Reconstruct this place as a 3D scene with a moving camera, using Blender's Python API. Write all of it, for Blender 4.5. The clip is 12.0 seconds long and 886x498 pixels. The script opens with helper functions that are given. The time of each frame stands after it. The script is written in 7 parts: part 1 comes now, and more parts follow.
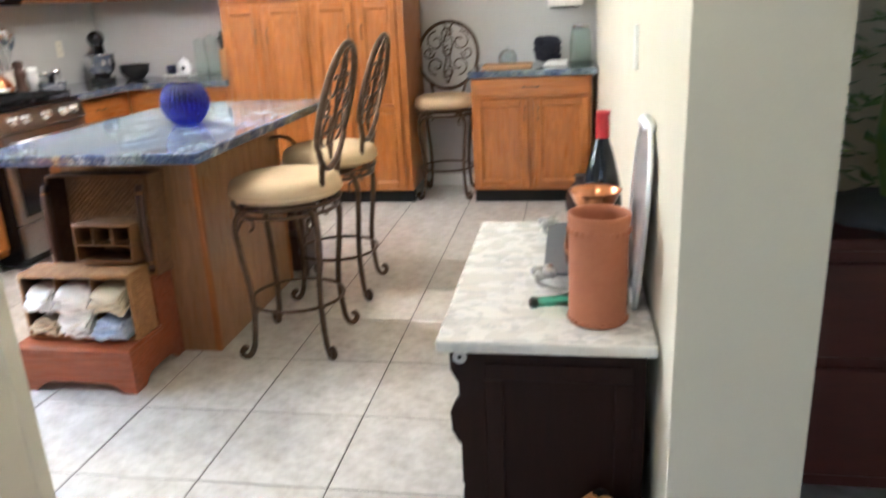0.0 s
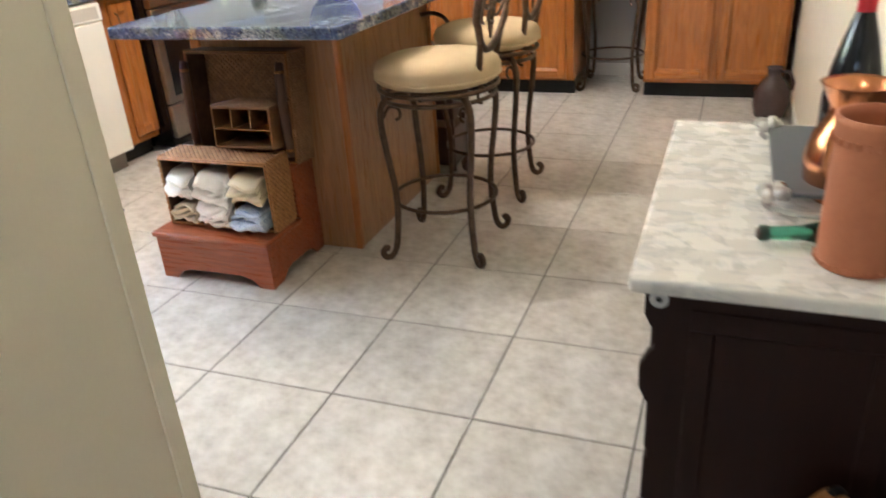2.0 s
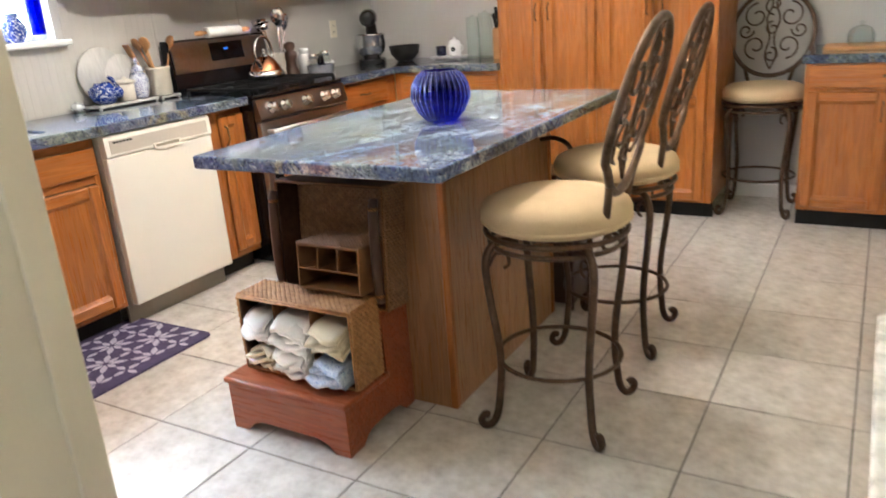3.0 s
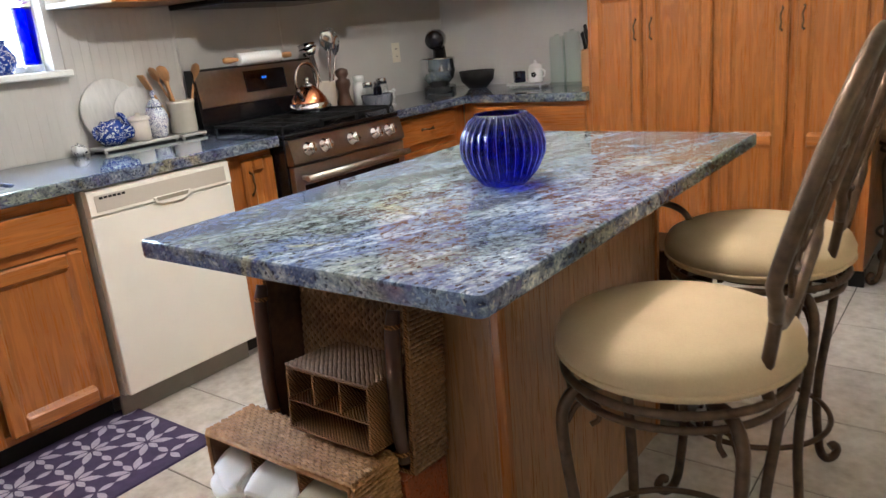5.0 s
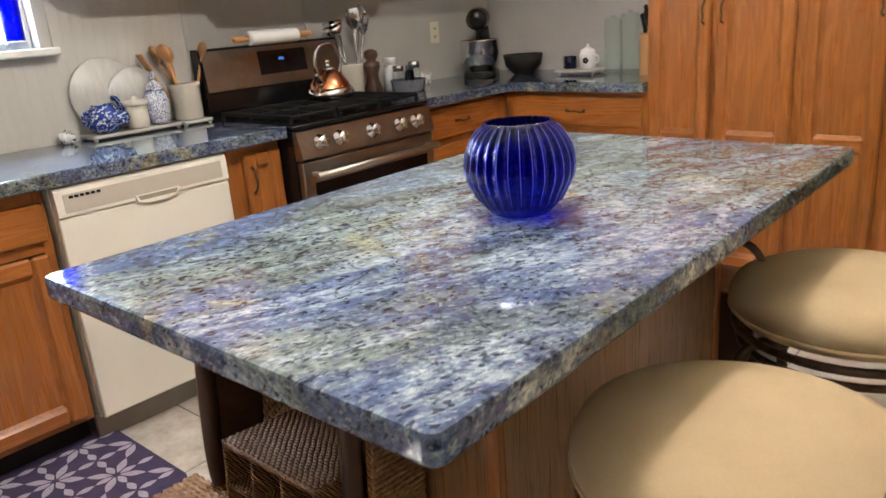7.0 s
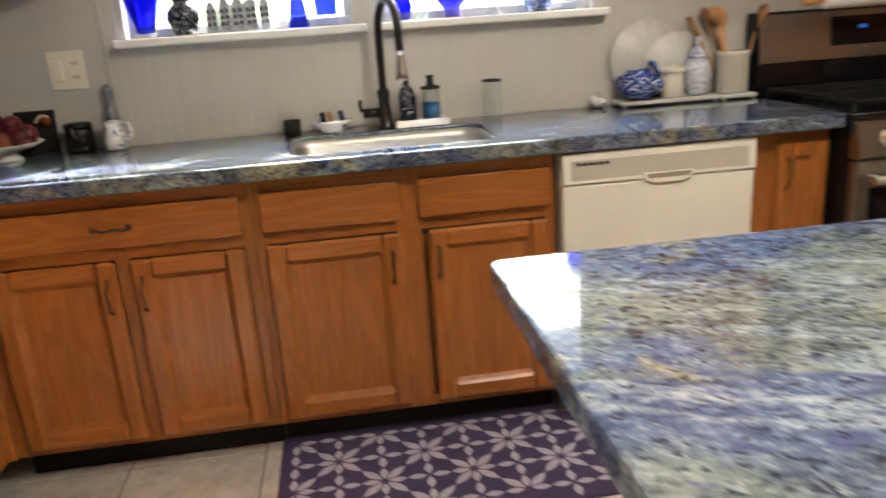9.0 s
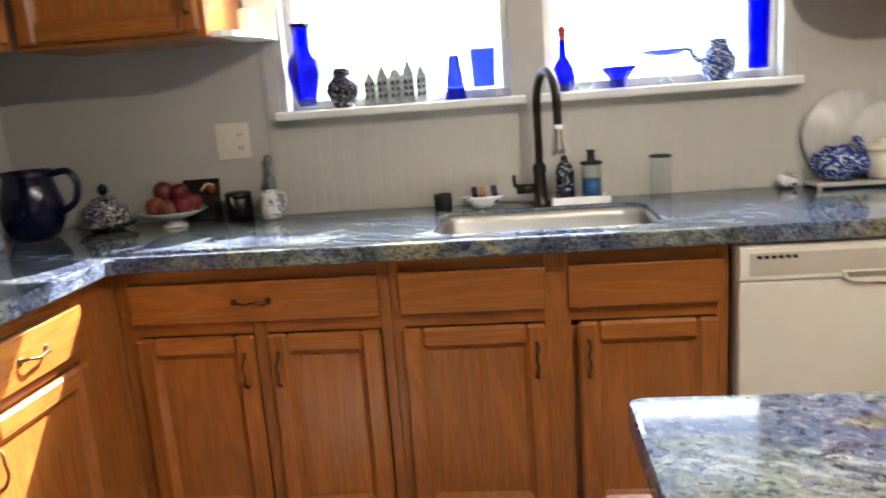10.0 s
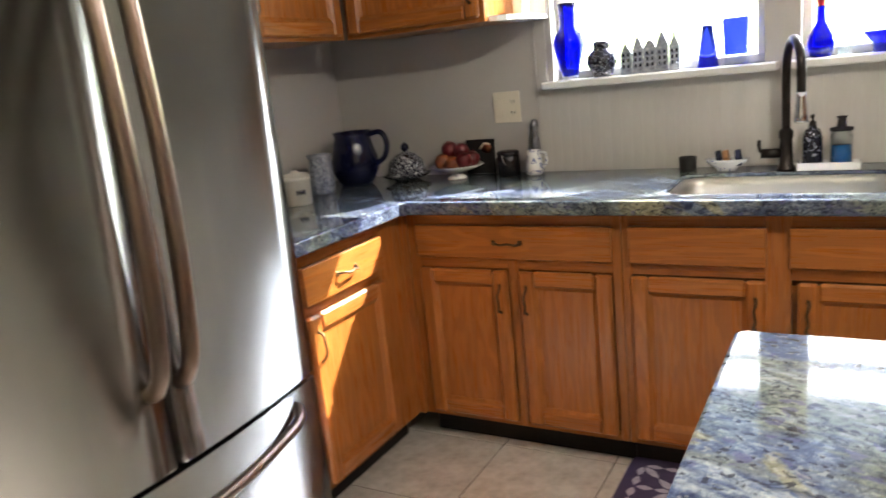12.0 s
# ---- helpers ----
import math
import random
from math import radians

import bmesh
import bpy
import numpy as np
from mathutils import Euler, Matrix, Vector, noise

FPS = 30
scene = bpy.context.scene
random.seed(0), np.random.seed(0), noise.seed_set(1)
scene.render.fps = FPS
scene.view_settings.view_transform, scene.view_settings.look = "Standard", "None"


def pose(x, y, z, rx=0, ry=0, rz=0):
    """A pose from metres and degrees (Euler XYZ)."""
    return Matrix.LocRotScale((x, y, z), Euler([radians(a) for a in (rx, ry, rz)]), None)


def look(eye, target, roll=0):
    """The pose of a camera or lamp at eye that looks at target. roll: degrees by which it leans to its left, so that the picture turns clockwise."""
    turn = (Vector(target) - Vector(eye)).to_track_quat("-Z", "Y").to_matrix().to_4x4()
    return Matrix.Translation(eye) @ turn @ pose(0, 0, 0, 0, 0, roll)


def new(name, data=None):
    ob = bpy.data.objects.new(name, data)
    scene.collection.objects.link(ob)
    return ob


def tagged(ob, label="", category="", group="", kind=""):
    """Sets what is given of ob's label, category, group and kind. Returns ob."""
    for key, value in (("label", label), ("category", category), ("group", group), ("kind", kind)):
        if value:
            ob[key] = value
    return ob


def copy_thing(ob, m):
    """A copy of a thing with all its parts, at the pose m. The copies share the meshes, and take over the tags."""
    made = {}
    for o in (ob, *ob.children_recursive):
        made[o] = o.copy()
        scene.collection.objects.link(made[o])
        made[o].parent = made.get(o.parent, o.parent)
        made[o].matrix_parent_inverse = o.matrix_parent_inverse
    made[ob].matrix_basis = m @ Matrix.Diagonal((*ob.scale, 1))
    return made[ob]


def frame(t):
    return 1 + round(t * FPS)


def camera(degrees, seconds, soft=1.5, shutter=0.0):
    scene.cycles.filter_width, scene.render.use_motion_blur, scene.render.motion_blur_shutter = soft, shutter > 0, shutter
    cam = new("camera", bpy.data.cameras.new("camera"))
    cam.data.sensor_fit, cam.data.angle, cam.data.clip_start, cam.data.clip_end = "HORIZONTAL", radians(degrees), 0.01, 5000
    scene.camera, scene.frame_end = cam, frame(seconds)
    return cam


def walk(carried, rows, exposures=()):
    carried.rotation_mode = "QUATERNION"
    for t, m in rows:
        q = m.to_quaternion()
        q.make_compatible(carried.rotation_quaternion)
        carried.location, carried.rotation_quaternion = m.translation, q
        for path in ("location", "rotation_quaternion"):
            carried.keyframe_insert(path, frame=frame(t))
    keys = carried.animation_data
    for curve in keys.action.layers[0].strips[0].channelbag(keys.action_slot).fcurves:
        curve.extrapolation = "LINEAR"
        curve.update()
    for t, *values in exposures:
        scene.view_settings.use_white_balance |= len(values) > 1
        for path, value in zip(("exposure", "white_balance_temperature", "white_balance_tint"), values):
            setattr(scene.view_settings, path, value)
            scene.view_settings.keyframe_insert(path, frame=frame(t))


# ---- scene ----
cam = camera(61.5, 12.0, shutter=0.5)
PATH = [
    (0, (0.161, 0.329, 1.358), (-0.172, 2.201, 0.736), -2.9),
    (0.5, (0.144, 0.329, 1.321), (-0.342, 2.102, 0.533), -2.1),
    (1, (0.124, 0.358, 1.296), (-0.405, 2.077, 0.421), -2.3),
    (1.5, (0.081, 0.47, 1.274), (-0.49, 2.151, 0.354), -2.7),
    (2, (-0.001, 0.654, 1.265), (-0.674, 2.326, 0.397), -4.0),
    (2.5, (-0.086, 0.862, 1.293), (-0.926, 2.495, 0.5), -4.9),
    (3, (-0.163, 1.102, 1.314), (-1.137, 2.731, 0.685), -4.3),
    (3.5, (-0.257, 1.293, 1.33), (-1.321, 2.879, 0.735), -4.8),
    (3.7, (-0.315, 1.379, 1.343), (-1.361, 2.991, 0.787), -6.0),
    (5.3, (-0.567, 1.912, 1.289), (-1.745, 3.425, 0.723), -5.0),
    (5.5, (-0.611, 1.955, 1.296), (-1.758, 3.489, 0.722), -5.4),
    (6, (-0.684, 2.044, 1.293), (-1.81, 3.567, 0.65), -3.6),
    (6.5, (-0.675, 2.124, 1.296), (-1.858, 3.614, 0.677), -4.2),
    (6.7, (-0.672, 2.168, 1.295), (-1.897, 3.627, 0.686), -4.5),
    (8.3, (-0.77, 2.488, 1.284), (-2.466, 3.369, 0.694), -1.4),
    (8.5, (-0.793, 2.49, 1.286), (-2.594, 3.135, 0.703), -2.1),
    (9, (-0.928, 2.479, 1.274), (-2.823, 2.714, 0.681), -3.9),
    (9.5, (-1.068, 2.472, 1.282), (-3.001, 2.478, 0.768), -5.9),
    (10, (-1.119, 2.56, 1.296), (-3.066, 2.351, 0.887), -4.2),
    (10.5, (-1.094, 2.664, 1.29), (-2.917, 1.997, 0.805), -4.9),
    (11, (-1.029, 2.718, 1.296), (-2.785, 1.882, 0.831), -4.7),
    (11.5, (-0.915, 2.782, 1.344), (-2.66, 1.945, 0.839), -2.7),
    (12, (-0.825, 2.841, 1.352), (-2.511, 1.869, 0.89), -6.0),
]
walk(cam, [(t, look(eye, target, roll)) for t, eye, target, roll in PATH], [(0, 3.95, 5400, 10), (0.5, 3.55, 5800, 10), (1.5, 3.52, 5850, 10), (2.5, 3.68, 5850, 10), (3.0, 3.7, 5800, 10), (3.5, 3.36, 5600, 10), (6.7, 3.2, 5850, 10), (8.5, 2.95, 6550, 10), (10, 2.82, 6200, 10), (12, 2.80, 6250, 10)])

# ---- world, sun, lamps ----
SUN_WAY = Vector((1.0, -0.78, -1.12)).normalized()
world = bpy.data.worlds.new("sky")
scene.world = world
world.use_nodes = True
wn = world.node_tree.nodes
sky = wn.new("ShaderNodeTexSky")
sky.sky_type, sky.sun_disc = "NISHITA", False
sky.sun_elevation = math.asin(-SUN_WAY.z)
sky.sun_rotation = math.atan2(-SUN_WAY.x, -SUN_WAY.y)
world.node_tree.links.new(sky.outputs[0], wn["Background"].inputs[0])
wn["Background"].inputs[1].default_value = 0.05


def lamp(name, kind, energy, colour, m, size=0.1, size_y=None, angle=None):
    data = bpy.data.lights.new(name, kind)
    data.energy, data.color = energy, colour
    if kind == "AREA":
        data.size = size
        if size_y:
            data.shape, data.size_y = "RECTANGLE", size_y
    elif kind == "SUN":
        data.angle = angle
    else:
        data.shadow_soft_size = size
    ob = new(name, data)
    ob.matrix_world = m
    return ob


lamp("sun", "SUN", 4.6, (1.0, 0.93, 0.82), look((0, 0, 0), SUN_WAY), angle=radians(0.5))
WARM = (1.0, 0.90, 0.77)
# bulb over the island, then unseen fill bulbs added before the pantry and in the hall
lamp("island_bulb", "POINT", 7.6, WARM, pose(-1.66, 3.30, 2.24), 0.04)
lamp("pantry_bulb", "POINT", 2.2, WARM, pose(-2.2, 4.45, 2.24), 0.05)
lamp("hall_bulb", "POINT", 0.8, (1.0, 0.86, 0.70), pose(-0.2, 1.05, 2.24), 0.08)
# lamp for high bright sky outside the sink windows, and unseen fill added behind the hall
lamp("window_sky", "AREA", 105, (0.84, 0.93, 1.0), look((-5.4, 2.7, 4.15), (-3.65, 2.62, 1.66)), 4.4, 2.2)
lamp("door_sky", "AREA", 0.8, (0.86, 0.93, 1.0), look((-0.55, -2.5, 1.3), (-0.7, 2.0, 0.5)), 0.8, 1.7)

# ---- materials ----
def nodes_of(name):
    m = bpy.data.materials.new(name)
    m.use_nodes = True
    return m, m.node_tree.nodes, m.node_tree.links, m.node_tree.nodes["Principled BSDF"]


def coords(n, l, scale=(1, 1, 1), rot=(0, 0, 0), world_space=False):
    mp = n.new("ShaderNodeMapping")
    mp.inputs["Scale"].default_value, mp.inputs["Rotation"].default_value = scale, rot
    if world_space:
        l.new(n.new("ShaderNodeNewGeometry").outputs["Position"], mp.inputs[0])
    else:
        l.new(n.new("ShaderNodeTexCoord").outputs["Object"], mp.inputs[0])
    return mp.outputs[0]


def noise_of(n, l, vec, scale, detail=4.0, rough=0.55, distort=0.0):
    t = n.new("ShaderNodeTexNoise")
    t.inputs["Scale"].default_value, t.inputs["Detail"].default_value = scale, detail
    t.inputs["Roughness"].default_value, t.inputs["Distortion"].default_value = rough, distort
    l.new(vec, t.inputs["Vector"])
    return t.outputs["Fac"]


def ramp(n, l, fac, *stops):
    r = n.new("ShaderNodeValToRGB")
    while len(r.color_ramp.elements) < len(stops):
        r.color_ramp.elements.new(0.5)
    for e, (p, c) in zip(r.color_ramp.elements, stops):
        e.position, e.color = p, (*c, 1) if len(c) == 3 else c
    l.new(fac, r.inputs[0])
    return r.outputs[0]


def mix(n, l, fac, a, b, how="MIX"):
    m = n.new("ShaderNodeMix")
    m.data_type, m.blend_type = "RGBA", how
    for sock, v in ((m.inputs[0], fac), (m.inputs[6], a), (m.inputs[7], b)):
        if isinstance(v, bpy.types.NodeSocket):
            l.new(v, sock)
        else:
            sock.default_value = v if isinstance(v, float) else (*v, 1)
    return m.outputs[2]


def bump(n, l, bsdf, height, strength=0.2, distance=0.002):
    b = n.new("ShaderNodeBump")
    b.inputs["Strength"].default_value, b.inputs["Distance"].default_value = strength, distance
    l.new(height, b.inputs["Height"])
    l.new(b.outputs[0], bsdf.inputs["Normal"])


G = ((0, 0, 0), (1, 1, 1))


def surf(name, c1, c2, scale=6.0, rough=0.5, rough2=None, metal=0.0, fine=60.0, relief=0.15, depth=0.001, stretch=(1, 1, 1), coat=0.0, vary=0.0):
    """A surface of two close colours, mottled coarse and fine, with matching gloss and relief."""
    m, n, l, b = nodes_of(name)
    v = coords(n, l, stretch)
    a, f = noise_of(n, l, v, scale), noise_of(n, l, v, fine, 3)
    both = mix(n, l, 0.35, a, f)
    col = mix(n, l, ramp(n, l, both, (0.3, G[0]), (0.7, G[1])), c1, c2)
    if vary:
        oi = n.new("ShaderNodeObjectInfo")
        hsv = n.new("ShaderNodeHueSaturation")
        mr = n.new("ShaderNodeMapRange")
        mr.inputs["To Min"].default_value, mr.inputs["To Max"].default_value = 1 - vary, 1 + vary
        l.new(oi.outputs["Random"], mr.inputs[0])
        l.new(mr.outputs[0], hsv.inputs["Value"])
        l.new(col, hsv.inputs["Color"])
        col = hsv.outputs[0]
    l.new(col, b.inputs["Base Color"])
    b.inputs["Metallic"].default_value = metal
    r2 = rough + 0.12 if rough2 is None else rough2
    l.new(ramp(n, l, both, (0.25, (rough,) * 3), (0.75, (r2,) * 3)), b.inputs["Roughness"])
    b.inputs["Coat Weight"].default_value = coat
    bump(n, l, b, f, relief, depth)
    return m


def oak(name, tone, along="z"):
    m, n, l, b = nodes_of(name)
    s = {"z": ((9, 9, 0.9), (150, 150, 5)), "x": ((0.9, 9, 9), (5, 150, 150)), "y": ((9, 0.9, 9), (150, 5, 150))}[along]
    oi = n.new("ShaderNodeObjectInfo")
    off = n.new("ShaderNodeVectorMath")
    off.operation = "MULTIPLY_ADD"
    tc = n.new("ShaderNodeTexCoord")
    cx = n.new("ShaderNodeCombineXYZ")
    for k in range(3):
        l.new(oi.outputs["Random"], cx.inputs[k])
    l.new(cx.outputs[0], off.inputs[0])
    off.inputs[1].default_value = (7, 5, 3)
    l.new(tc.outputs["Object"], off.inputs[2])
    def mp(sc):
        q = n.new("ShaderNodeMapping")
        q.inputs["Scale"].default_value = sc
        l.new(off.outputs[0], q.inputs[0])
        return q.outputs[0]
    big = noise_of(n, l, mp(s[0]), 1.4, 3, 0.5, 0.6)
    w = n.new("ShaderNodeMath")
    w.operation = "SINE"
    mul = n.new("ShaderNodeMath")
    mul.operation = "MULTIPLY"
    mul.inputs[1].default_value = 46
    l.new(big, mul.inputs[0])
    l.new(mul.outputs[0], w.inputs[0])
    rings = ramp(n, l, w.outputs[0], (0.0, (0.25,) * 3), (0.8, (0.85,) * 3))
    pores = noise_of(n, l, mp(s[1]), 1.0, 3, 0.6)
    fac = mix(n, l, 0.6, rings, pores)
    col = ramp(n, l, fac, (0.25, [c * 0.72 for c in tone]), (0.5, tone), (0.75, [min(1, c * 1.16) for c in tone]))
    large = noise_of(n, l, coords(n, l), 1.2, 2)
    col = mix(n, l, ramp(n, l, large, (0.3, (0,) * 3), (0.7, (0.3,) * 3)), col, [c * 0.7 for c in tone])
    l.new(col, b.inputs["Base Color"])
    l.new(ramp(n, l, pores, (0.3, (0.36,) * 3), (0.7, (0.24,) * 3)), b.inputs["Roughness"])
    bump(n, l, b, pores, 0.12, 0.0006)
    return m


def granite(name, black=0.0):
    """Blue-grey slab: crystal flakes, drifting blue and white bands, olive patches and black cracks. black: how far
    tones darken and bands fade, for counters in shade.
    """
    m, n, l, b = nodes_of(name)
    turned_ = coords(n, l, (1, 1, 1), (0, 0, radians(22)), True)

    def stretch(sx, sy):
        q = n.new("ShaderNodeMapping")
        q.inputs["Scale"].default_value = (sx, sy, sx)
        l.new(turned_, q.inputs[0])
        return q.outputs[0]
    v, flow = stretch(1, 0.8), stretch(2.3, 0.7)

    def warped(vec, amount, scale):
        nz = n.new("ShaderNodeTexNoise")
        nz.inputs["Scale"].default_value, nz.inputs["Detail"].default_value = scale, 5
        l.new(vec, nz.inputs["Vector"])
        wob = n.new("ShaderNodeMix")
        wob.data_type = "VECTOR"
        wob.inputs[0].default_value = amount
        l.new(vec, wob.inputs[4])
        l.new(nz.outputs["Color"], wob.inputs[5])
        return wob.outputs[1]

    def flakes(vec, scale):
        t = n.new("ShaderNodeTexVoronoi")
        t.inputs["Scale"].default_value = scale
        l.new(vec, t.inputs["Vector"])
        sp = n.new("ShaderNodeSeparateColor")
        l.new(t.outputs["Color"], sp.inputs[0])
        return sp.outputs[0], sp.outputs[1]
    wv = warped(stretch(1, 0.72), 0.016, 55)
    f1, f1b = flakes(wv, 88)
    f2, f2b = flakes(wv, 190)
    cloud = noise_of(n, l, v, 7, 9, 0.76, 0.25)
    fine = noise_of(n, l, v, 70, 6, 0.8, 0.3)
    tone = mix(n, l, 0.90, mix(n, l, 0.5, f1, f2), mix(n, l, 0.5, cloud, fine))
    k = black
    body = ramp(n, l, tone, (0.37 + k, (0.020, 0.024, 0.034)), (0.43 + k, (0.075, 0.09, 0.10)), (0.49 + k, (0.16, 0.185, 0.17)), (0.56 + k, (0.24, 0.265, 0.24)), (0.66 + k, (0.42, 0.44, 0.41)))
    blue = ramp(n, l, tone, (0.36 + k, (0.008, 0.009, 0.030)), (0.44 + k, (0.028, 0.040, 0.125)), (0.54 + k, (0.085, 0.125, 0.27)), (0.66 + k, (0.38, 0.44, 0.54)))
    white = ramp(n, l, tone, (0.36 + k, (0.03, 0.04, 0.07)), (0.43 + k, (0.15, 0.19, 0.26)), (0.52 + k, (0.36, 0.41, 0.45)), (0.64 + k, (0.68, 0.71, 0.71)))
    olive = ramp(n, l, tone, (0.30, (0.03, 0.028, 0.02)), (0.45, (0.15, 0.14, 0.075)), (0.62, (0.46, 0.44, 0.30)))
    band = noise_of(n, l, flow, 1.15, 6, 0.62, 0.9)
    patch = noise_of(n, l, v, 4.2, 5, 0.62, 0.8)
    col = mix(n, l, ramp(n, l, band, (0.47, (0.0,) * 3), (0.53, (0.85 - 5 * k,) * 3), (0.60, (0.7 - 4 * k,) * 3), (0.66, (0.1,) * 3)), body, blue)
    streak = noise_of(n, l, flow, 1.7, 7, 0.68, 0.7)
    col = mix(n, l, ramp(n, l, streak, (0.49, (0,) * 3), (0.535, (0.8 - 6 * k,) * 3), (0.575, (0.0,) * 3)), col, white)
    col = mix(n, l, ramp(n, l, patch, (0.60, (0.0,) * 3), (0.65, (0.75,) * 3)), col, olive)
    # single violet and cream flakes
    col = mix(n, l, ramp(n, l, f1b, (0.93, (0,) * 3), (0.95, (0.5,) * 3)), col, (0.09, 0.085, 0.22))
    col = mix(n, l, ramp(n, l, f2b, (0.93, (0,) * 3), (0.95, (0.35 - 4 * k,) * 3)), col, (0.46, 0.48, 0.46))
    col = mix(n, l, ramp(n, l, f2b, (0.07, (0.8,) * 3), (0.09, (0,) * 3)), col, (0.02, 0.022, 0.04))
    # dark islands and fine cracks along the drift
    isle = ramp(n, l, noise_of(n, l, flow, 5.2, 4, 0.6, 0.5), (0.665, (0,) * 3), (0.69, (0.92,) * 3))
    col = mix(n, l, isle, col, mix(n, l, fine, (0.012, 0.012, 0.012), (0.15, 0.13, 0.08)))
    for sc, wd in ((1.6, 0.008), (3.4, 0.009)):
        line = ramp(n, l, noise_of(n, l, flow, sc, 6, 0.65, 1.2), (0.5 - wd, (0,) * 3), (0.5, (0.9,) * 3), (0.5 + wd, (0,) * 3))
        gap = ramp(n, l, noise_of(n, l, v, sc * 3, 3), (0.44, (0,) * 3), (0.53, (1,) * 3))
        col = mix(n, l, mix(n, l, 1.0, line, gap, "MULTIPLY"), col, (0.015, 0.017, 0.028))
    l.new(col, b.inputs["Base Color"])
    b.inputs["Roughness"].default_value = 0.06
    b.inputs["Specular IOR Level"].default_value = 0.5
    bump(n, l, b, fine, 0.02, 0.0005)
    return m


def glass(name, colour, rough=0.0, solid=True):
    m, n, l, b = nodes_of(name)
    b.inputs["Base Color"].default_value = (*colour, 1)
    b.inputs["Transmission Weight"].default_value = 1.0
    b.inputs["Roughness"].default_value = rough
    b.inputs["IOR"].default_value = 1.45 if solid else 1.08
    return m


def thin_glass(name, colour):
    """Thin clear glassware: light passes straight, gloss grows towards the edge."""
    m, n, l, b = nodes_of(name)
    t, g, mx, w = n.new("ShaderNodeBsdfTransparent"), n.new("ShaderNodeBsdfGlossy"), n.new("ShaderNodeMixShader"), n.new("ShaderNodeLayerWeight")
    t.inputs[0].default_value = (*colour, 1)
    g.inputs["Roughness"].default_value = 0.03
    w.inputs[0].default_value = 0.12
    l.new(w.outputs["Facing"], mx.inputs[0])
    l.new(t.outputs[0], mx.inputs[1])
    l.new(g.outputs[0], mx.inputs[2])
    l.new(mx.outputs[0], n["Material Output"].inputs["Surface"])
    return m


def glow(name, colour, strength):
    m, n, l, b = nodes_of(name)
    b.inputs["Base Color"].default_value = (*colour, 1)
    b.inputs["Emission Color"].default_value = (*colour, 1)
    b.inputs["Emission Strength"].default_value = strength
    return m


OAK_TONE = (0.37, 0.126, 0.025)
OAK, OAK_H = oak("oak", OAK_TONE), oak("oak_rail", OAK_TONE, "x")
OAK_PANEL = oak("oak_veneer", (0.36, 0.185, 0.085))
CHERRY = oak("cherry", (0.30, 0.075, 0.026), "x")
ESPRESSO = surf("espresso_wood", (0.014, 0.0055, 0.0040), (0.022, 0.0085, 0.006), 8, 0.5, 0.62, stretch=(6, 6, 0.8))
MAHOGANY = surf("mahogany", (0.05, 0.010, 0.008), (0.075, 0.016, 0.011), 7, 0.35, 0.48, stretch=(1, 6, 6))
# second granite: the same stone with the counters' shade put into its colour
GRANITE, GRANITE_SHADED = granite("blue_granite"), granite("blue_granite_shaded", 0.04)
TILE = surf("floor_tile", (0.70, 0.66, 0.605), (0.39, 0.345, 0.295), 11, 0.24, 0.42, fine=34, relief=0.08, vary=0.05)
GROUT = surf("grout", (0.10, 0.085, 0.075), (0.16, 0.14, 0.12), 30, 0.85)
CREAM = surf("cream_paint", (0.72, 0.655, 0.53), (0.68, 0.615, 0.49), 3, 0.55, 0.65, fine=160, relief=0.12)
WHITE_PAINT = surf("white_paint", (0.80, 0.79, 0.75), (0.75, 0.74, 0.70), 4, 0.45, fine=120)
WALL_GREY = surf("grey_wall", (0.50, 0.48, 0.45), (0.45, 0.43, 0.405), 3, 0.5, 0.62, fine=140, relief=0.1)
BEAD = surf("beadboard", (0.54, 0.515, 0.475), (0.48, 0.455, 0.42), 5, 0.42, 0.55, fine=90, stretch=(1, 1, 0.3), vary=0.02)
CEILING = surf("ceiling_paint", (0.80, 0.78, 0.73), (0.76, 0.74, 0.69), 3, 0.8, fine=120, relief=0.3, depth=0.003)
BLACK = surf("black_vinyl", (0.012, 0.011, 0.011), (0.02, 0.018, 0.017), 9, 0.5)
ENAMEL = surf("black_enamel", (0.004, 0.004, 0.005), (0.007, 0.007, 0.008), 9, 0.12, 0.2, relief=0.02)
IRON = surf("cast_iron", (0.006, 0.006, 0.007), (0.014, 0.014, 0.014), 30, 0.55, 0.7)
BRONZE = surf("bronze_iron", (0.135, 0.085, 0.052), (0.055, 0.034, 0.022), 22, 0.36, 0.52, metal=0.75, relief=0.3)
AGED_BRASS = surf("aged_brass", (0.15, 0.095, 0.05), (0.08, 0.05, 0.028), 30, 0.38, 0.5, metal=0.8, relief=0.2)
SILVER = surf("pale_silver", (0.80, 0.79, 0.80), (0.70, 0.69, 0.71), 10, 0.32, 0.42, metal=0.9, relief=0.1)
ORB = surf("oil_rubbed_bronze", (0.018, 0.014, 0.012), (0.03, 0.022, 0.018), 14, 0.25, 0.36, metal=0.6)
CHROME = surf("chrome", (0.75, 0.75, 0.76), (0.68, 0.68, 0.70), 9, 0.10, 0.18, metal=1.0, relief=0.03)
STEEL = surf("brushed_steel", (0.29, 0.275, 0.26), (0.255, 0.24, 0.23), 4, 0.22, 0.26, metal=1.0, fine=220, relief=0.0, stretch=(14, 14, 0.25))
HANDLE_STEEL = surf("handle_steel", (0.33, 0.25, 0.21), (0.27, 0.20, 0.17), 6, 0.26, 0.34, metal=1.0, fine=200, relief=0.05)
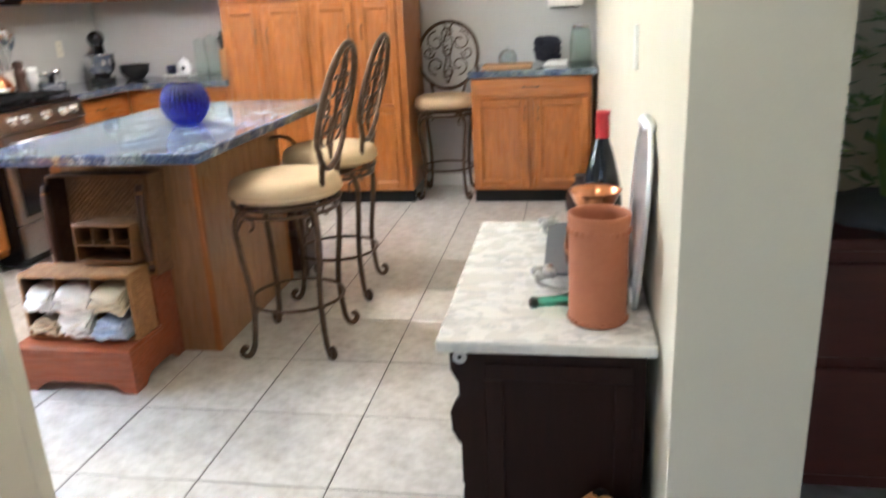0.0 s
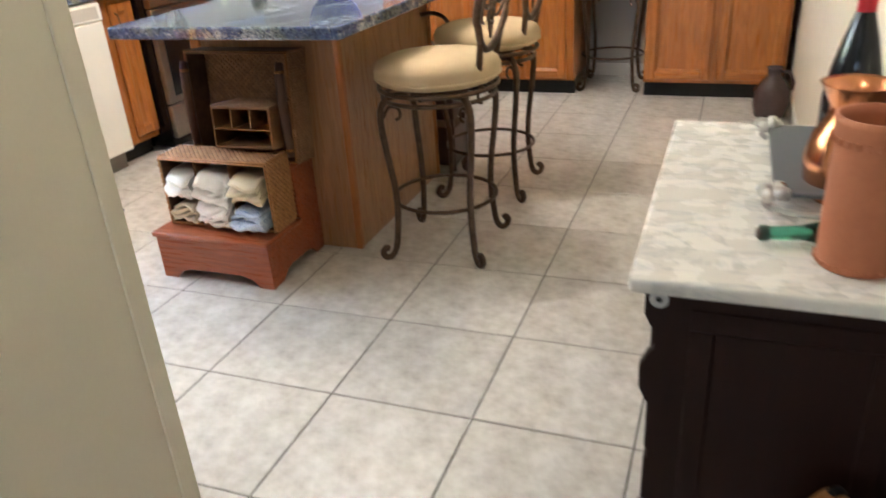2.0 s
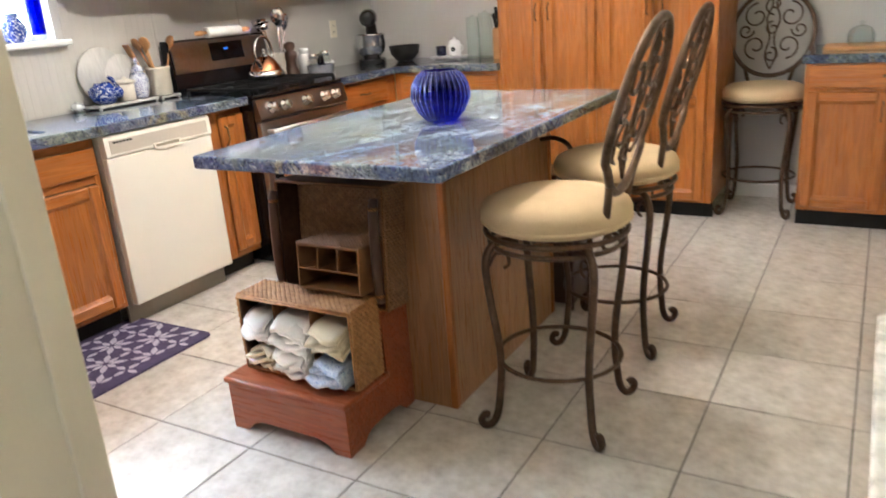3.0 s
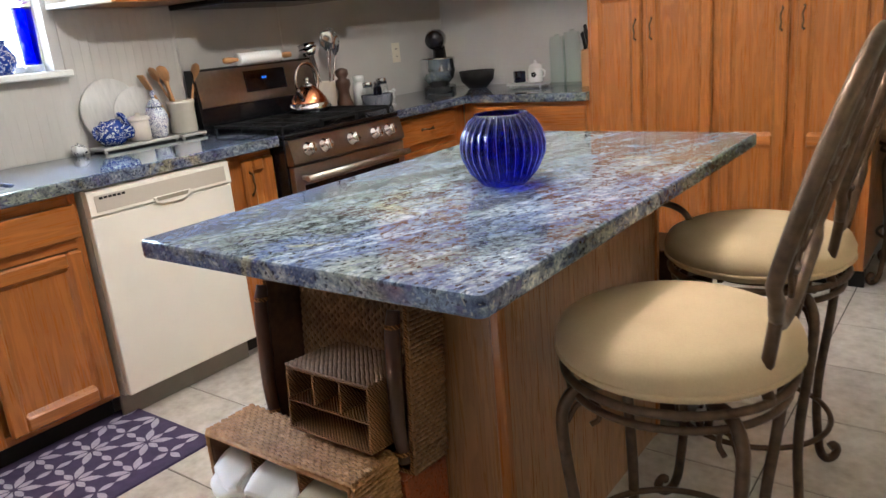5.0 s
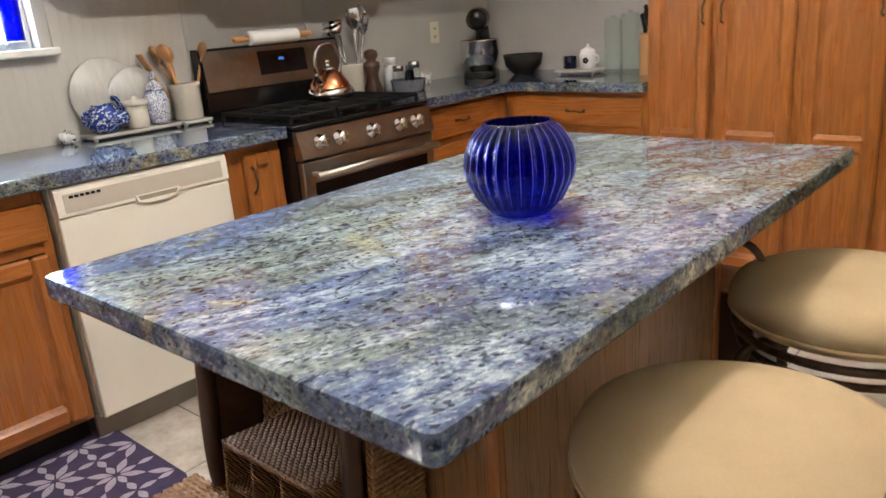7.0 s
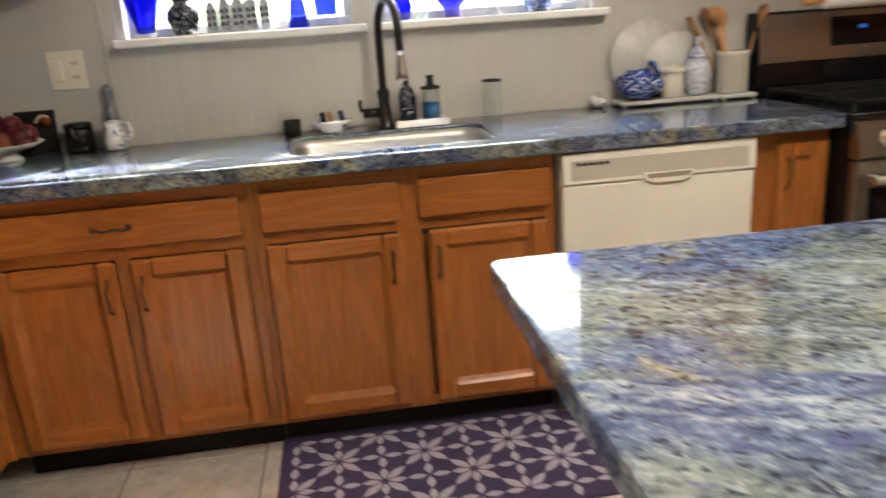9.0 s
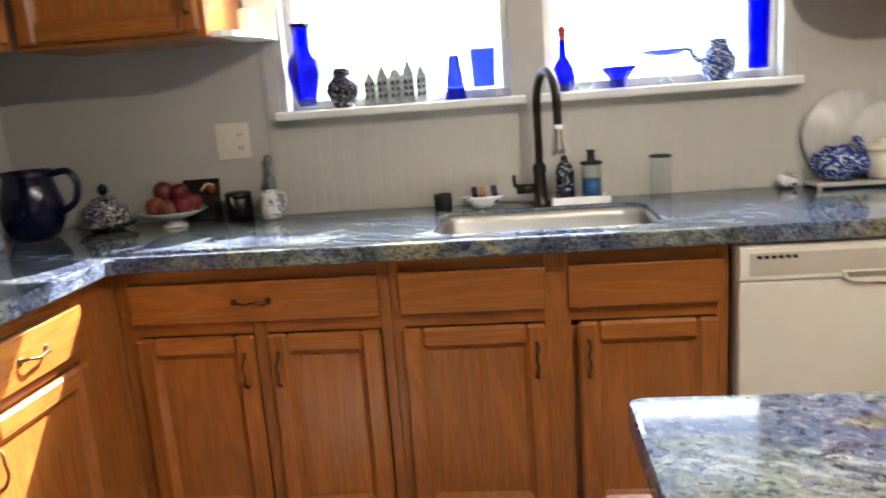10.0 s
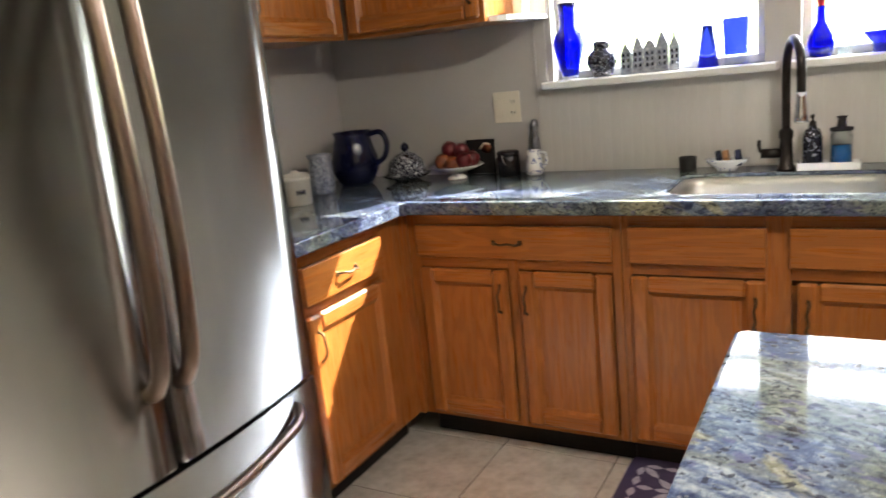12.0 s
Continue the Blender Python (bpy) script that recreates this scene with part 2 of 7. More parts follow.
STEEL_H = surf("brushed_steel_dark", (0.31, 0.285, 0.27), (0.25, 0.23, 0.22), 4, 0.26, 0.36, metal=1.0, fine=220, relief=0.06, stretch=(14, 0.25, 14))
SINK_STEEL = surf("sink_steel", (0.56, 0.54, 0.51), (0.47, 0.455, 0.43), 6, 0.26, 0.38, metal=1.0, fine=200)
WHITE_ENAMEL = surf("appliance_white", (0.79, 0.76, 0.69), (0.77, 0.74, 0.67), 3, 0.3, 0.36, relief=0.03)
WHITE_GREY = surf("appliance_grey", (0.52, 0.51, 0.48), (0.48, 0.47, 0.44), 3, 0.35)
SUEDE = surf("cream_suede", (0.54, 0.40, 0.238), (0.46, 0.34, 0.198), 7, 0.85, 0.95, fine=240, relief=0.35)
TERRACOTTA = surf("terracotta", (0.42, 0.145, 0.062), (0.35, 0.115, 0.05), 10, 0.6, 0.72, fine=90, relief=0.35)
COPPER = surf("copper", (0.62, 0.26, 0.12), (0.50, 0.20, 0.09), 12, 0.16, 0.26, metal=1.0, relief=0.2)
GREEN_GLASS = glass("green_glass", (0.35, 0.75, 0.62), 0.03)
BOTTLE_GLASS = surf("dark_bottle", (0.006, 0.008, 0.012), (0.009, 0.011, 0.016), 5, 0.05, 0.09, relief=0.01)
RED_FOIL = surf("red_foil", (0.50, 0.02, 0.03), (0.42, 0.015, 0.025), 12, 0.35)
PEWTER = surf("pewter", (0.55, 0.54, 0.52), (0.34, 0.33, 0.32), 20, 0.22, 0.36, metal=1.0, relief=0.5)
SLATE = surf("slate", (0.06, 0.065, 0.075), (0.09, 0.095, 0.105), 12, 0.5)
BURL = surf("burl_wood", (0.50, 0.235, 0.07), (0.30, 0.12, 0.033), 16, 0.32, 0.45, fine=40)
COBALT = glass("cobalt_glass", (0.012, 0.02, 0.62), 0.0)
VASE_GLASS = thin_glass("deep_cobalt_glass", (0.055, 0.085, 0.74))
RIB_GLINT = surf("rib_glint", (0.10, 0.13, 0.50), (0.06, 0.08, 0.40), 30, 0.12)
COBALT_CER = surf("cobalt_glaze", (0.002, 0.003, 0.020), (0.004, 0.006, 0.035), 5, 0.08, 0.14, relief=0.02)
CLEAR = thin_glass("clear_glass", (0.93, 0.955, 0.955))
AQUA = thin_glass("aqua_glass", (0.92, 0.975, 0.96))
PANE = glass("window_pane", (0.98, 0.99, 1.0), 0.0, False)
STONEWARE = surf("stoneware", (0.66, 0.61, 0.52), (0.58, 0.53, 0.45), 14, 0.35, 0.45)
WHITE_CER = surf("white_glaze", (0.78, 0.77, 0.75), (0.72, 0.71, 0.70), 6, 0.12, 0.2, relief=0.03)
WOOD_SPOON = surf("spoon_wood", (0.48, 0.25, 0.10), (0.36, 0.17, 0.065), 9, 0.5, stretch=(6, 6, 0.6), vary=0.25)
DARK_WOOD = surf("dark_wood", (0.07, 0.028, 0.014), (0.045, 0.018, 0.010), 9, 0.35, stretch=(5, 5, 0.6))
LINEN_W = surf("white_linen", (0.84, 0.82, 0.78), (0.78, 0.75, 0.71), 20, 0.9, fine=300, relief=0.5)
LINEN_C = surf("cream_linen", (0.72, 0.63, 0.45), (0.64, 0.55, 0.39), 20, 0.9, fine=300, relief=0.5)
RUG_BASE = surf("purple_mat", (0.070, 0.050, 0.130), (0.045, 0.032, 0.085), 26, 0.8, fine=220, relief=0.4)
RUG_PETAL = surf("pale_petal", (0.56, 0.54, 0.62), (0.36, 0.33, 0.44), 60, 0.8, fine=260, relief=0.4)
IVORY = surf("ivory_plastic", (0.74, 0.68, 0.55), (0.72, 0.66, 0.53), 5, 0.35)
DISPLAY = glow("display_blue", (0.05, 0.25, 1.0), 0.1)
FRUIT_R = surf("red_apple", (0.13, 0.006, 0.010), (0.075, 0.005, 0.008), 22, 0.3)
FRUIT_P = surf("peach", (0.26, 0.085, 0.02), (0.13, 0.018, 0.010), 20, 0.45)
STREAK_STONE = surf("streaked_marble", (0.56, 0.545, 0.52), (0.40, 0.39, 0.375), 9, 0.3, 0.4, fine=30, stretch=(1, 5, 1))
GREY_STONE = surf("pale_stone", (0.50, 0.49, 0.47), (0.40, 0.39, 0.38), 12, 0.3, 0.4)
HOUSE_BLUE = surf("delft_house", (0.12, 0.14, 0.19), (0.48, 0.50, 0.55), 70, 0.2, 0.3, fine=120)
GREEN_LEAF = surf("green_ornament", (0.05, 0.16, 0.08), (0.22, 0.28, 0.05), 22, 0.3, fine=50)


def marble(name):
    m, n, l, b = nodes_of(name)
    v = coords(n, l, (1.0, 3.2, 1), (0, 0, radians(12)))
    big, fineg = noise_of(n, l, v, 3.0, 7, 0.62, 1.6), noise_of(n, l, coords(n, l), 18, 5)
    streak = ramp(n, l, big, (0.30, (0.66, 0.63, 0.57)), (0.43, (0.64, 0.61, 0.56)), (0.475, (0.44, 0.435, 0.42)), (0.515, (0.66, 0.63, 0.575)), (0.75, (0.75, 0.71, 0.63)))
    col = mix(n, l, 0.2, streak, mix(n, l, fineg, (0.55, 0.5, 0.43), (0.8, 0.77, 0.72)))
    l.new(col, b.inputs["Base Color"])
    l.new(ramp(n, l, fineg, (0.3, (0.2,) * 3), (0.7, (0.34,) * 3)), b.inputs["Roughness"])
    bump(n, l, b, fineg, 0.08, 0.0006)
    return m


def painted(name, ground, ink, scale, cut=0.5, rough=0.12):
    """Glazed ware with brushed flowers: cell rosettes and wavering strokes in a second colour."""
    m, n, l, b = nodes_of(name)
    v = coords(n, l)
    t = n.new("ShaderNodeTexVoronoi")
    t.inputs["Scale"].default_value = scale
    warp = n.new("ShaderNodeMix")
    warp.data_type = "VECTOR"
    warp.inputs[0].default_value = 0.06
    nz = n.new("ShaderNodeTexNoise")
    nz.inputs["Scale"].default_value = scale * 1.5
    l.new(v, nz.inputs["Vector"])
    l.new(v, warp.inputs[4])
    l.new(nz.outputs["Color"], warp.inputs[5])
    l.new(warp.outputs[1], t.inputs["Vector"])
    w = n.new("ShaderNodeMath")
    w.operation = "SINE"
    k = n.new("ShaderNodeMath")
    k.operation = "MULTIPLY"
    k.inputs[1].default_value = 19
    l.new(t.outputs["Distance"], k.inputs[0])
    l.new(k.outputs[0], w.inputs[0])
    strokes = ramp(n, l, w.outputs[0], (cut - 0.08, (0,) * 3), (cut + 0.08, (1,) * 3))
    l.new(mix(n, l, strokes, ground, ink), b.inputs["Base Color"])
    b.inputs["Roughness"].default_value = rough
    return m


MARBLE = marble("grey_marble")
BLUE_WHITE = painted("blue_and_white", (0.74, 0.76, 0.80), (0.015, 0.035, 0.22), 46)
BLUE_DEEP = painted("deep_blue_and_white", (0.012, 0.035, 0.22), (0.58, 0.63, 0.72), 27, 0.80)
BLACK_WHITE = painted("indigo_and_white", (0.006, 0.007, 0.018), (0.60, 0.61, 0.64), 26, 1.0)
TOILE = painted("toile_cloth", (0.62, 0.68, 0.78), (0.10, 0.20, 0.46), 50, 0.6, 0.9)


def wicker(name, c1, c2, pitch=0.012, upright=False):
    """Twined cord, row on row, each row's twist set off from the last."""
    m, n, l, b = nodes_of(name)
    v = coords(n, l)
    xyz = n.new("ShaderNodeSeparateXYZ")
    l.new(v, xyz.inputs[0])

    def op(how, a, c=None):
        q = n.new("ShaderNodeMath")
        q.operation = how
        for k, s_ in enumerate((a, c)):
            if isinstance(s_, bpy.types.NodeSocket):
                l.new(s_, q.inputs[k])
            elif s_ is not None:
                q.inputs[k].default_value = s_
        return q.outputs[0]
    yz = op("ADD", xyz.outputs[1], xyz.outputs[2])
    row, along = (xyz.outputs[0], yz) if upright else (yz, op("ADD", xyz.outputs[0], op("MULTIPLY", xyz.outputs[1], 0.35)))
    row = op("DIVIDE", op("ADD", row, 5.0), pitch)
    cell, idx = op("FRACT", row), op("FLOOR", row)
    cord = op("SINE", op("MULTIPLY", cell, math.pi))
    turn = op("SINE", op("MULTIPLY", op("ADD", op("ADD", op("DIVIDE", along, pitch * 1.5), op("MULTIPLY", cell, 0.7)), op("MULTIPLY", idx, 0.5)), 2 * math.pi))
    h = op("MULTIPLY", cord, op("ADD", op("MULTIPLY", turn, 0.35), 0.65))
    f = noise_of(n, l, v, 45, 5)
    # colour follows cord height: the shade of the gaps is painted in
    col = mix(n, l, ramp(n, l, h, (0.12, (0,) * 3), (0.6, (1,) * 3)), c1, c2)
    l.new(mix(n, l, ramp(n, l, f, (0.35, (0,) * 3), (0.7, (0.5,) * 3)), col, [q * 0.5 for q in c2]), b.inputs["Base Color"])
    b.inputs["Roughness"].default_value = 0.62
    b.inputs["Specular IOR Level"].default_value = 0.15
    bump(n, l, b, h, 1.0, 0.004)
    return m


SEAGRASS = surf("seagrass_cord", (0.50, 0.26, 0.095), (0.22, 0.095, 0.032), 55, 0.55, 0.7, fine=240, relief=0.5)
SEAGRASS_DARK = surf("aged_cord", (0.30, 0.155, 0.065), (0.12, 0.055, 0.022), 55, 0.5, 0.65, fine=240, relief=0.5)
# core kept dark, which puts shade into the gaps between the cords
SEAGRASS_BACK = surf("gap_shade_core", (0.10, 0.045, 0.018), (0.06, 0.025, 0.010), 30, 0.75)
WICKER_SIDE = wicker("rush", (0.04, 0.015, 0.006), (0.46, 0.22, 0.08), 0.0085)
WICKER_DARK = wicker("aged_seagrass", (0.03, 0.012, 0.005), (0.44, 0.21, 0.08), 0.006)

for mt in (ESPRESSO, BLACK, IRON):
    mt.node_tree.nodes["Principled BSDF"].inputs["Specular IOR Level"].default_value = 0.15

# brushed grain of the refrigerator: gloss drawn out upright
sb_ = STEEL.node_tree.nodes["Principled BSDF"]
tg = STEEL.node_tree.nodes.new("ShaderNodeTangent")
tg.direction_type, tg.axis = "RADIAL", "Z"
STEEL.node_tree.links.new(tg.outputs[0], sb_.inputs["Tangent"])
sb_.inputs["Anisotropic"].default_value, sb_.inputs["Anisotropic Rotation"].default_value = 0.5, 0.25
STEEL.node_tree.links.remove(sb_.inputs["Normal"].links[0])
ENAMEL.node_tree.nodes["Principled BSDF"].inputs["Specular IOR Level"].default_value = 0.3

# ---- mesh helpers ----
def box(bm, x0, x1, y0, y1, z0, z1, bevel=0.0, mat=0, seg=1):
    r = bmesh.ops.create_cube(bm, size=1.0)
    vs = r["verts"]
    for v in vs:
        v.co = Vector((x0 + (v.co.x + 0.5) * (x1 - x0), y0 + (v.co.y + 0.5) * (y1 - y0), z0 + (v.co.z + 0.5) * (z1 - z0)))
    fs = {f for v in vs for f in v.link_faces}
    for f in fs:
        f.material_index = mat
    if bevel:
        es = list({e for v in vs for e in v.link_edges})
        done = bmesh.ops.bevel(bm, geom=es, offset=bevel, segments=seg, profile=0.5, affect="EDGES", clamp_overlap=True)
        for f in done["faces"]:
            f.material_index = mat
            f.smooth = seg > 1
    return vs


def lathe(bm, profile, seg=24, mat=0, at=(0, 0, 0), ripple=None, sx=1.0, sy=1.0, smooth=True):
    """profile: (radius, height) pairs from foot to rim; ripple: (count, depth)."""
    rings = []
    for r, z in profile:
        if r < 1e-5:
            rings.append([bm.verts.new((at[0], at[1], at[2] + z))])
            continue
        ring = []
        for k in range(seg):
            a = 2 * math.pi * k / seg
            rr = r * (1 + ripple[1] * (math.cos(ripple[0] * a) if len(ripple) < 3 else 2 * abs(math.sin(ripple[0] * a / 2)) - 1)) if ripple else r
            ring.append(bm.verts.new((at[0] + sx * rr * math.cos(a), at[1] + sy * rr * math.sin(a), at[2] + z)))
        rings.append(ring)
    for a, b in zip(rings, rings[1:]):
        for k in range(seg):
            j = (k + 1) % seg
            if len(a) == 1 and len(b) > 1:
                f = bm.faces.new((a[0], b[j], b[k]))
            elif len(b) == 1 and len(a) > 1:
                f = bm.faces.new((a[k], a[j], b[0]))
            elif len(a) > 1:
                f = bm.faces.new((a[k], a[j], b[j], b[k]))
            else:
                continue
            f.smooth, f.material_index = smooth, mat


def smooth_path(pts, n=6):
    """Catmull-Rom points through pts."""
    P = [Vector(p) for p in pts]
    P = [2 * P[0] - P[1], *P, 2 * P[-1] - P[-2]]
    out = []
    for i in range(1, len(P) - 2):
        a, b, c, d = P[i - 1 : i + 3]
        for k in range(n):
            t = k / n
            out.append(0.5 * (2 * b + (c - a) * t + (2 * a - 5 * b + 4 * c - d) * t * t + (3 * b - a - 3 * c + d) * t**3))
    return out + [P[-2]]


def tube(bm, pts, r, seg=8, mat=0, closed=False, flat=1.0, taper=None):
    pts = [Vector(p) for p in pts]
    n = len(pts)
    up, rings = None, []
    for i, p in enumerate(pts):
        d = (pts[(i + 1) % n] - pts[i - 1]) if closed else (pts[min(i + 1, n - 1)] - pts[max(i - 1, 0)])
        d.normalize()
        if up is None:
            up = d.orthogonal().normalized()
        else:
            up = (up - d * up.dot(d))
            up = up.normalized() if up.length > 1e-6 else d.orthogonal().normalized()
        side = d.cross(up)
        rr = r * (taper(i / max(1, n - 1)) if taper else 1)
        rings.append([bm.verts.new(p + rr * (math.cos(2 * math.pi * k / seg) * up + flat * math.sin(2 * math.pi * k / seg) * side)) for k in range(seg)])
    pairs = list(zip(rings, rings[1:])) + ([(rings[-1], rings[0])] if closed else [])
    for a, b in pairs:
        for k in range(seg):
            f = bm.faces.new((a[k], a[(k + 1) % seg], b[(k + 1) % seg], b[k]))
            f.smooth, f.material_index = True, mat
    if not closed:
        for ring in (rings[0][::-1], rings[-1]):
            bm.faces.new(ring).material_index = mat


def prism(bm, outline, axis, a, b, mat=0, bevel=0.0):
    """A flat outline of (u, v) drawn out along an axis from a to b: 'x' takes (y, z), 'y' (x, z), 'z' (x, y)."""
    def at(u, v, w):
        return {"x": (w, u, v), "y": (u, w, v), "z": (u, v, w)}[axis]
    lo, hi = [bm.verts.new(at(u, v, a)) for u, v in outline], [bm.verts.new(at(u, v, b)) for u, v in outline]
    fs = [bm.faces.new(lo[::-1]), bm.faces.new(hi)]
    for i in range(len(outline)):
        j = (i + 1) % len(outline)
        fs.append(bm.faces.new((lo[i], lo[j], hi[j], hi[i])))
    for f in fs:
        f.material_index = mat
    if bevel:
        es = list({e for f in fs[:2] for e in f.edges})
        for f in bmesh.ops.bevel(bm, geom=es, offset=bevel, segments=2, profile=0.5, affect="EDGES", clamp_overlap=True)["faces"]:
            f.material_index = mat


def mesh_of(name, bm, *mats):
    bmesh.ops.recalc_face_normals(bm, faces=bm.faces)
    me = bpy.data.meshes.new(name)
    bm.to_mesh(me)
    bm.free()
    for m in mats:
        me.materials.append(m)
    return me


def part(name, bm, material, parent, label="", m=None):
    mats = material if isinstance(material, (list, tuple)) else [material]
    ob = new(name, mesh_of(name, bm, *mats))
    ob.parent = parent
    if m is not None:
        ob.matrix_basis = m
    return tagged(ob, label)


def base(name, label, category, m, group="", kind=""):
    ob = new(name)
    ob.empty_display_size = 0.05
    ob.matrix_basis = m
    return tagged(ob, label, category, group, kind)


def solid(name, bm, material, label, category, m=None, group="", kind=""):
    """A thing of one mesh."""
    mats = material if isinstance(material, (list, tuple)) else [material]
    ob = new(name, mesh_of(name, bm, *mats))
    if m is not None:
        ob.matrix_basis = m
    return tagged(ob, label, category, group, kind)


def turned(name, profile, material, label, category, m, seg=24, ripple=None, group="", sx=1.0, sy=1.0):
    bm = bmesh.new()
    lathe(bm, profile, seg, ripple=ripple, sx=sx, sy=sy)
    return solid(name, bm, material, label, category, m, group)


def hollow(profile, t=0.004):
    """An open vessel's wall: the profile, then back down inside it."""
    inner = [(max(r - t, 0.001), max(z, profile[0][1] + t)) for r, z in reversed(profile) if r > t]
    return [(0, profile[0][1]), *profile, *inner, (0, profile[0][1] + t)]

# ---- the setting ----
TOP = 0.925
CEIL = 2.44


def wall(name, label, boxes, mat):
    bm = bmesh.new()
    for b in boxes:
        box(bm, *b)
    return solid(name, bm, mat, label, "wall", kind="structure")


WIN = ((1.81, 2.555), (2.665, 3.40))
WZ0, WZ1 = 1.272, 2.06
west = wall("wall_west", "grey beadboard and plaster wall behind the sink", [
    (-3.75, -3.60, 0.63, 6.20, 0, WZ0), (-3.75, -3.60, 0.63, 6.20, WZ1, CEIL),
    (-3.75, -3.60, 0.63, WIN[0][0], WZ0, WZ1), (-3.75, -3.60, WIN[0][1], WIN[1][0], WZ0, WZ1), (-3.75, -3.60, WIN[1][1], 6.20, WZ0, WZ1)], WALL_GREY)
wall("wall_north", "grey painted wall behind the tall cabinets", [(-3.60, 0.35, 6.05, 6.20, 0, CEIL)], WALL_GREY)
wall("wall_south", "grey painted wall behind the refrigerator", [(-3.60, -1.10, 0.63, 0.78, 0, CEIL)], WALL_GREY)
wall("wall_hall", "cream painted wall ending beside the refrigerator", [(-1.10, -0.985, -2.2, 1.59, 0, CEIL)], CREAM)
wall("wall_east", "cream painted wall behind the marble-topped chest", [(0.35, 0.592, 1.60, 6.20, 0, CEIL)], CREAM)
wall("wall_dining", "cream painted walls of the dining room", [(0.592, 2.6, 4.6, 4.75, 0, CEIL), (2.6, 2.75, -2.35, 4.75, 0, CEIL), (-0.05, 2.6, -2.35, -2.2, 0, CEIL), (-1.10, -0.985, -2.35, -2.2, 0, CEIL), (-0.985, -0.05, -2.35, -2.2, 2.08, CEIL)], CREAM)
bm = bmesh.new()
box(bm, -3.75, 2.75, -2.35, 6.20, CEIL, CEIL + 0.12)
solid("ceiling", bm, CEILING, "white textured ceiling", "ceiling", kind="structure")
bm = bmesh.new()
box(bm, -3.75, 2.75, -2.35, 6.20, -0.15, -0.003)
floor = solid("floor", bm, GROUT, "large beige ceramic floor tiles with dark grout", "floor", kind="structure")


def baseboard(name, x0, x1, y0, y1):
    bm = bmesh.new()
    box(bm, x0, x1, y0, y1, 0, 0.085, 0.004)
    solid(name, bm, WHITE_PAINT, "painted white baseboard", "baseboard", kind="structure")


baseboard("baseboard", -0.985, -0.972, -2.2, 1.555)
baseboard("baseboard", 0.337, 0.35, 2.70, 5.42)
baseboard("baseboard", 0.35, 0.592, 1.588, 1.60)
baseboard("baseboard", -0.935, -0.505, 6.037, 6.05)
# corner bead of the hall wall
bm = bmesh.new()
box(bm, -0.985, -0.979, 1.545, 1.59, 0.0, CEIL, 0.002)
solid("trim", bm, CREAM, "painted corner trim on the hall wall", "trim", kind="structure")
# glazed door behind the hall, added out of view to house the fill lamp
bm = bmesh.new()
for b in ((-0.985, -0.90, -2.33, -2.25, 0, 2.08), (-0.14, -0.05, -2.33, -2.25, 0, 2.08), (-0.90, -0.14, -2.33, -2.25, 0, 0.25), (-0.90, -0.14, -2.33, -2.25, 1.98, 2.08)):
    box(bm, *b, 0.004)
hd = solid("door_1", bm, WHITE_PAINT, "unseen white glazed door added at the hall's end", "door", kind="structure")
bm = bmesh.new()
box(bm, -0.90, -0.14, -2.293, -2.287, 0.25, 1.98)
pane = part("pane", bm, PANE, hd)
pane.visible_shadow = False

# windows over the sink
for k, (a, b) in enumerate(WIN):
    w = base(f"window_{k + 1}", "white framed window, bright daylight behind", "window", pose(-3.70, a, WZ0), kind="structure")
    L, H = b - a, WZ1 - WZ0
    bm = bmesh.new()
    for q in ((0, 0.035, 0, L, 0, 0.03), (0, 0.035, 0, L, H - 0.04, H), (0, 0.035, 0, 0.03, 0.03, H - 0.04), (0, 0.035, L - 0.03, L, 0.03, H - 0.04), (0.005, 0.03, 0.03, L - 0.03, H * 0.5 - 0.015, H * 0.5 + 0.015)):
        box(bm, *q, 0.003)
    part("window_frame", bm, WHITE_PAINT, w)
    bm = bmesh.new()
    box(bm, 0.014, 0.018, 0.03, L - 0.03, 0.03, H - 0.04)
    pane = part("pane", bm, PANE, w)
    pane.visible_shadow = False
    bm = bmesh.new()
    box(bm, -0.02, 0.165, -0.03, L + 0.045, -0.028, 0.0, 0.005)
    part("window_sill", bm, WHITE_PAINT, w)

# glowing board for garden and bright sky beyond the windows, paler with height
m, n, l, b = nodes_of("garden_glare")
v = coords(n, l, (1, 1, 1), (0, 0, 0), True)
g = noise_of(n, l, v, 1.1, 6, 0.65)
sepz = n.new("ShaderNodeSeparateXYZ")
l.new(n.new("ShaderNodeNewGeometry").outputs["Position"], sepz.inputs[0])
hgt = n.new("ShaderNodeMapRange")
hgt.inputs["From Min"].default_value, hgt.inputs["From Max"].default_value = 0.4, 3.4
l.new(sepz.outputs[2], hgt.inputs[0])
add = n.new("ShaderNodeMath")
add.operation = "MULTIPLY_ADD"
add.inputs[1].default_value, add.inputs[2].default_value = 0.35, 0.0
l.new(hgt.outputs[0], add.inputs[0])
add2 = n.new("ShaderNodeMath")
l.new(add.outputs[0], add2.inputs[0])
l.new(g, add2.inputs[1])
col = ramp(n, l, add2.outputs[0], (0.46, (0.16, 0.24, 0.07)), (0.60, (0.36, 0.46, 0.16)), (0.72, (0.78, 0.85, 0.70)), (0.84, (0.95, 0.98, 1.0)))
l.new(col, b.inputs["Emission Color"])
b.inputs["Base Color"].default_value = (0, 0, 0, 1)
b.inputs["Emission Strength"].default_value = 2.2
GARDEN = m
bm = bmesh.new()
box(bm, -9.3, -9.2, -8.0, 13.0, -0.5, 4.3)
solid("backdrop", bm, GARDEN, "glowing backdrop board of overexposed garden beyond the windows", "backdrop", kind="structure")
bm = bmesh.new()
box(bm, -60, 60, -60, 60, -0.62, -0.5)
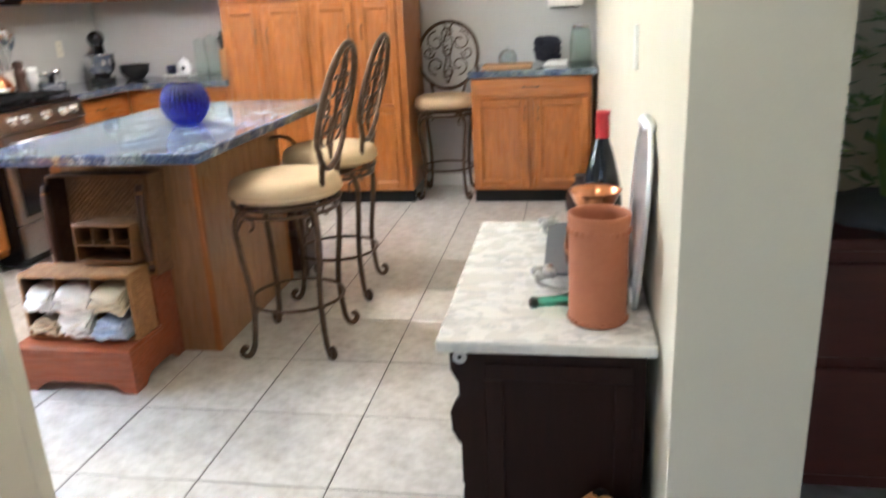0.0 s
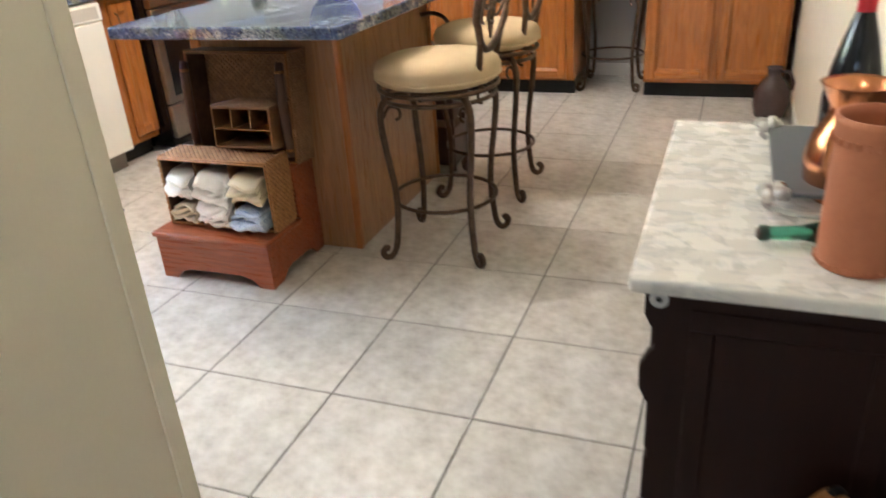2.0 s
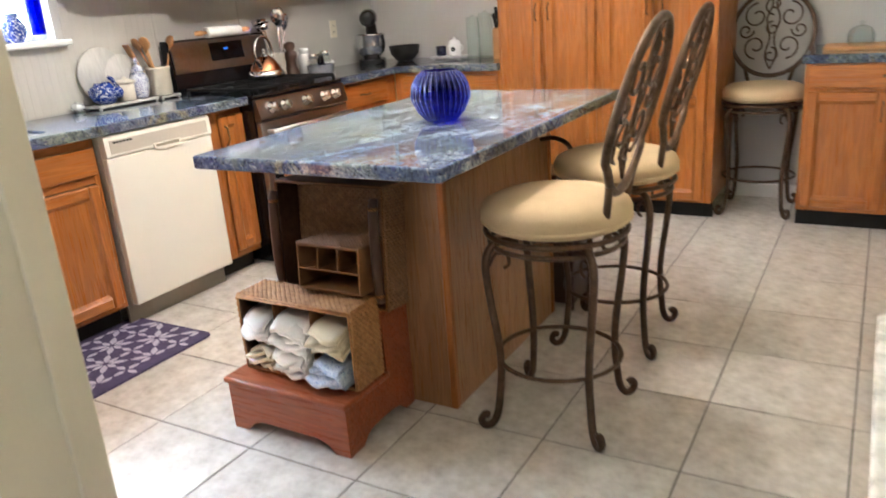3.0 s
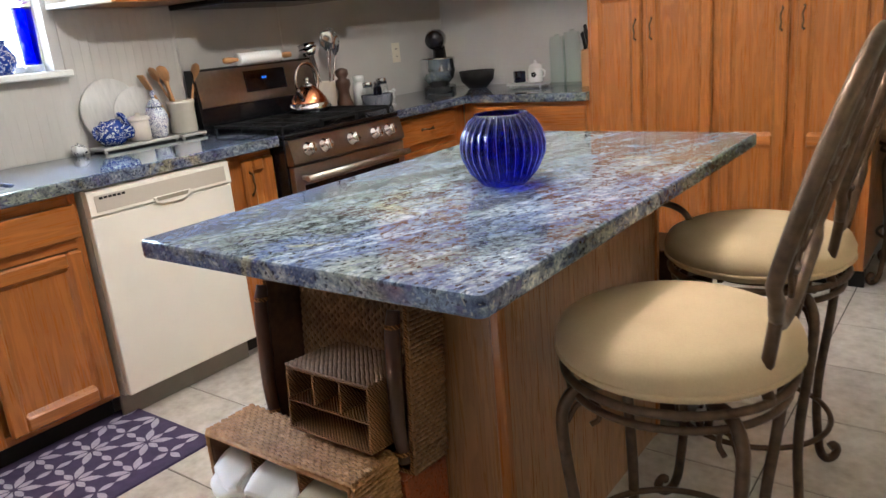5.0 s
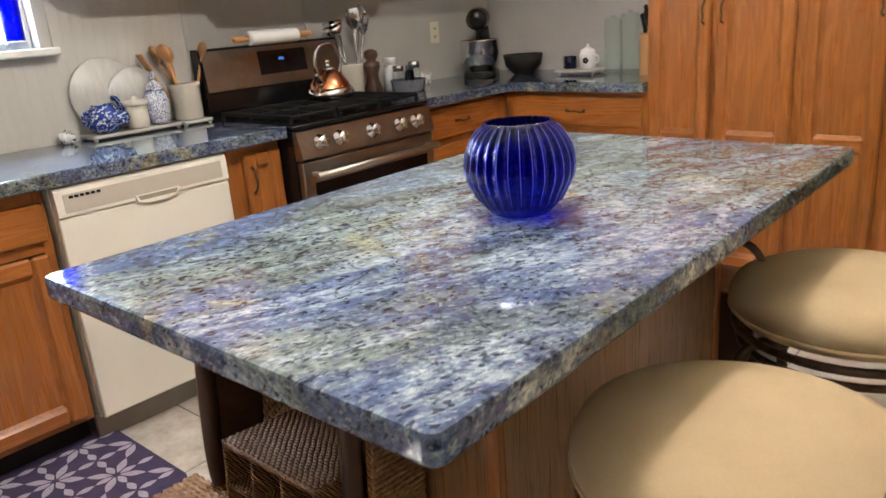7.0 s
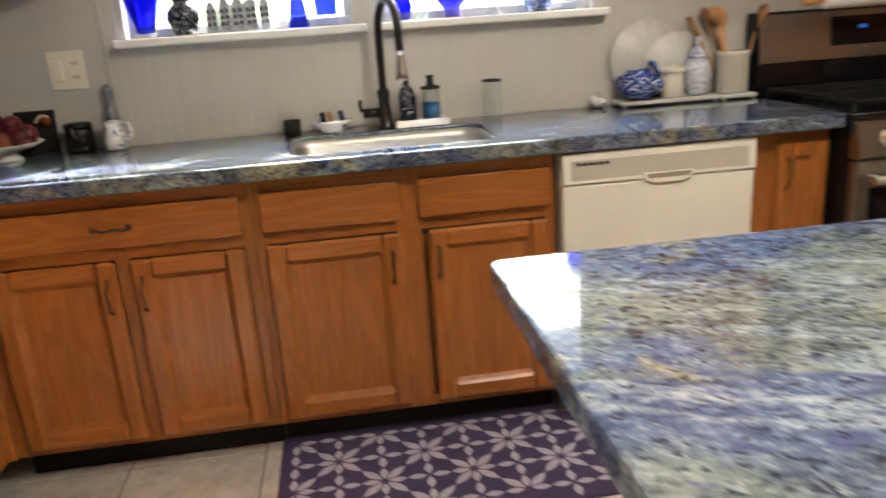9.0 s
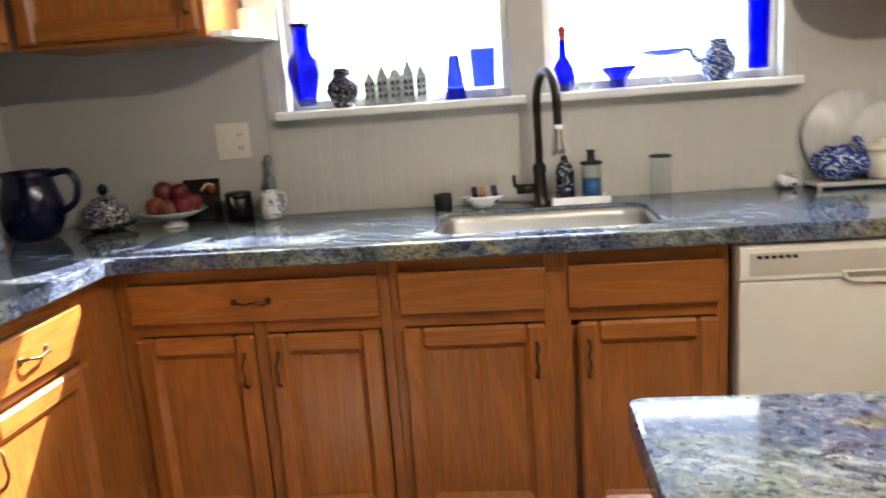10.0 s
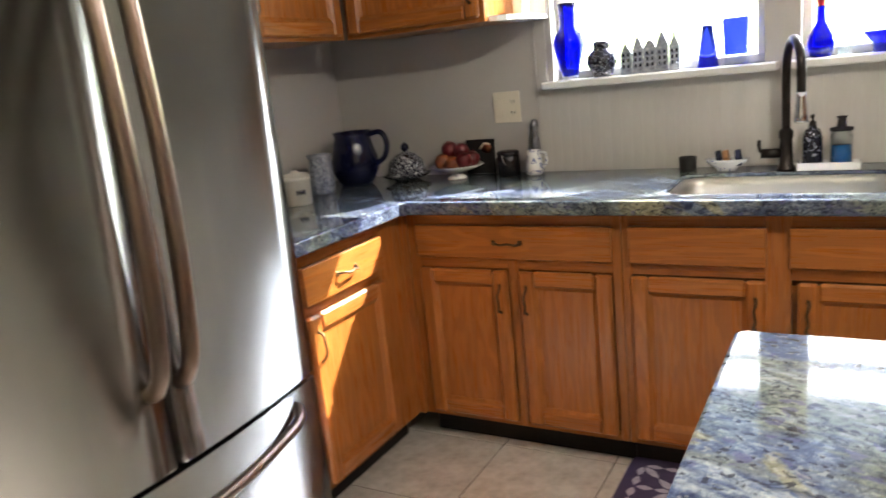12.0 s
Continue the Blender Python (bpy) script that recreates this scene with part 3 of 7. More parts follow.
solid("ground", bm, surf("lawn", (0.06, 0.10, 0.03), (0.10, 0.13, 0.05), 3, 0.9), "grass outside the house", "ground", kind="structure")
bm = bmesh.new()
box(bm, -3.9, 3.4, -3.2, 7.0, 2.62, 2.72)
for q in ((-3.9, -3.75, 0.4, 6.4, -0.5, 0.0), (2.75, 2.9, -2.5, 6.4, -0.5, 2.62), (0.63, 2.75, 6.20, 6.35, -0.5, 2.62)):
    box(bm, *q)
solid("roof", bm, WHITE_PAINT, "plain white eaves and outer walls", "roof", kind="structure")

# beadboard under the windows
bm = bmesh.new()
box(bm, -3.60, -3.594, 0.0, 0.0395, TOP, 1.243, 0.0006)
low = mesh_of("board", bm, BEAD)
bm = bmesh.new()
box(bm, -3.60, -3.594, 0.0, 0.0395, TOP, 1.50, 0.0006)
tall = mesh_of("board", bm, BEAD)
for k in range(57):
    y = 1.745 + k * 0.0395
    ob = new("board", low if 1.755 < y < 3.42 else tall)
    ob.location.y = y
    ob.parent = west
for y in (1.730, 3.975, 4.62):
    bm = bmesh.new()
    box(bm, -3.60, -3.592, y, y + 0.012, TOP, 1.50, 0.002)
    solid("trim", bm, WALL_GREY, "slim seam strip between wall panels", "trim", kind="structure")


# ---- cabinets ----
def handle(parent, m, length=0.096):
    """Antique bow pull with curled ends, along local x."""
    bm = bmesh.new()
    h = length / 2
    tube(bm, smooth_path([(-h, 0, 0), (-h * 0.8, -0.018, 0.004), (-h * 0.3, -0.026, -0.002), (h * 0.3, -0.026, 0.002), (h * 0.8, -0.018, -0.004), (h, 0, 0)], 4), 0.0042, 6)
    for s in (-h, h):
        lathe(bm, [(0, 0), (0.008, 0.0), (0.009, 0.003), (0, 0.005)], 8, at=(s, 0, -0.002))
        box(bm, s - 0.007, s + 0.007, -0.004, 0.0, -0.009, 0.009, 0.002)
    return part("handle", bm, AGED_BRASS, parent, "antique bronze bow handle", m)


def cab_door(parent, x0, x1, z0, z1, pull=None, mid=None, hz=None):
    """A frame-and-panel door; pull: 'l' or 'r', the side that the handle sits on."""
    w, h, r, t = x1 - x0, z1 - z0, 0.055, 0.024
    cuts = [(0, r), (h - r, h)]
    if mid:
        cuts.insert(1, (mid - r / 2, mid + r / 2))
    bm = bmesh.new()
    box(bm, r - 0.006, w - r + 0.006, -t + 0.018, -0.002, r - 0.006, h - r + 0.006)
    d = part("door", bm, OAK, parent, "", pose(x0, 0, z0))
    for a in (0, w - r):
        bm = bmesh.new()
        box(bm, a, a + r, -t, 0, 0, h, 0.008, seg=1)
        part("stile", bm, OAK, d)
    for a, b in cuts:
        bm = bmesh.new()
        box(bm, r - 0.001, w - r + 0.001, -t + 0.0008, -0.0005, a, b, 0.008, seg=1)
        part("rail", bm, OAK_H, d)
    bm = bmesh.new()
    spans = [(a[1], b[0]) for a, b in zip(cuts, cuts[1:])]
    for z_lo, z_hi in spans:
        outer = [(r, z_lo), (w - r, z_lo), (w - r, z_hi), (r, z_hi)]
        e = 0.011
        inner = [(r + e, z_lo + e), (w - r - e, z_lo + e), (w - r - e, z_hi - e), (r + e, z_hi - e)]
        rings = [[bm.verts.new((x, y, z)) for x, z in ring] for ring, y in ((outer, -t + 0.0085), (inner, -t + 0.0165), (inner, -0.004), (outer, -0.004))]
        for lo, hi in zip(rings, rings[1:] + rings[:1]):
            for k in range(4):
                bm.faces.new((lo[k], lo[(k + 1) % 4], hi[(k + 1) % 4], hi[k]))
    part("panel_moulding", bm, OAK, d)
    if pull:
        hx = 0.028 if pull == "l" else w - 0.028
        handle(d, pose(hx, -0.02, hz if hz is not None else h - 0.10, 0, 90, 0))
    return d


def cab_drawer(parent, x0, x1, z0, z1, pull=True):
    bm = bmesh.new()
    box(bm, 0, x1 - x0, -0.02, 0, 0, z1 - z0, 0.004, seg=2)
    d = part("drawer_front", bm, OAK_H, parent, "", pose(x0, 0, z0))
    if pull:
        handle(d, pose((x1 - x0) / 2, -0.02, (z1 - z0) / 2))
    return d


def carcass(parent, w, depth, z0, z1, stiles, rails, toe=True, side=OAK, body_top=None):
    """Box with a face frame; stiles and rails: (from, to) along x and z."""
    bm = bmesh.new()
    box(bm, 0.0, w, 0.019, depth, z0, body_top or z1)
    part("body", bm, side, parent)
    bm = bmesh.new()
    for a, b in stiles:
        box(bm, a, b, 0.0, 0.0185, z0, z1, 0.0015)
    for a, b in rails:
        for (_, p), (q, _) in zip(stiles, stiles[1:]):
            box(bm, p, q, 0.0006, 0.0185, a, b, 0.0, 1)
    part("face_frame", bm, (OAK, OAK_H), parent)
    if toe:
        bm = bmesh.new()
        box(bm, 0.0, w, 0.07, 0.085, 0.0, z0)
        part("toe_kick", bm, BLACK, parent, "black toe kick")


Z0, Z1 = 0.10, 0.878
# sink wall, facing into the room
c = base("base_cabinet", "honey oak base cabinet with one wide drawer and two doors", "cabinet", pose(-3.04, 1.425, 0, 0, 0, 90), "kitchen base cabinets")
carcass(c, 0.775, 0.555, Z0, Z1, [(0, 0.045), (0.385, 0.425), (0.745, 0.775)], [(Z0, 0.135), (0.682, 0.722), (0.832, Z1)])
cab_drawer(c, 0.043, 0.747, 0.720, 0.834)
cab_door(c, 0.043, 0.385, 0.122, 0.680, "r")
cab_door(c, 0.425, 0.743, 0.122, 0.680, "l")
c = base("base_cabinet", "honey oak sink cabinet with two false fronts and two doors", "cabinet", pose(-3.04, 2.202, 0, 0, 0, 90), "kitchen base cabinets")
carcass(c, 0.885, 0.555, Z0, Z1, [(0, 0.03), (0.41, 0.48), (0.855, 0.885)], [(Z0, 0.135), (0.682, 0.722), (0.834, Z1)], body_top=0.66)
cab_drawer(c, 0.025, 0.415, 0.720, 0.836, False)
cab_drawer(c, 0.475, 0.868, 0.720, 0.836, False)
cab_door(c, 0.025, 0.415, 0.122, 0.680, "r")
cab_door(c, 0.495, 0.860, 0.122, 0.680, "l")
c = base("base_cabinet", "narrow honey oak cabinet between dishwasher and range", "cabinet", pose(-3.04, 3.705, 0, 0, 0, 90), "kitchen base cabinets")
carcass(c, 0.26, 0.555, Z0, Z1, [(0, 0.09), (0.245, 0.26)], [(Z0, 0.14), (0.842, Z1)])
cab_door(c, 0.085, 0.252, 0.135, 0.846, "l")
c = base("base_cabinet", "honey oak drawer cabinet beside the range", "cabinet", pose(-3.04, 4.74, 0, 0, 0, 90), "kitchen base cabinets")
carcass(c, 0.70, 0.555, Z0, Z1, [(0, 0.06), (0.57, 0.70)], [(Z0, 0.13), (0.39, 0.42), (0.68, 0.72), (0.86, Z1)])
cab_drawer(c, 0.055, 0.575, 0.718, 0.858)
cab_drawer(c, 0.055, 0.575, 0.418, 0.682)
cab_drawer(c, 0.055, 0.575, 0.128, 0.392)
# far wall
c = base("base_cabinet", "honey oak corner cabinet with wide drawer", "cabinet", pose(-3.035, 5.44, 0), "kitchen base cabinets")
carcass(c, 0.795, 0.60, Z0, Z1, [(0, 0.10), (0.40, 0.44), (0.76, 0.795)], [(Z0, 0.135), (0.682, 0.722), (0.85, Z1)])
cab_drawer(c, 0.08, 0.775, 0.720, 0.856)
cab_door(c, 0.08, 0.405, 0.122, 0.680, "r")
cab_door(c, 0.435, 0.775, 0.122, 0.680, "l")
# beside the refrigerator
c = base("base_cabinet", "honey oak cabinet beside the refrigerator, sunlit front", "cabinet", pose(-2.15, 1.40, 0, 0, 0, 180), "kitchen base cabinets")
carcass(c, 0.88, 0.60, Z0, Z1, [(0, 0.310), (0.715, 0.88)], [(Z0, 0.135), (0.682, 0.722), (0.834, Z1)])
cab_drawer(c, 0.303, 0.725, 0.71, 0.830)
cab_door(c, 0.303, 0.725, 0.122, 0.678, "l")
bm = bmesh.new()
box(bm, -3.075, -3.025, 1.385, 1.424, 0.10, 0.884, 0.002)
solid("corner_filler", bm, OAK, "honey oak filler post in the cabinet corner", "cabinet")
# right-hand cabinet with its own worktop
c = base("base_cabinet", "honey oak cabinet with one wide drawer and two doors", "cabinet", pose(-0.50, 5.44, 0), "kitchen base cabinets")
carcass(c, 0.81, 0.60, Z0, Z1, [(0, 0.03), (0.385, 0.42), (0.78, 0.81)], [(Z0, 0.125), (0.735, 0.762), (0.868, Z1)])
cab_drawer(c, 0.015, 0.795, 0.755, 0.870)
cab_door(c, 0.015, 0.39, 0.12, 0.738, "r")
cab_door(c, 0.425, 0.795, 0.12, 0.738, "l")

# pantry wall
c = base("pantry_cabinet", "tall honey oak pantry with four columns of panelled doors", "cabinet", pose(-2.24, 5.44, 0))
PX = [(0.02, 0.290), (0.314, 0.626), (0.664, 0.953), (0.985, 1.255)]
carcass(c, 1.30, 0.60, 0.10, 2.20, [(0, 0.025), (0.285, 0.319), (0.620, 0.670), (0.948, 0.990), (1.25, 1.30)], [(0.10, 0.125), (1.405, 1.45), (2.10, 2.20)])
for k, (a, b) in enumerate(PX):
    cab_door(c, a, b, 0.115, 1.415, "r" if k % 2 == 0 else "l", 0.57, 1.10)
    cab_door(c, a, b, 1.44, 2.11, "r" if k % 2 == 0 else "l", None, 0.10)

# wall cabinets
def upper(label, m, w, doors, depth=0.305, z0=1.505, z1=2.20):
    c = base("wall_cabinet", label, "cabinet", m, "kitchen wall cabinets")
    carcass(c, w, depth, z0, z1, [(0, 0.03), *[(x, x + 0.03) for x in (d[1] - 0.005 for d in doors[:-1])], (w - 0.03, w)], [(z0, z0 + 0.03), (z1 - 0.04, z1)], False)
    for a, b, side in doors:
        cab_door(c, a, b, z0 + 0.015, z1 - 0.02, side, None, 0.10)
    return c


upper("honey oak wall cabinet beside the window", pose(-3.28, 1.10, 0, 0, 0, 90), 0.59, [(0.02, 0.575, "r")])
upper("honey oak wall cabinet over the cabinet run by the refrigerator", pose(-2.17, 1.10, 0, 0, 0, 180), 1.09, [(0.015, 0.53, "r"), (0.555, 1.06, "l")])
upper("honey oak wall cabinet beside the microwave", pose(-3.28, 3.53, 0, 0, 0, 90), 0.43, [(0.015, 0.415, "r")])
upper("honey oak wall cabinet beyond the microwave", pose(-3.28, 4.75, 0, 0, 0, 90), 0.98, [(0.015, 0.47, "r"), (0.495, 0.95, "l")])
upper("honey oak wall cabinet over the mixer corner", pose(-3.26, 5.74, 0), 1.01, [(0.03, 0.50, "r"), (0.525, 0.99, "l")])

for y0, y1, ym in ((1.695, 1.80, 1), (3.42, 3.525, -1)):
    s = base("end_shelf", "small white open end shelf beside the window", "shelf", pose(-3.60, y0, 1.505))
    w = y1 - y0
    for z in (0.0, 0.30):
        bm = bmesh.new()
        arc = [(0.0, 0.0), *[(0.30 * math.cos(a), w * math.sin(a)) for a in (k * math.pi / 12 for k in range(7))]]
        if ym < 0:
            arc = [(x, w - y) for x, y in arc]
        prism(bm, arc, "z", z, z + 0.018)
        part("shelf_board", bm, WHITE_PAINT, s)
    bm = bmesh.new()
    box(bm, 0, 0.012, 0, w, 0.018, 0.60)
    part("back_panel", bm, WHITE_PAINT, s)
    bm = bmesh.new()
    box(bm, 0.10, 0.16, w * 0.3, w * 0.7, 0.0, 0.07, 0.006)
    solid("trinket_box", bm, CREAM, "small cream box on the end shelf", "box", pose(-3.60, y0, 1.524))


# ---- worktops ----
def slab(name, outline, label, mat, hole=None, z=(0.879, TOP), bevel=0.006):
    bm = bmesh.new()
    def loop(pts):
        vs = [bm.verts.new((x, y, z[1])) for x, y in pts]
        return [bm.edges.new((a, b)) for a, b in zip(vs, vs[1:] + vs[:1])]
    es = loop(outline) + (loop(hole) if hole else [])
    r = bmesh.ops.triangle_fill(bm, use_beauty=True, use_dissolve=False, edges=es)
    faces = [f for f in r["geom"] if isinstance(f, bmesh.types.BMFace)]
    ext = bmesh.ops.extrude_face_region(bm, geom=faces)
    for v in ext["geom"]:
        if isinstance(v, bmesh.types.BMVert):
            v.co.z = z[0]
    bmesh.ops.recalc_face_normals(bm, faces=bm.faces)
    rim = [e for e in bm.edges if len(e.link_faces) == 2 and e.calc_face_angle(0) > 1.0 and abs(e.verts[0].co.z - e.verts[1].co.z) < 1e-5]
    bmesh.ops.bevel(bm, geom=rim, offset=bevel, segments=2, profile=0.5, affect="EDGES")
    return solid(name, bm, mat, label, "countertop")


def rounded(x0, x1, y0, y1, r, n=5):
    out = []
    for cx, cy, a0 in ((x1 - r, y1 - r, 0), (x0 + r, y1 - r, 90), (x0 + r, y0 + r, 180), (x1 - r, y0 + r, 270)):
        out += [(cx + r * math.cos(radians(a0 + 90 * k / n)), cy + r * math.sin(radians(a0 + 90 * k / n))) for k in range(n + 1)]
    return out


SINK = (-3.44, -3.075, 2.32, 2.94)
hole = rounded(*SINK, 0.07)
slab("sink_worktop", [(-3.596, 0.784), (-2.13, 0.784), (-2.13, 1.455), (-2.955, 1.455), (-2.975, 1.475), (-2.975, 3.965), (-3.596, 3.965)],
     "polished blue-grey granite worktop with the sink cut in", GRANITE_SHADED, hole)
slab("corner_worktop", [(-3.596, 4.735), (-2.975, 4.735), (-2.975, 5.385), (-2.96, 5.40), (-2.243, 5.40), (-2.243, 6.045), (-3.596, 6.045)], "polished blue-grey granite worktop in the mixer corner", GRANITE_SHADED)
slab("side_worktop", [(-0.515, 5.40), (0.345, 5.40), (0.345, 6.045), (-0.515, 6.045)], "polished granite worktop on the side cabinet", GRANITE_SHADED)
# sink bowl
bm = bmesh.new()
levels = [(0.0125, 0.884), (0.0135, 0.9135), (0.0165, 0.914), (0.018, 0.884), (0.020, 0.72), (0.05, 0.69), (0.16, 0.685)]
rings = []
for inset, z in levels:
    pts = rounded(SINK[0] - 0.012 + inset, SINK[1] + 0.012 - inset, SINK[2] - 0.012 + inset, SINK[3] + 0.012 - inset, max(0.07 - inset * 0.3, 0.02))
    rings.append([bm.verts.new((x, y, z)) for x, y in pts])
for a, b2 in zip(rings, rings[1:]):
    for k in range(len(a)):
        f = bm.faces.new((a[k], a[(k + 1) % len(a)], b2[(k + 1) % len(a)], b2[k]))
        f.smooth = True
bm.faces.new(rings[-1])
sink = solid("kitchen_sink", bm, SINK_STEEL, "stainless steel sink bowl set in the granite", "sink")
bm = bmesh.new()
lathe(bm, [(0, 0.686), (0.035, 0.686), (0.042, 0.689), (0.045, 0.686)], 20, at=(-3.257, 2.63, 0))
part("drain", bm, CHROME, sink, "round chrome drain")

# ---- island ----
isl = base("kitchen_island", "oak kitchen island under a blue granite top", "island", pose(0, 0, 0))
bm = bmesh.new()
box(bm, -1.90, -1.30, 3.02, 3.90, 0.0, 0.875)
part("body", bm, OAK_PANEL, isl, "oak veneer island body")
for x, y in ((-1.30, 3.02), (-1.30, 3.90), (-1.90, 3.02), (-1.90, 3.90)):
    bm = bmesh.new()
    box(bm, x - 0.026 if x < -1.5 else x - 0.02, x + 0.02 if x < -1.5 else x + 0.006, y - 0.006 if y < 3.5 else y - 0.02, y + 0.02 if y < 3.5 else y + 0.006, 0.0, 0.875, 0.004)
    part("corner_post", bm, OAK, isl)
bm = bmesh.new()
tube(bm, smooth_path([(-1.295, 3.80, 0.775), (-1.24, 3.80, 0.782), (-1.19, 3.80, 0.765), (-1.165, 3.80, 0.725), (-1.17, 3.80, 0.69)], 5), 0.009, 8)
part("towel_hook", bm, BRONZE, isl, "curved dark iron hook")
slab("island_worktop", rounded(-1.988, -1.098, 2.678, 4.20, 0.018, 4), "polished blue granite island top with white veins", GRANITE, None, (0.877, 0.918), 0.007)

# low two-tier stand under the island's far overhang
ds = base("low_stand", "dark wooden two-tier stand under the island overhang", "stand", pose(-1.42, 3.93, 0))
for z0, z1 in ((0.03, 0.225), (0.262, 0.60)):
    bm = bmesh.new()
    box(bm, 0.0, 0.20, 0.0, 0.20, z0, z1, 0.006, seg=2)
    part("tier", bm, DARK_WOOD, ds)
for x in (0.004, 0.176):
    for y in (0.004, 0.176):
        bm = bmesh.new()
        box(bm, x, x + 0.02, y, y + 0.02, 0.0, 0.262, 0.002)
        part("post", bm, DARK_WOOD, ds)

# ---- refrigerator ----
fr = base("refrigerator", "stainless steel french door refrigerator with curved handles", "refrigerator", pose(-1.21, 1.645, 0, 0, 0, 180))
FW = 0.91
bm = bmesh.new()
box(bm, 0.004, FW - 0.004, 0.0, 0.80, 0.03, 1.74, 0.006)
part("body", bm, surf("fridge_side", (0.10, 0.10, 0.10), (0.13, 0.13, 0.13), 6, 0.45), fr, "dark grey cabinet sides")


def bulge(x):
    u = (x / FW - 0.5) * 2
    return -(0.058 + 0.042 * (1 - u * u))


def fridge_front(name, x0, x1, z0, z1):
    bm = bmesh.new()
    n = 14
    pts = [(x0 + 0.012, -0.004)]
    pts += [(x0, -0.02), (x0, bulge(x0) + 0.012)]
    pts += [(x0 + 0.006 + (x1 - x0 - 0.012) * k / n, bulge(x0 + (x1 - x0) * k / n)) for k in range(n + 1)]
    pts += [(x1, bulge(x1) + 0.012), (x1, -0.02), (x1 - 0.012, -0.004)]
    prism(bm, pts, "z", z0, z1, 0, 0.004)
    for f in bm.faces:
        f.smooth = abs(f.normal.z) < 0.3 and f.normal.y < -0.7
    return part(name, bm, STEEL, fr)


d1 = fridge_front("door", 0.0, FW / 2 - 0.004, 0.686, 1.755)
d2 = fridge_front("door", FW / 2 + 0.004, FW, 0.686, 1.755)
d3 = fridge_front("freezer_drawer", 0.0, FW, 0.09, 0.674)
for d, x in ((d1, FW / 2 - 0.034), (d2, FW / 2 + 0.034)):
    bm = bmesh.new()
    y = bulge(x)
    tube(bm, smooth_path([(x, y + 0.01, 0.845), (x, y - 0.022, 0.86), (x, y - 0.05, 0.945), (x, y - 0.066, 1.24), (x, y - 0.05, 1.58), (x, y - 0.022, 1.665), (x, y + 0.01, 1.68)], 6), 0.0165, 10)
    part("handle", bm, HANDLE_STEEL, d, "bowed steel bar handle")
bm = bmesh.new()
tube(bm, smooth_path([(0.10, bulge(0.10) + 0.01, 0.640), (0.115, bulge(0.10) - 0.022, 0.637), (0.19, bulge(0.19) - 0.045, 0.625), (FW / 2, bulge(0.45) - 0.058, 0.612), (FW - 0.19, bulge(0.19) - 0.045, 0.625), (FW - 0.115, bulge(0.10) - 0.022, 0.637), (FW - 0.10, bulge(0.10) + 0.01, 0.640)], 6), 0.0125, 10)
part("handle", bm, HANDLE_STEEL, d3, "bowed steel bar handle")
bm = bmesh.new()
box(bm, 0.02, FW - 0.02, -0.03, 0.0, 0.0, 0.085, 0.004)
part("base_grille", bm, BLACK, fr)

# ---- dishwasher ----
dw = base("dishwasher", "white built-in dishwasher beside the sink", "dishwasher", pose(-3.02, 3.094, 0, 0, 0, 90))
bm = bmesh.new()
box(bm, 0.003, 0.600, 0.0, 0.55, 0.10, 0.882)
part("body", bm, WHITE_GREY, dw)
bm = bmesh.new()
box(bm, 0.004, 0.600, -0.034, -0.001, 0.105, 0.778, 0.006, seg=2)
part("door", bm, WHITE_ENAMEL, dw)
bm = bmesh.new()
prism(bm, [(-0.001, 0.779), (-0.034, 0.779), (-0.040, 0.786), (-0.036, 0.864), (-0.028, 0.873), (-0.001, 0.873)], "x", 0.004, 0.600, 0, 0.002)
cp = part("control_panel", bm, WHITE_ENAMEL, dw)
bm = bmesh.new()
prism(bm, [(-0.0375, 0.795), (-0.0412, 0.795), (-0.0385, 0.852), (-0.035, 0.852)], "x", 0.028, 0.575)
part("control_strip", bm, surf("strip_beige", (0.50, 0.46, 0.40), (0.46, 0.42, 0.37), 4, 0.35), cp, "beige-grey control strip")
for k in range(6):
    bm = bmesh.new()
    box(bm, 0.045 + k * 0.017, 0.057 + k * 0.017, -0.0425, -0.037, 0.838, 0.846, 0.001)
    part("button", bm, BLACK, cp)
bm = bmesh.new()
prism(bm, [(0.245, 0.800), (0.405, 0.800), (0.398, 0.779), (0.37, 0.768), (0.28, 0.768), (0.252, 0.779)], "y", -0.0455, -0.030, 0, 0.003)
grip = part("handle", bm, WHITE_ENAMEL, dw, "white scooped pull handle")
# flat patch on the handle face, coloured as the shade of a finger recess
bm = bmesh.new()
prism(bm, [(0.255, 0.797), (0.395, 0.797), (0.388, 0.783), (0.262, 0.783)], "y", -0.0462, -0.0452)
part("grip_pocket", bm, surf("pocket_shade", (0.30, 0.27, 0.21), (0.26, 0.23, 0.18), 5, 0.5), grip, "flat tan patch painted as the finger recess's shade")
bm = bmesh.new()
for k, (w, h) in enumerate(((0.012, 0.010), (0.009, 0.013), (0.011, 0.008), (0.010, 0.012), (0.012, 0.007))):
    box(bm, 0.40 + k * 0.011, 0.40 + k * 0.011 + w * 0.8, -0.0335, -0.031, 0.232 + 0.002 * k, 0.232 + h + 0.002 * k)
part("badge", bm, SLATE, dw, "small dark script badge")
bm = bmesh.new()
box(bm, 0.003, 0.600, 0.04, 0.055, 0.0, 0.10)
part("toe_kick", bm, surf("toe_grey", (0.22, 0.20, 0.17), (0.26, 0.24, 0.20), 6, 0.5), dw, "grey-brown toe panel")

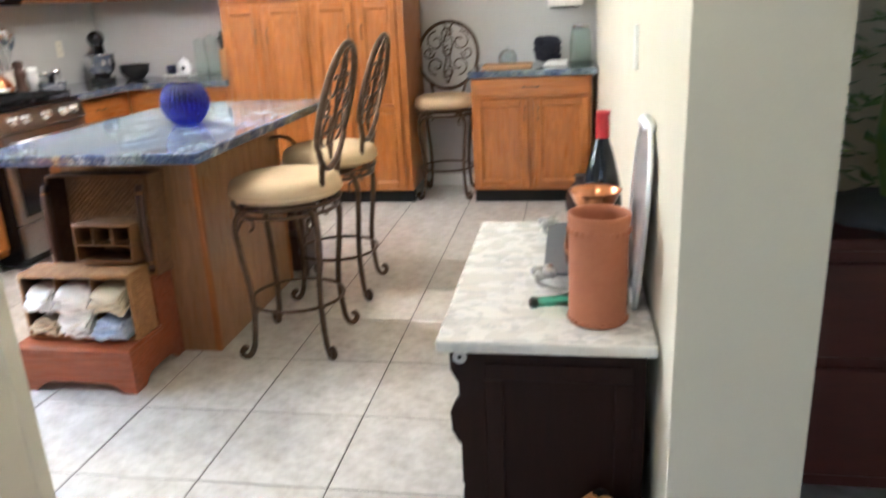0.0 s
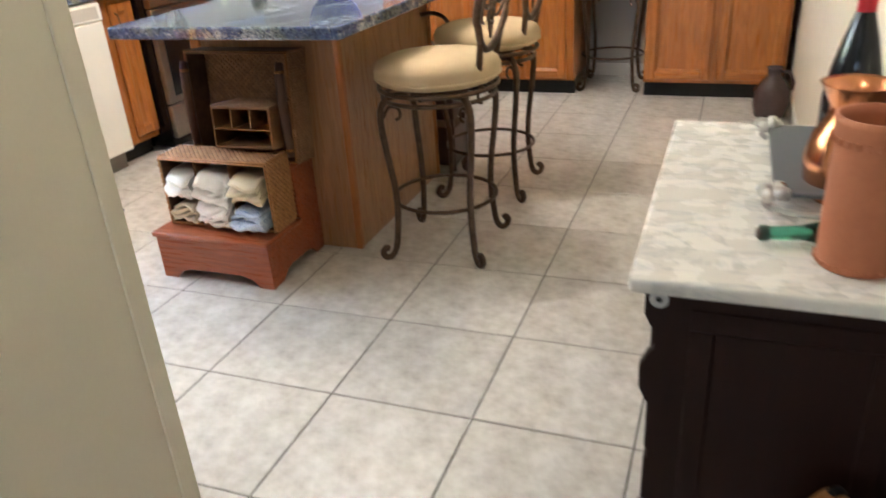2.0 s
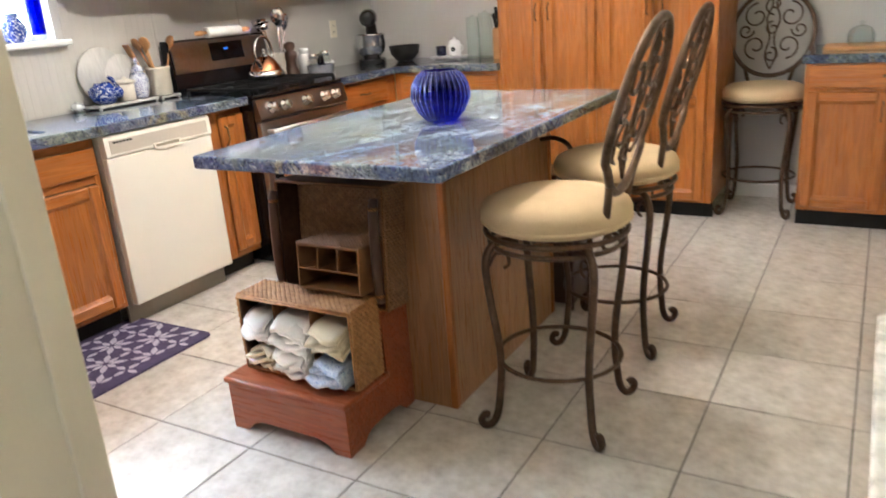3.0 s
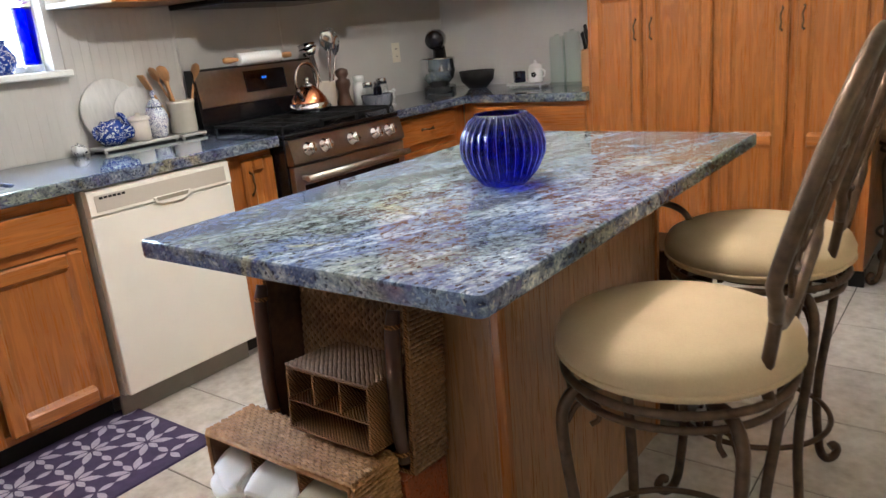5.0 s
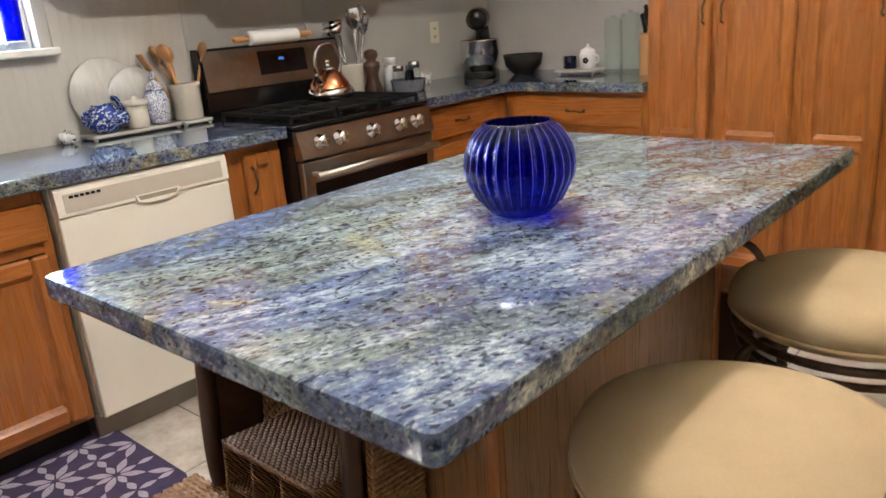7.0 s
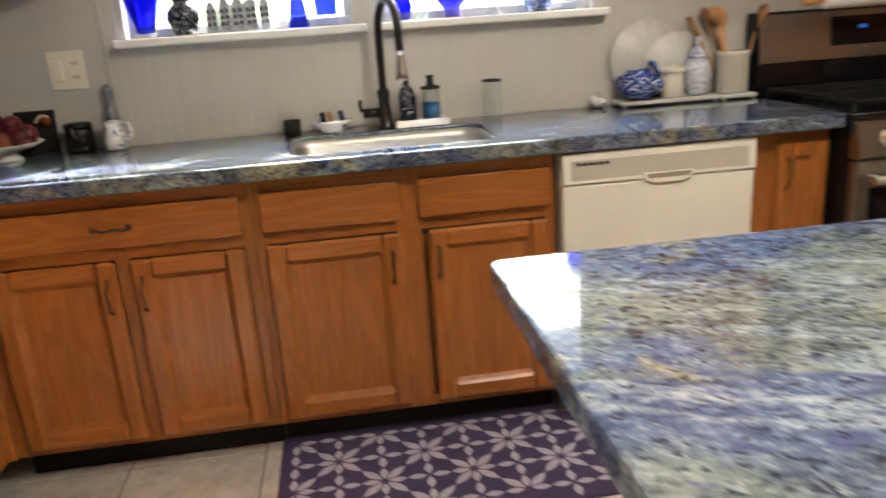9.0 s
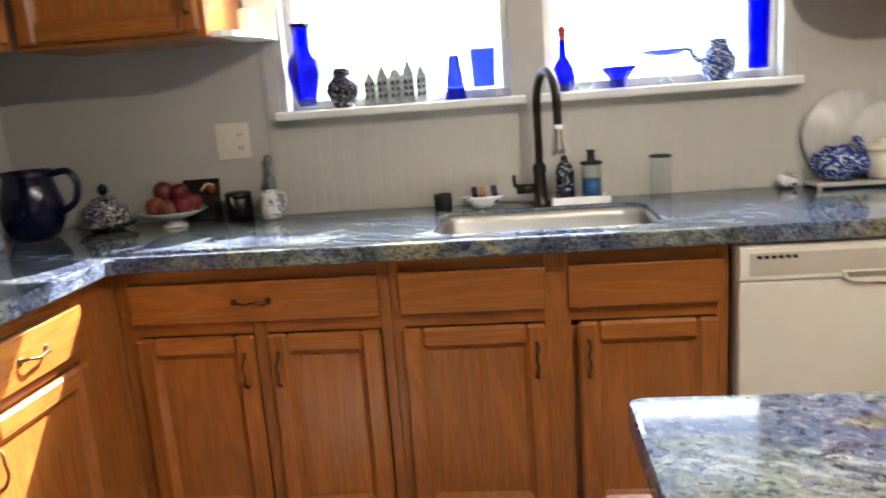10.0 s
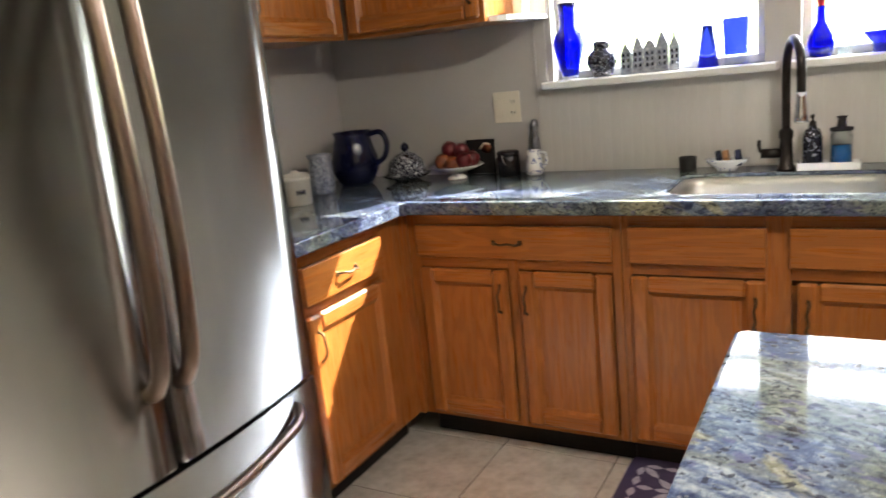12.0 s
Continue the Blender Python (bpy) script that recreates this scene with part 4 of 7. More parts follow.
# ---- range ----
rg = base("gas_range", "stainless and black gas range with five knobs", "range", pose(-2.955, 3.972, 0, 0, 0, 90))
bm = bmesh.new()
box(bm, 0.0, 0.756, 0.0, 0.61, 0.02, 0.905, 0.004)
part("body", bm, ENAMEL, rg, "black enamel sides")
bm = bmesh.new()
box(bm, 0.006, 0.75, -0.035, -0.001, 0.27, 0.785, 0.006, seg=2)
od = part("oven_door", bm, STEEL_H, rg)
bm = bmesh.new()
box(bm, 0.055, 0.70, -0.038, -0.034, 0.31, 0.700, 0.002)
part("oven_window", bm, ENAMEL, od, "dark glass oven window")
bm = bmesh.new()
tube(bm, [(0.03, -0.085, 0.735), (0.726, -0.085, 0.735)], 0.013, 12)
for x in (0.055, 0.70):
    box(bm, x - 0.012, x + 0.012, -0.085, -0.034, 0.725, 0.745, 0.003)
part("handle", bm, SINK_STEEL, od, "tubular steel oven handle")
bm = bmesh.new()
prism(bm, [(-0.035, 0.79), (-0.045, 0.80), (-0.02, 0.90), (0.03, 0.905), (0.03, 0.79)], "x", 0.004, 0.752)
cp = part("control_panel", bm, STEEL_H, rg)
for k in range(5):
    x = (0.10, 0.20, 0.378, 0.54, 0.64)[k]
    bm = bmesh.new()
    lathe(bm, [(0, 0), (0.030, 0), (0.031, 0.008), (0.024, 0.011), (0.0235, 0.036), (0.020, 0.041), (0, 0.042)], 18)
    box(bm, -0.005, 0.005, -0.023, 0.023, 0.04, 0.046, 0.002)
    part("knob", bm, CHROME, cp, "chrome burner knob", pose(x, -0.034, 0.850, 76, 0, 0))
bm = bmesh.new()
box(bm, 0.006, 0.75, -0.035, -0.001, 0.075, 0.26, 0.006, seg=2)
part("storage_drawer", bm, STEEL_H, rg)
bm = bmesh.new()
box(bm, 0.0, 0.756, -0.012, 0.53, 0.9055, 0.925, 0.006, seg=2)
part("cooktop", bm, ENAMEL, rg, "black enamel cooktop")
for gx in (0.02, 0.262, 0.504):
    bm = bmesh.new()
    w = 0.232
    for y in (0.03, 0.255, 0.48):
        box(bm, gx, gx + w, y - 0.006, y + 0.006, 0.944, 0.958, 0.003)
    for x in (0.0, w / 2 - 0.006, w - 0.012):
        box(bm, gx + x, gx + x + 0.012, 0.024, 0.486, 0.946, 0.960, 0.003)
    for x in (0.04, 0.08, 0.15, 0.19):
        box(bm, gx + x - 0.004, gx + x + 0.004, 0.07, 0.21, 0.946, 0.959, 0.002)
        box(bm, gx + x - 0.004, gx + x + 0.004, 0.30, 0.44, 0.946, 0.959, 0.002)
    for x in (0.006, w - 0.006):
        for y in (0.03, 0.48):
            box(bm, gx + x - 0.006, gx + x + 0.006, y - 0.006, y + 0.006, 0.925, 0.946)
    part("grate", bm, IRON, rg, "black cast-iron burner grate")
for x, y in ((0.14, 0.14), (0.14, 0.37), (0.62, 0.14), (0.62, 0.37), (0.378, 0.255)):
    bm = bmesh.new()
    lathe(bm, [(0, 0.925), (0.045, 0.925), (0.045, 0.935), (0.03, 0.938), (0.03, 0.945), (0, 0.946)], 18, at=(x, y, 0))
    part("burner", bm, IRON, rg)
bm = bmesh.new()
prism(bm, [(0.53, 0.905), (0.535, 1.03), (0.555, 1.205), (0.575, 1.215), (0.61, 1.215), (0.61, 0.905)], "x", 0.0, 0.756)
bg = part("backguard", bm, ENAMEL, rg, "black backguard housing")
bm = bmesh.new()
prism(bm, [(0.5305, 1.04), (0.5335, 1.038), (0.553, 1.203), (0.55, 1.205)], "x", 0.012, 0.744)
part("backguard_panel", bm, STEEL_H, bg, "brushed steel panel")
bm = bmesh.new()
prism(bm, [(0.5305, 1.085), (0.534, 1.085), (0.546, 1.185), (0.5425, 1.185)], "x", 0.285, 0.545)
dp = part("display", bm, ENAMEL, bg, "black touch display")
bm = bmesh.new()
for x in (0.392, 0.402, 0.413):
    prism(bm, [(0.5358, 1.141), (0.5363, 1.141), (0.5378, 1.153), (0.5373, 1.153)], "x", x, x + 0.005)
digits = part("digits", bm, DISPLAY, bg, "small blue clock digits")
digits.location.y = -0.0012

# ---- microwave ----
mw = base("microwave", "stainless over-range microwave with black underside", "microwave", pose(-3.20, 3.972, 1.482, 0, 0, 90))
bm = bmesh.new()
box(bm, 0.0, 0.756, 0.0, 0.395, 0.0, 0.42, 0.005)
part("body", bm, ENAMEL, mw)
bm = bmesh.new()
box(bm, 0.004, 0.58, -0.035, -0.001, 0.03, 0.415, 0.006, seg=2)
d = part("door", bm, STEEL_H, mw)
bm = bmesh.new()
box(bm, 0.07, 0.49, -0.038, -0.034, 0.10, 0.35, 0.002)
part("window", bm, ENAMEL, d)
bm = bmesh.new()
tube(bm, smooth_path([(0.545, -0.035, 0.06), (0.545, -0.065, 0.08), (0.545, -0.075, 0.21), (0.545, -0.065, 0.35), (0.545, -0.035, 0.37)], 5), 0.011, 8)
part("handle", bm, STEEL, d)
bm = bmesh.new()
box(bm, 0.585, 0.752, -0.033, -0.001, 0.03, 0.415, 0.005)
part("control_panel", bm, ENAMEL, mw)

# ---- bar stools ----
def stool():
    s = base("bar_stool", "bronze scrolled-iron bar stool with round cream cushion", "bar stool", pose(0, 0, 0), "iron bar stools")
    bm = bmesh.new()
    prof = [(0, 0.655), (0.20, 0.655), (0.217, 0.663), (0.228, 0.685), (0.229, 0.703), (0.219, 0.725), (0.185, 0.741), (0.12, 0.749), (0, 0.751)]
    lathe(bm, prof, 40)
    c = part("seat", bm, SUEDE, s, "plump cream suede cushion")
    bm = bmesh.new()
    tube(bm, [(0.226 * math.cos(a), 0.226 * math.sin(a), 0.678) for a in (k * math.pi / 20 for k in range(40))], 0.005, 6, closed=True)
    part("piping", bm, SUEDE, c)
    bm = bmesh.new()
    for r, z, q in ((0.215, 0.640, 0.009), (0.205, 0.606, 0.008)):
        tube(bm, [(r * math.cos(a), r * math.sin(a), z) for a in (k * math.pi / 20 for k in range(40))], q, 8, closed=True)
    lathe(bm, [(0, 0.622), (0.12, 0.622), (0.12, 0.634), (0, 0.634)], 20)
    part("seat_frame", bm, BRONZE, s)
    for k in range(4):
        a = radians(45 + 90 * k)
        def P(r, z):
            return (r * math.cos(a), r * math.sin(a), z)
        bm = bmesh.new()
        tube(bm, smooth_path([P(0.13, 0.615), P(0.185, 0.622), P(0.222, 0.60), P(0.236, 0.55), P(0.226, 0.44), P(0.206, 0.30), P(0.202, 0.20), P(0.212, 0.10), P(0.222, 0.045), P(0.242, 0.014), P(0.266, 0.014), P(0.277, 0.034), P(0.266, 0.052), P(0.253, 0.047)], 5), 0.0125, 8)
        tube(bm, smooth_path([P(0.225, 0.55), P(0.20, 0.585), P(0.165, 0.575), P(0.16, 0.545), P(0.178, 0.535)], 4), 0.006, 6)
        part("leg", bm, BRONZE, s)
    bm = bmesh.new()
    tube(bm, [(0.196 * math.cos(a), 0.196 * math.sin(a), 0.215) for a in (k * math.pi / 22 for k in range(44))], 0.0075, 8, closed=True)
    part("foot_ring", bm, BRONZE, s)

    def lean(y, z):
        return (0.222 + (z - 0.934) * (0.29 if z > 0.86 else 0.16), y, z)
    bm = bmesh.new()
    tube(bm, [lean(0.225 * math.cos(a), 1.002 + 0.238 * math.sin(a)) for a in (k * math.pi / 24 for k in range(48))], 0.0130, 8, closed=True)
    part("back_frame", bm, BRONZE, s)
    for sg in (-1, 1):
        bm = bmesh.new()
        tube(bm, smooth_path([(0.19, sg * 0.09, 0.64), lean(sg * 0.10, 0.68), lean(sg * 0.115, 0.74), lean(sg * 0.135, 0.812)], 5), 0.0115, 8)
        part("back_post", bm, BRONZE, s)
    bm = bmesh.new()

    def curl(cy, cz, r0, r1, a0, turns, sg=1):
        n = 16
        pts = []
        for k in range(n + 1):
            u = k / n
            a = radians(a0) + sg * u * turns * 2 * math.pi
            r = r0 + (r1 - r0) * u
            pts.append(lean(cy + r * math.cos(a), cz + r * math.sin(a)))
        tube(bm, pts, 0.0058, 6)
    for sg in (-1, 1):
        curl(sg * 0.09, 1.10, 0.075, 0.018, 90 if sg > 0 else 90, 1.15, -sg)
        curl(sg * 0.085, 0.93, 0.070, 0.016, 270, 1.15, sg)
        curl(sg * 0.145, 1.02, 0.045, 0.012, 180 if sg > 0 else 0, 1.2, sg)
        tube(bm, smooth_path([lean(0, 0.80), lean(sg * 0.03, 0.88), lean(sg * 0.012, 0.98), lean(sg * 0.035, 1.08), lean(sg * 0.01, 1.17), lean(sg * 0.04, 1.24)], 5), 0.0058, 6)
    curl(0.0, 1.16, 0.055, 0.014, 270, 1.1, 1)
    curl(0.0, 1.03, 0.04, 0.010, 90, 1.2, -1)
    curl(0.0, 0.88, 0.045, 0.012, 90, 1.1, 1)
    part("scrollwork", bm, BRONZE, s, "curling iron scrolls")
    return s


st = stool()
st.matrix_basis = pose(-0.977, 3.145, 0, 0, 0, 2)
st2 = copy_thing(st, pose(-0.990, 3.785, 0, 0, 0, 2))
st3 = copy_thing(st, pose(-0.735, 5.745, 0, 0, 0, 90))
for o, t in ((st, "bronze scrolled-iron bar stool with cream cushion at the island"), (st2, "bronze scrolled-iron bar stool with cream cushion at the island"), (st3, "bronze scrolled-iron bar stool with cream cushion beside the pantry")):
    tagged(o, t)

# ---- marble-topped chest against the wall ----
bf = base("side_chest", "dark espresso carved chest with grey marble top", "chest", Matrix.Scale(1.024, 4, (0, 0, 1)))
bm = bmesh.new()
edge = [(-0.075, 0.0), (-0.118, 0.0), (-0.122, 0.06), (-0.112, 0.095), (-0.092, 0.12), (-0.088, 0.155), (-0.074, 0.16), (-0.072, 0.39), (-0.086, 0.405), (-0.098, 0.43), (-0.10, 0.475), (-0.088, 0.50), (-0.074, 0.515), (-0.074, 0.545), (-0.086, 0.56), (-0.096, 0.58), (-0.096, 0.632), (0.325, 0.632), (0.325, 0.0), (0.28, 0.0), (0.27, 0.03), (0.02, 0.03), (-0.03, 0.02)]
prism(bm, edge, "y", 1.785, 1.81, 0, 0.002)
part("side_panel", bm, ESPRESSO, bf)
bm = bmesh.new()
prism(bm, edge, "y", 2.615, 2.64, 0, 0.002)
part("side_panel", bm, ESPRESSO, bf)
bm = bmesh.new()
for q in ((-0.02, 0.30, 1.779, 1.785, 0.10, 0.14), (-0.02, 0.30, 1.779, 1.785, 0.56, 0.60), (-0.02, 0.02, 1.779, 1.785, 0.14, 0.56), (0.26, 0.30, 1.779, 1.785, 0.14, 0.56)):
    box(bm, *q, 0.002)
part("panel_moulding", bm, ESPRESSO, bf)
bm = bmesh.new()
box(bm, -0.07, 0.325, 1.81, 2.615, 0.05, 0.632)
part("body", bm, ESPRESSO, bf)
for z0, z1 in ((0.08, 0.24), (0.26, 0.42), (0.44, 0.60)):
    bm = bmesh.new()
    box(bm, -0.086, -0.07, 1.83, 2.595, z0, z1, 0.004)
    part("drawer_front", bm, ESPRESSO, bf)
bm = bmesh.new()
lathe(bm, [(0, 0), (0.0155, 0), (0.016, 0.003), (0.012, 0.005), (0.007, 0.003), (0, 0.003)], 20)
rs_ = part("rosette", bm, GREY_STONE, bf, "round pale rosette", pose(-0.073, 1.785, 0.612, 90, 0, 0))
bm = bmesh.new()
lathe(bm, [(0.0048, 0.0031), (0.0045, 0.005), (0, 0.0055)], 12)
part("rosette_centre", bm, IRON, rs_, "dark centre")
bm = bmesh.new()
prism(bm, rounded(-0.122, 0.344, 1.754, 2.668, 0.008, 2), "z", 0.633, 0.660, 0, 0.006)
part("marble_top", bm, MARBLE, bf, "grey-veined marble slab")

# ---- step chest, baskets and island end ----
stp = base("step_stool", "two-step cherry wood stool at the island's end", "step stool", pose(-1.948, 2.628, 0))
bm = bmesh.new()
front = [(0.0, 0.0), (0.06, 0.0), (0.085, 0.03), (0.13, 0.045), (0.355, 0.045), (0.40, 0.03), (0.425, 0.0), (0.485, 0.0), (0.485, 0.168), (0.0, 0.168)]
prism(bm, front, "y", 0.004, 0.022, 0, 0.002)
part("front_panel", bm, CHERRY, stp)
sidep = [(0.022, 0.0), (0.08, 0.0), (0.11, 0.03), (0.15, 0.04), (0.26, 0.04), (0.30, 0.03), (0.33, 0.0), (0.385, 0.0), (0.385, 0.38), (0.236, 0.38), (0.236, 0.168), (0.022, 0.168)]
for x in (0.002, 0.465):
    bm = bmesh.new()
    prism(bm, sidep, "x", x, x + 0.018, 0, 0.001)
    part("side_panel", bm, CHERRY, stp)
bm = bmesh.new()
box(bm, 0.02, 0.465, 0.236, 0.252, 0.168, 0.38)
part("riser", bm, CHERRY, stp)
for y0, y1, z in ((-0.008, 0.240, 0.169), (0.226, 0.39, 0.381)):
    bm = bmesh.new()
    box(bm, -0.008, 0.493, y0, y1, z, z + 0.02, 0.006, seg=2)
    part("tread", bm, CHERRY, stp)



def woven(bm, at, along, across, length, height, pitch=0.0105, proud=0.0):
    """Twined cords laid row by row on a panel, each row's twist set off from the last."""
    at, along, across = Vector(at), Vector(along), Vector(across)
    out = along.cross(across)
    rows = max(1, round(height / pitch))
    step = height / rows
    beat = pitch * 1.9
    for i in range(rows):
        n_ = max(6, int(length / (beat / 4)))
        pts, phase = [], (i % 2) * 0.5 + 0.07 * math.sin(5.1 * i)
        for k_ in range(n_ + 1):
            u = length * k_ / n_
            w_ = math.sin(2 * math.pi * (u / beat + phase))
            pts.append(at + along * u + across * ((i + 0.5) * step + 0.16 * step * w_) + out * (proud + 0.0016 * w_))
        tube(bm, pts, step * 0.52, 6, flat=1.0)


bk = base("napkin_basket", "woven seagrass basket with open front, full of napkins", "basket", pose(-1.928, 2.712, 0.1905))
W, D, Hh = 0.462, 0.138, 0.262
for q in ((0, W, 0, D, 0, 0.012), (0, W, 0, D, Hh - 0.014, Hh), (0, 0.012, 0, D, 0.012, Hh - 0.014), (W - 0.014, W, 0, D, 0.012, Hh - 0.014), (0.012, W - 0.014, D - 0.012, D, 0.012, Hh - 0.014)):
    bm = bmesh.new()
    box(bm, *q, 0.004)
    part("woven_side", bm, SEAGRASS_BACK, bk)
for at, al, ac, ln, ht in (((0.0, 0.0, Hh), (1, 0, 0), (0, 1, 0), W, D), ((W, 0.0, 0.0), (0, 1, 0), (0, 0, 1), D, Hh), ((0.0, D, 0.0), (0, -1, 0), (0, 0, 1), D, Hh)):
    bm = bmesh.new()
    woven(bm, at, al, ac, ln, ht)
    tagged(part("weave", bm, SEAGRASS, bk, "twined golden seagrass cord"), kind="stuff")
bm = bmesh.new()
for pts in ([(0.006, 0, 0.006), (W - 0.006, 0, 0.006), (W - 0.006, 0, Hh - 0.006), (0.006, 0, Hh - 0.006)],):
    tube(bm, pts, 0.007, 6, closed=True)
part("rim", bm, SEAGRASS, bk)
for x in (0.145, 0.295):
    bm = bmesh.new()
    box(bm, x, x + 0.008, 0.004, D - 0.013, 0.013, Hh - 0.015, 0.002)
    part("divider", bm, WICKER_DARK, bk)
bm = bmesh.new()
for a, b2 in ((0.013, 0.144), (0.304, W - 0.015)):
    box(bm, a, b2, 0.02, D - 0.013, 0.125, 0.131)
part("shelf", bm, WICKER_DARK, bk)
rnd = random.Random(4)


def cloth(x0, x1, z0, layers, mat, label, sag=0.03, out=0.03):
    """A stack of folded napkins, sagging out of its slot."""
    st_ = base("napkin_stack", label, "napkins", pose(-1.928, 2.722, 0.1905), "folded napkins")
    t, n = 0.012, 7
    for k in range(layers):
        bm = bmesh.new()
        z, o = z0 + k * t, out * (0.5 + 0.8 * rnd.random())
        skew, pinch = rnd.uniform(-0.006, 0.006), rnd.uniform(0.0, 0.008)
        grid = {"t": [], "b": []}
        for i in range(n + 1):
            u = i / n
            y = -o + u * (0.108 + o)
            dz = -sag * max(0, 1 - u * 2.2) ** 2
            for nm, zz in (("b", z), ("t", z + t * 0.93)):
                grid[nm].append([bm.verts.new((x0 + pinch + (x1 - x0 - 2 * pinch) * v + skew * (1 - u), y + 0.016 * math.sin(3.4 * v + 1.7 * k) * (1 - u), zz + dz + 0.008 * math.sin(v * 6 + 1.3 * k) * (1 - u))) for v in (0, 0.2, 0.4, 0.6, 0.8, 1)])
        m_ = 5
        for i in range(n):
            for j in range(m_):
                for g in grid.values():
                    bm.faces.new((g[i][j], g[i + 1][j], g[i + 1][j + 1], g[i][j + 1])).smooth = True
            for j in (0, m_):
                bm.faces.new((grid["t"][i][j], grid["t"][i + 1][j], grid["b"][i + 1][j], grid["b"][i][j]))
        for j in range(m_):
            for i in (0, n):
                bm.faces.new((grid["t"][i][j], grid["t"][i][j + 1], grid["b"][i][j + 1], grid["b"][i][j]))
        part("napkin", bm, mat, st_)


cloth(0.018, 0.138, 0.135, 6, LINEN_W, "stack of folded white napkins in the basket", 0.025)
cloth(0.022, 0.136, 0.016, 5, LINEN_C, "stack of crumpled ivory napkins in the basket", 0.0, 0.02)
cloth(0.158, 0.288, 0.08, 11, LINEN_W, "tall stack of folded white napkins in the basket", 0.035, 0.035)
cloth(0.158, 0.286, 0.014, 4, LINEN_W, "stack of folded white napkins in the basket", 0.0, 0.045)
cloth(0.308, 0.436, 0.135, 6, LINEN_C, "stack of folded cream napkins in the basket", 0.02, 0.035)
cloth(0.306, 0.438, 0.014, 6, TOILE, "stack of blue toile napkins in the basket", 0.004, 0.05)

sc = base("wicker_case", "open woven case with leather straps on the step stool", "case", pose(-1.865, 2.862, 0.402, -5, 0, 0))
W, D, Hh = 0.434, 0.115, 0.40
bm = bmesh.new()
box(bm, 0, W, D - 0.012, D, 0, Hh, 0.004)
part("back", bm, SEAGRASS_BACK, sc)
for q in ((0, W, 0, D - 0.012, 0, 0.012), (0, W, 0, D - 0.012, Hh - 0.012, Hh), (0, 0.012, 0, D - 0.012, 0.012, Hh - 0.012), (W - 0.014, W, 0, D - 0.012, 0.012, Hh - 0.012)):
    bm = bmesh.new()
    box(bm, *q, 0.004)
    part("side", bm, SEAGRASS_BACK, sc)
for at, al, ac, ln, ht, pt in (((W, 0.0, 0.0), (0, 1, 0), (0, 0, 1), D, Hh, 0.010), ((0.014, D - 0.012, 0.014), (0, 0, 1), (1, 0, 0), Hh - 0.028, W - 0.03, 0.0105)):
    bm = bmesh.new()
    woven(bm, at, al, ac, ln, ht, pt, -0.001)
    tagged(part("weave", bm, SEAGRASS_DARK, sc, "twined brown cord"), kind="stuff")
bm = bmesh.new()
tube(bm, [(0.006, 0, 0.006), (W - 0.006, 0, 0.006), (W - 0.006, 0, Hh - 0.006), (0.006, 0, Hh - 0.006)], 0.006, 6, closed=True)
part("rim", bm, WICKER_DARK, sc)
for x in (0.0, 0.400):
    bm = bmesh.new()
    tube(bm, smooth_path([(x, -0.004, 0.36), (x + 0.004, -0.016, 0.30), (x + 0.010, -0.016, 0.12), (x + 0.016, -0.008, 0.03)], 5), 0.0135, 8, flat=0.8, taper=lambda u: 1.0 + 0.25 * math.sin(math.pi * u))
    stp_ = part("strap", bm, DARK_WOOD, sc, "dark leather strap")
    for z, dx in ((0.325, 0.003), (0.05, 0.014)):
        bm = bmesh.new()
        lathe(bm, [(0.0155, 0), (0.0175, 0.005), (0.0155, 0.010)], 12, at=(x + dx, -0.013, z))
        part("strap_ring", bm, WICKER_SIDE, stp_, "woven cane ring")
ox, oz, ow, oh = 0.140, 0.065, 0.245, 0.15
yb, yf = 0.10, -0.075
bm = bmesh.new()
box(bm, ox, ox + ow, yf, yb, oz + 0.066, oz + 0.073, 0.002)
og = part("organizer", bm, WICKER_DARK, sc, "woven letter compartments")
for q in ((ox, ox + ow, yf, yb, oz, oz + 0.008), (ox, ox + ow, yf, yb, oz + oh - 0.008, oz + oh)):
    bm = bmesh.new()
    box(bm, *q, 0.002)
    part("shelf", bm, WICKER_DARK, og)
bm = bmesh.new()
woven(bm, (ox, yf, oz + oh), (1, 0, 0), (0, 1, 0), ow, yb - yf, 0.007)
tagged(part("weave", bm, SEAGRASS_DARK, og), kind="stuff")
for x, z in ((ox, 0.008), (ox + ow - 0.008, 0.008), (ox + 0.079, 0.073), (ox + 0.158, 0.073)):
    bm = bmesh.new()
    box(bm, x, x + 0.007, yf + 0.001, yb, oz + z, oz + oh - 0.008, 0.001)
    part("divider", bm, WICKER_DARK, og)

# ---- things on the island ----
bm = bmesh.new()
prof = [(0, 0.0), (0.045, 0.0), (0.06, 0.004), (0.088, 0.03), (0.108, 0.065), (0.113, 0.09), (0.106, 0.122), (0.088, 0.148), (0.074, 0.158), (0.070, 0.165), (0.066, 0.165), (0.070, 0.156), (0.083, 0.145), (0.100, 0.120), (0.107, 0.09), (0.102, 0.066), (0.083, 0.034), (0.055, 0.014), (0, 0.012)]
prof = [(r * 0.90, z * 1.06) for r, z in prof]
lathe(bm, prof, 240, ripple=(30, 0.02, 1))
vz = base("cobalt_vase", "round ribbed cobalt glass vase on the island", "vase", pose(-1.478, 3.362, 0.9185))
part("body", bm, VASE_GLASS, vz)
# thin pale lines along the ribs, with their highlights put into the colour
bm = bmesh.new()
for k in range(30):
    a = 2 * math.pi * (k + 0.5) / 30
    tube(bm, smooth_path([((r * 1.02 + 0.0004) * math.cos(a), (r * 1.02 + 0.0004) * math.sin(a), z) for r, z in prof[3:9]], 3), 0.0006, 5)
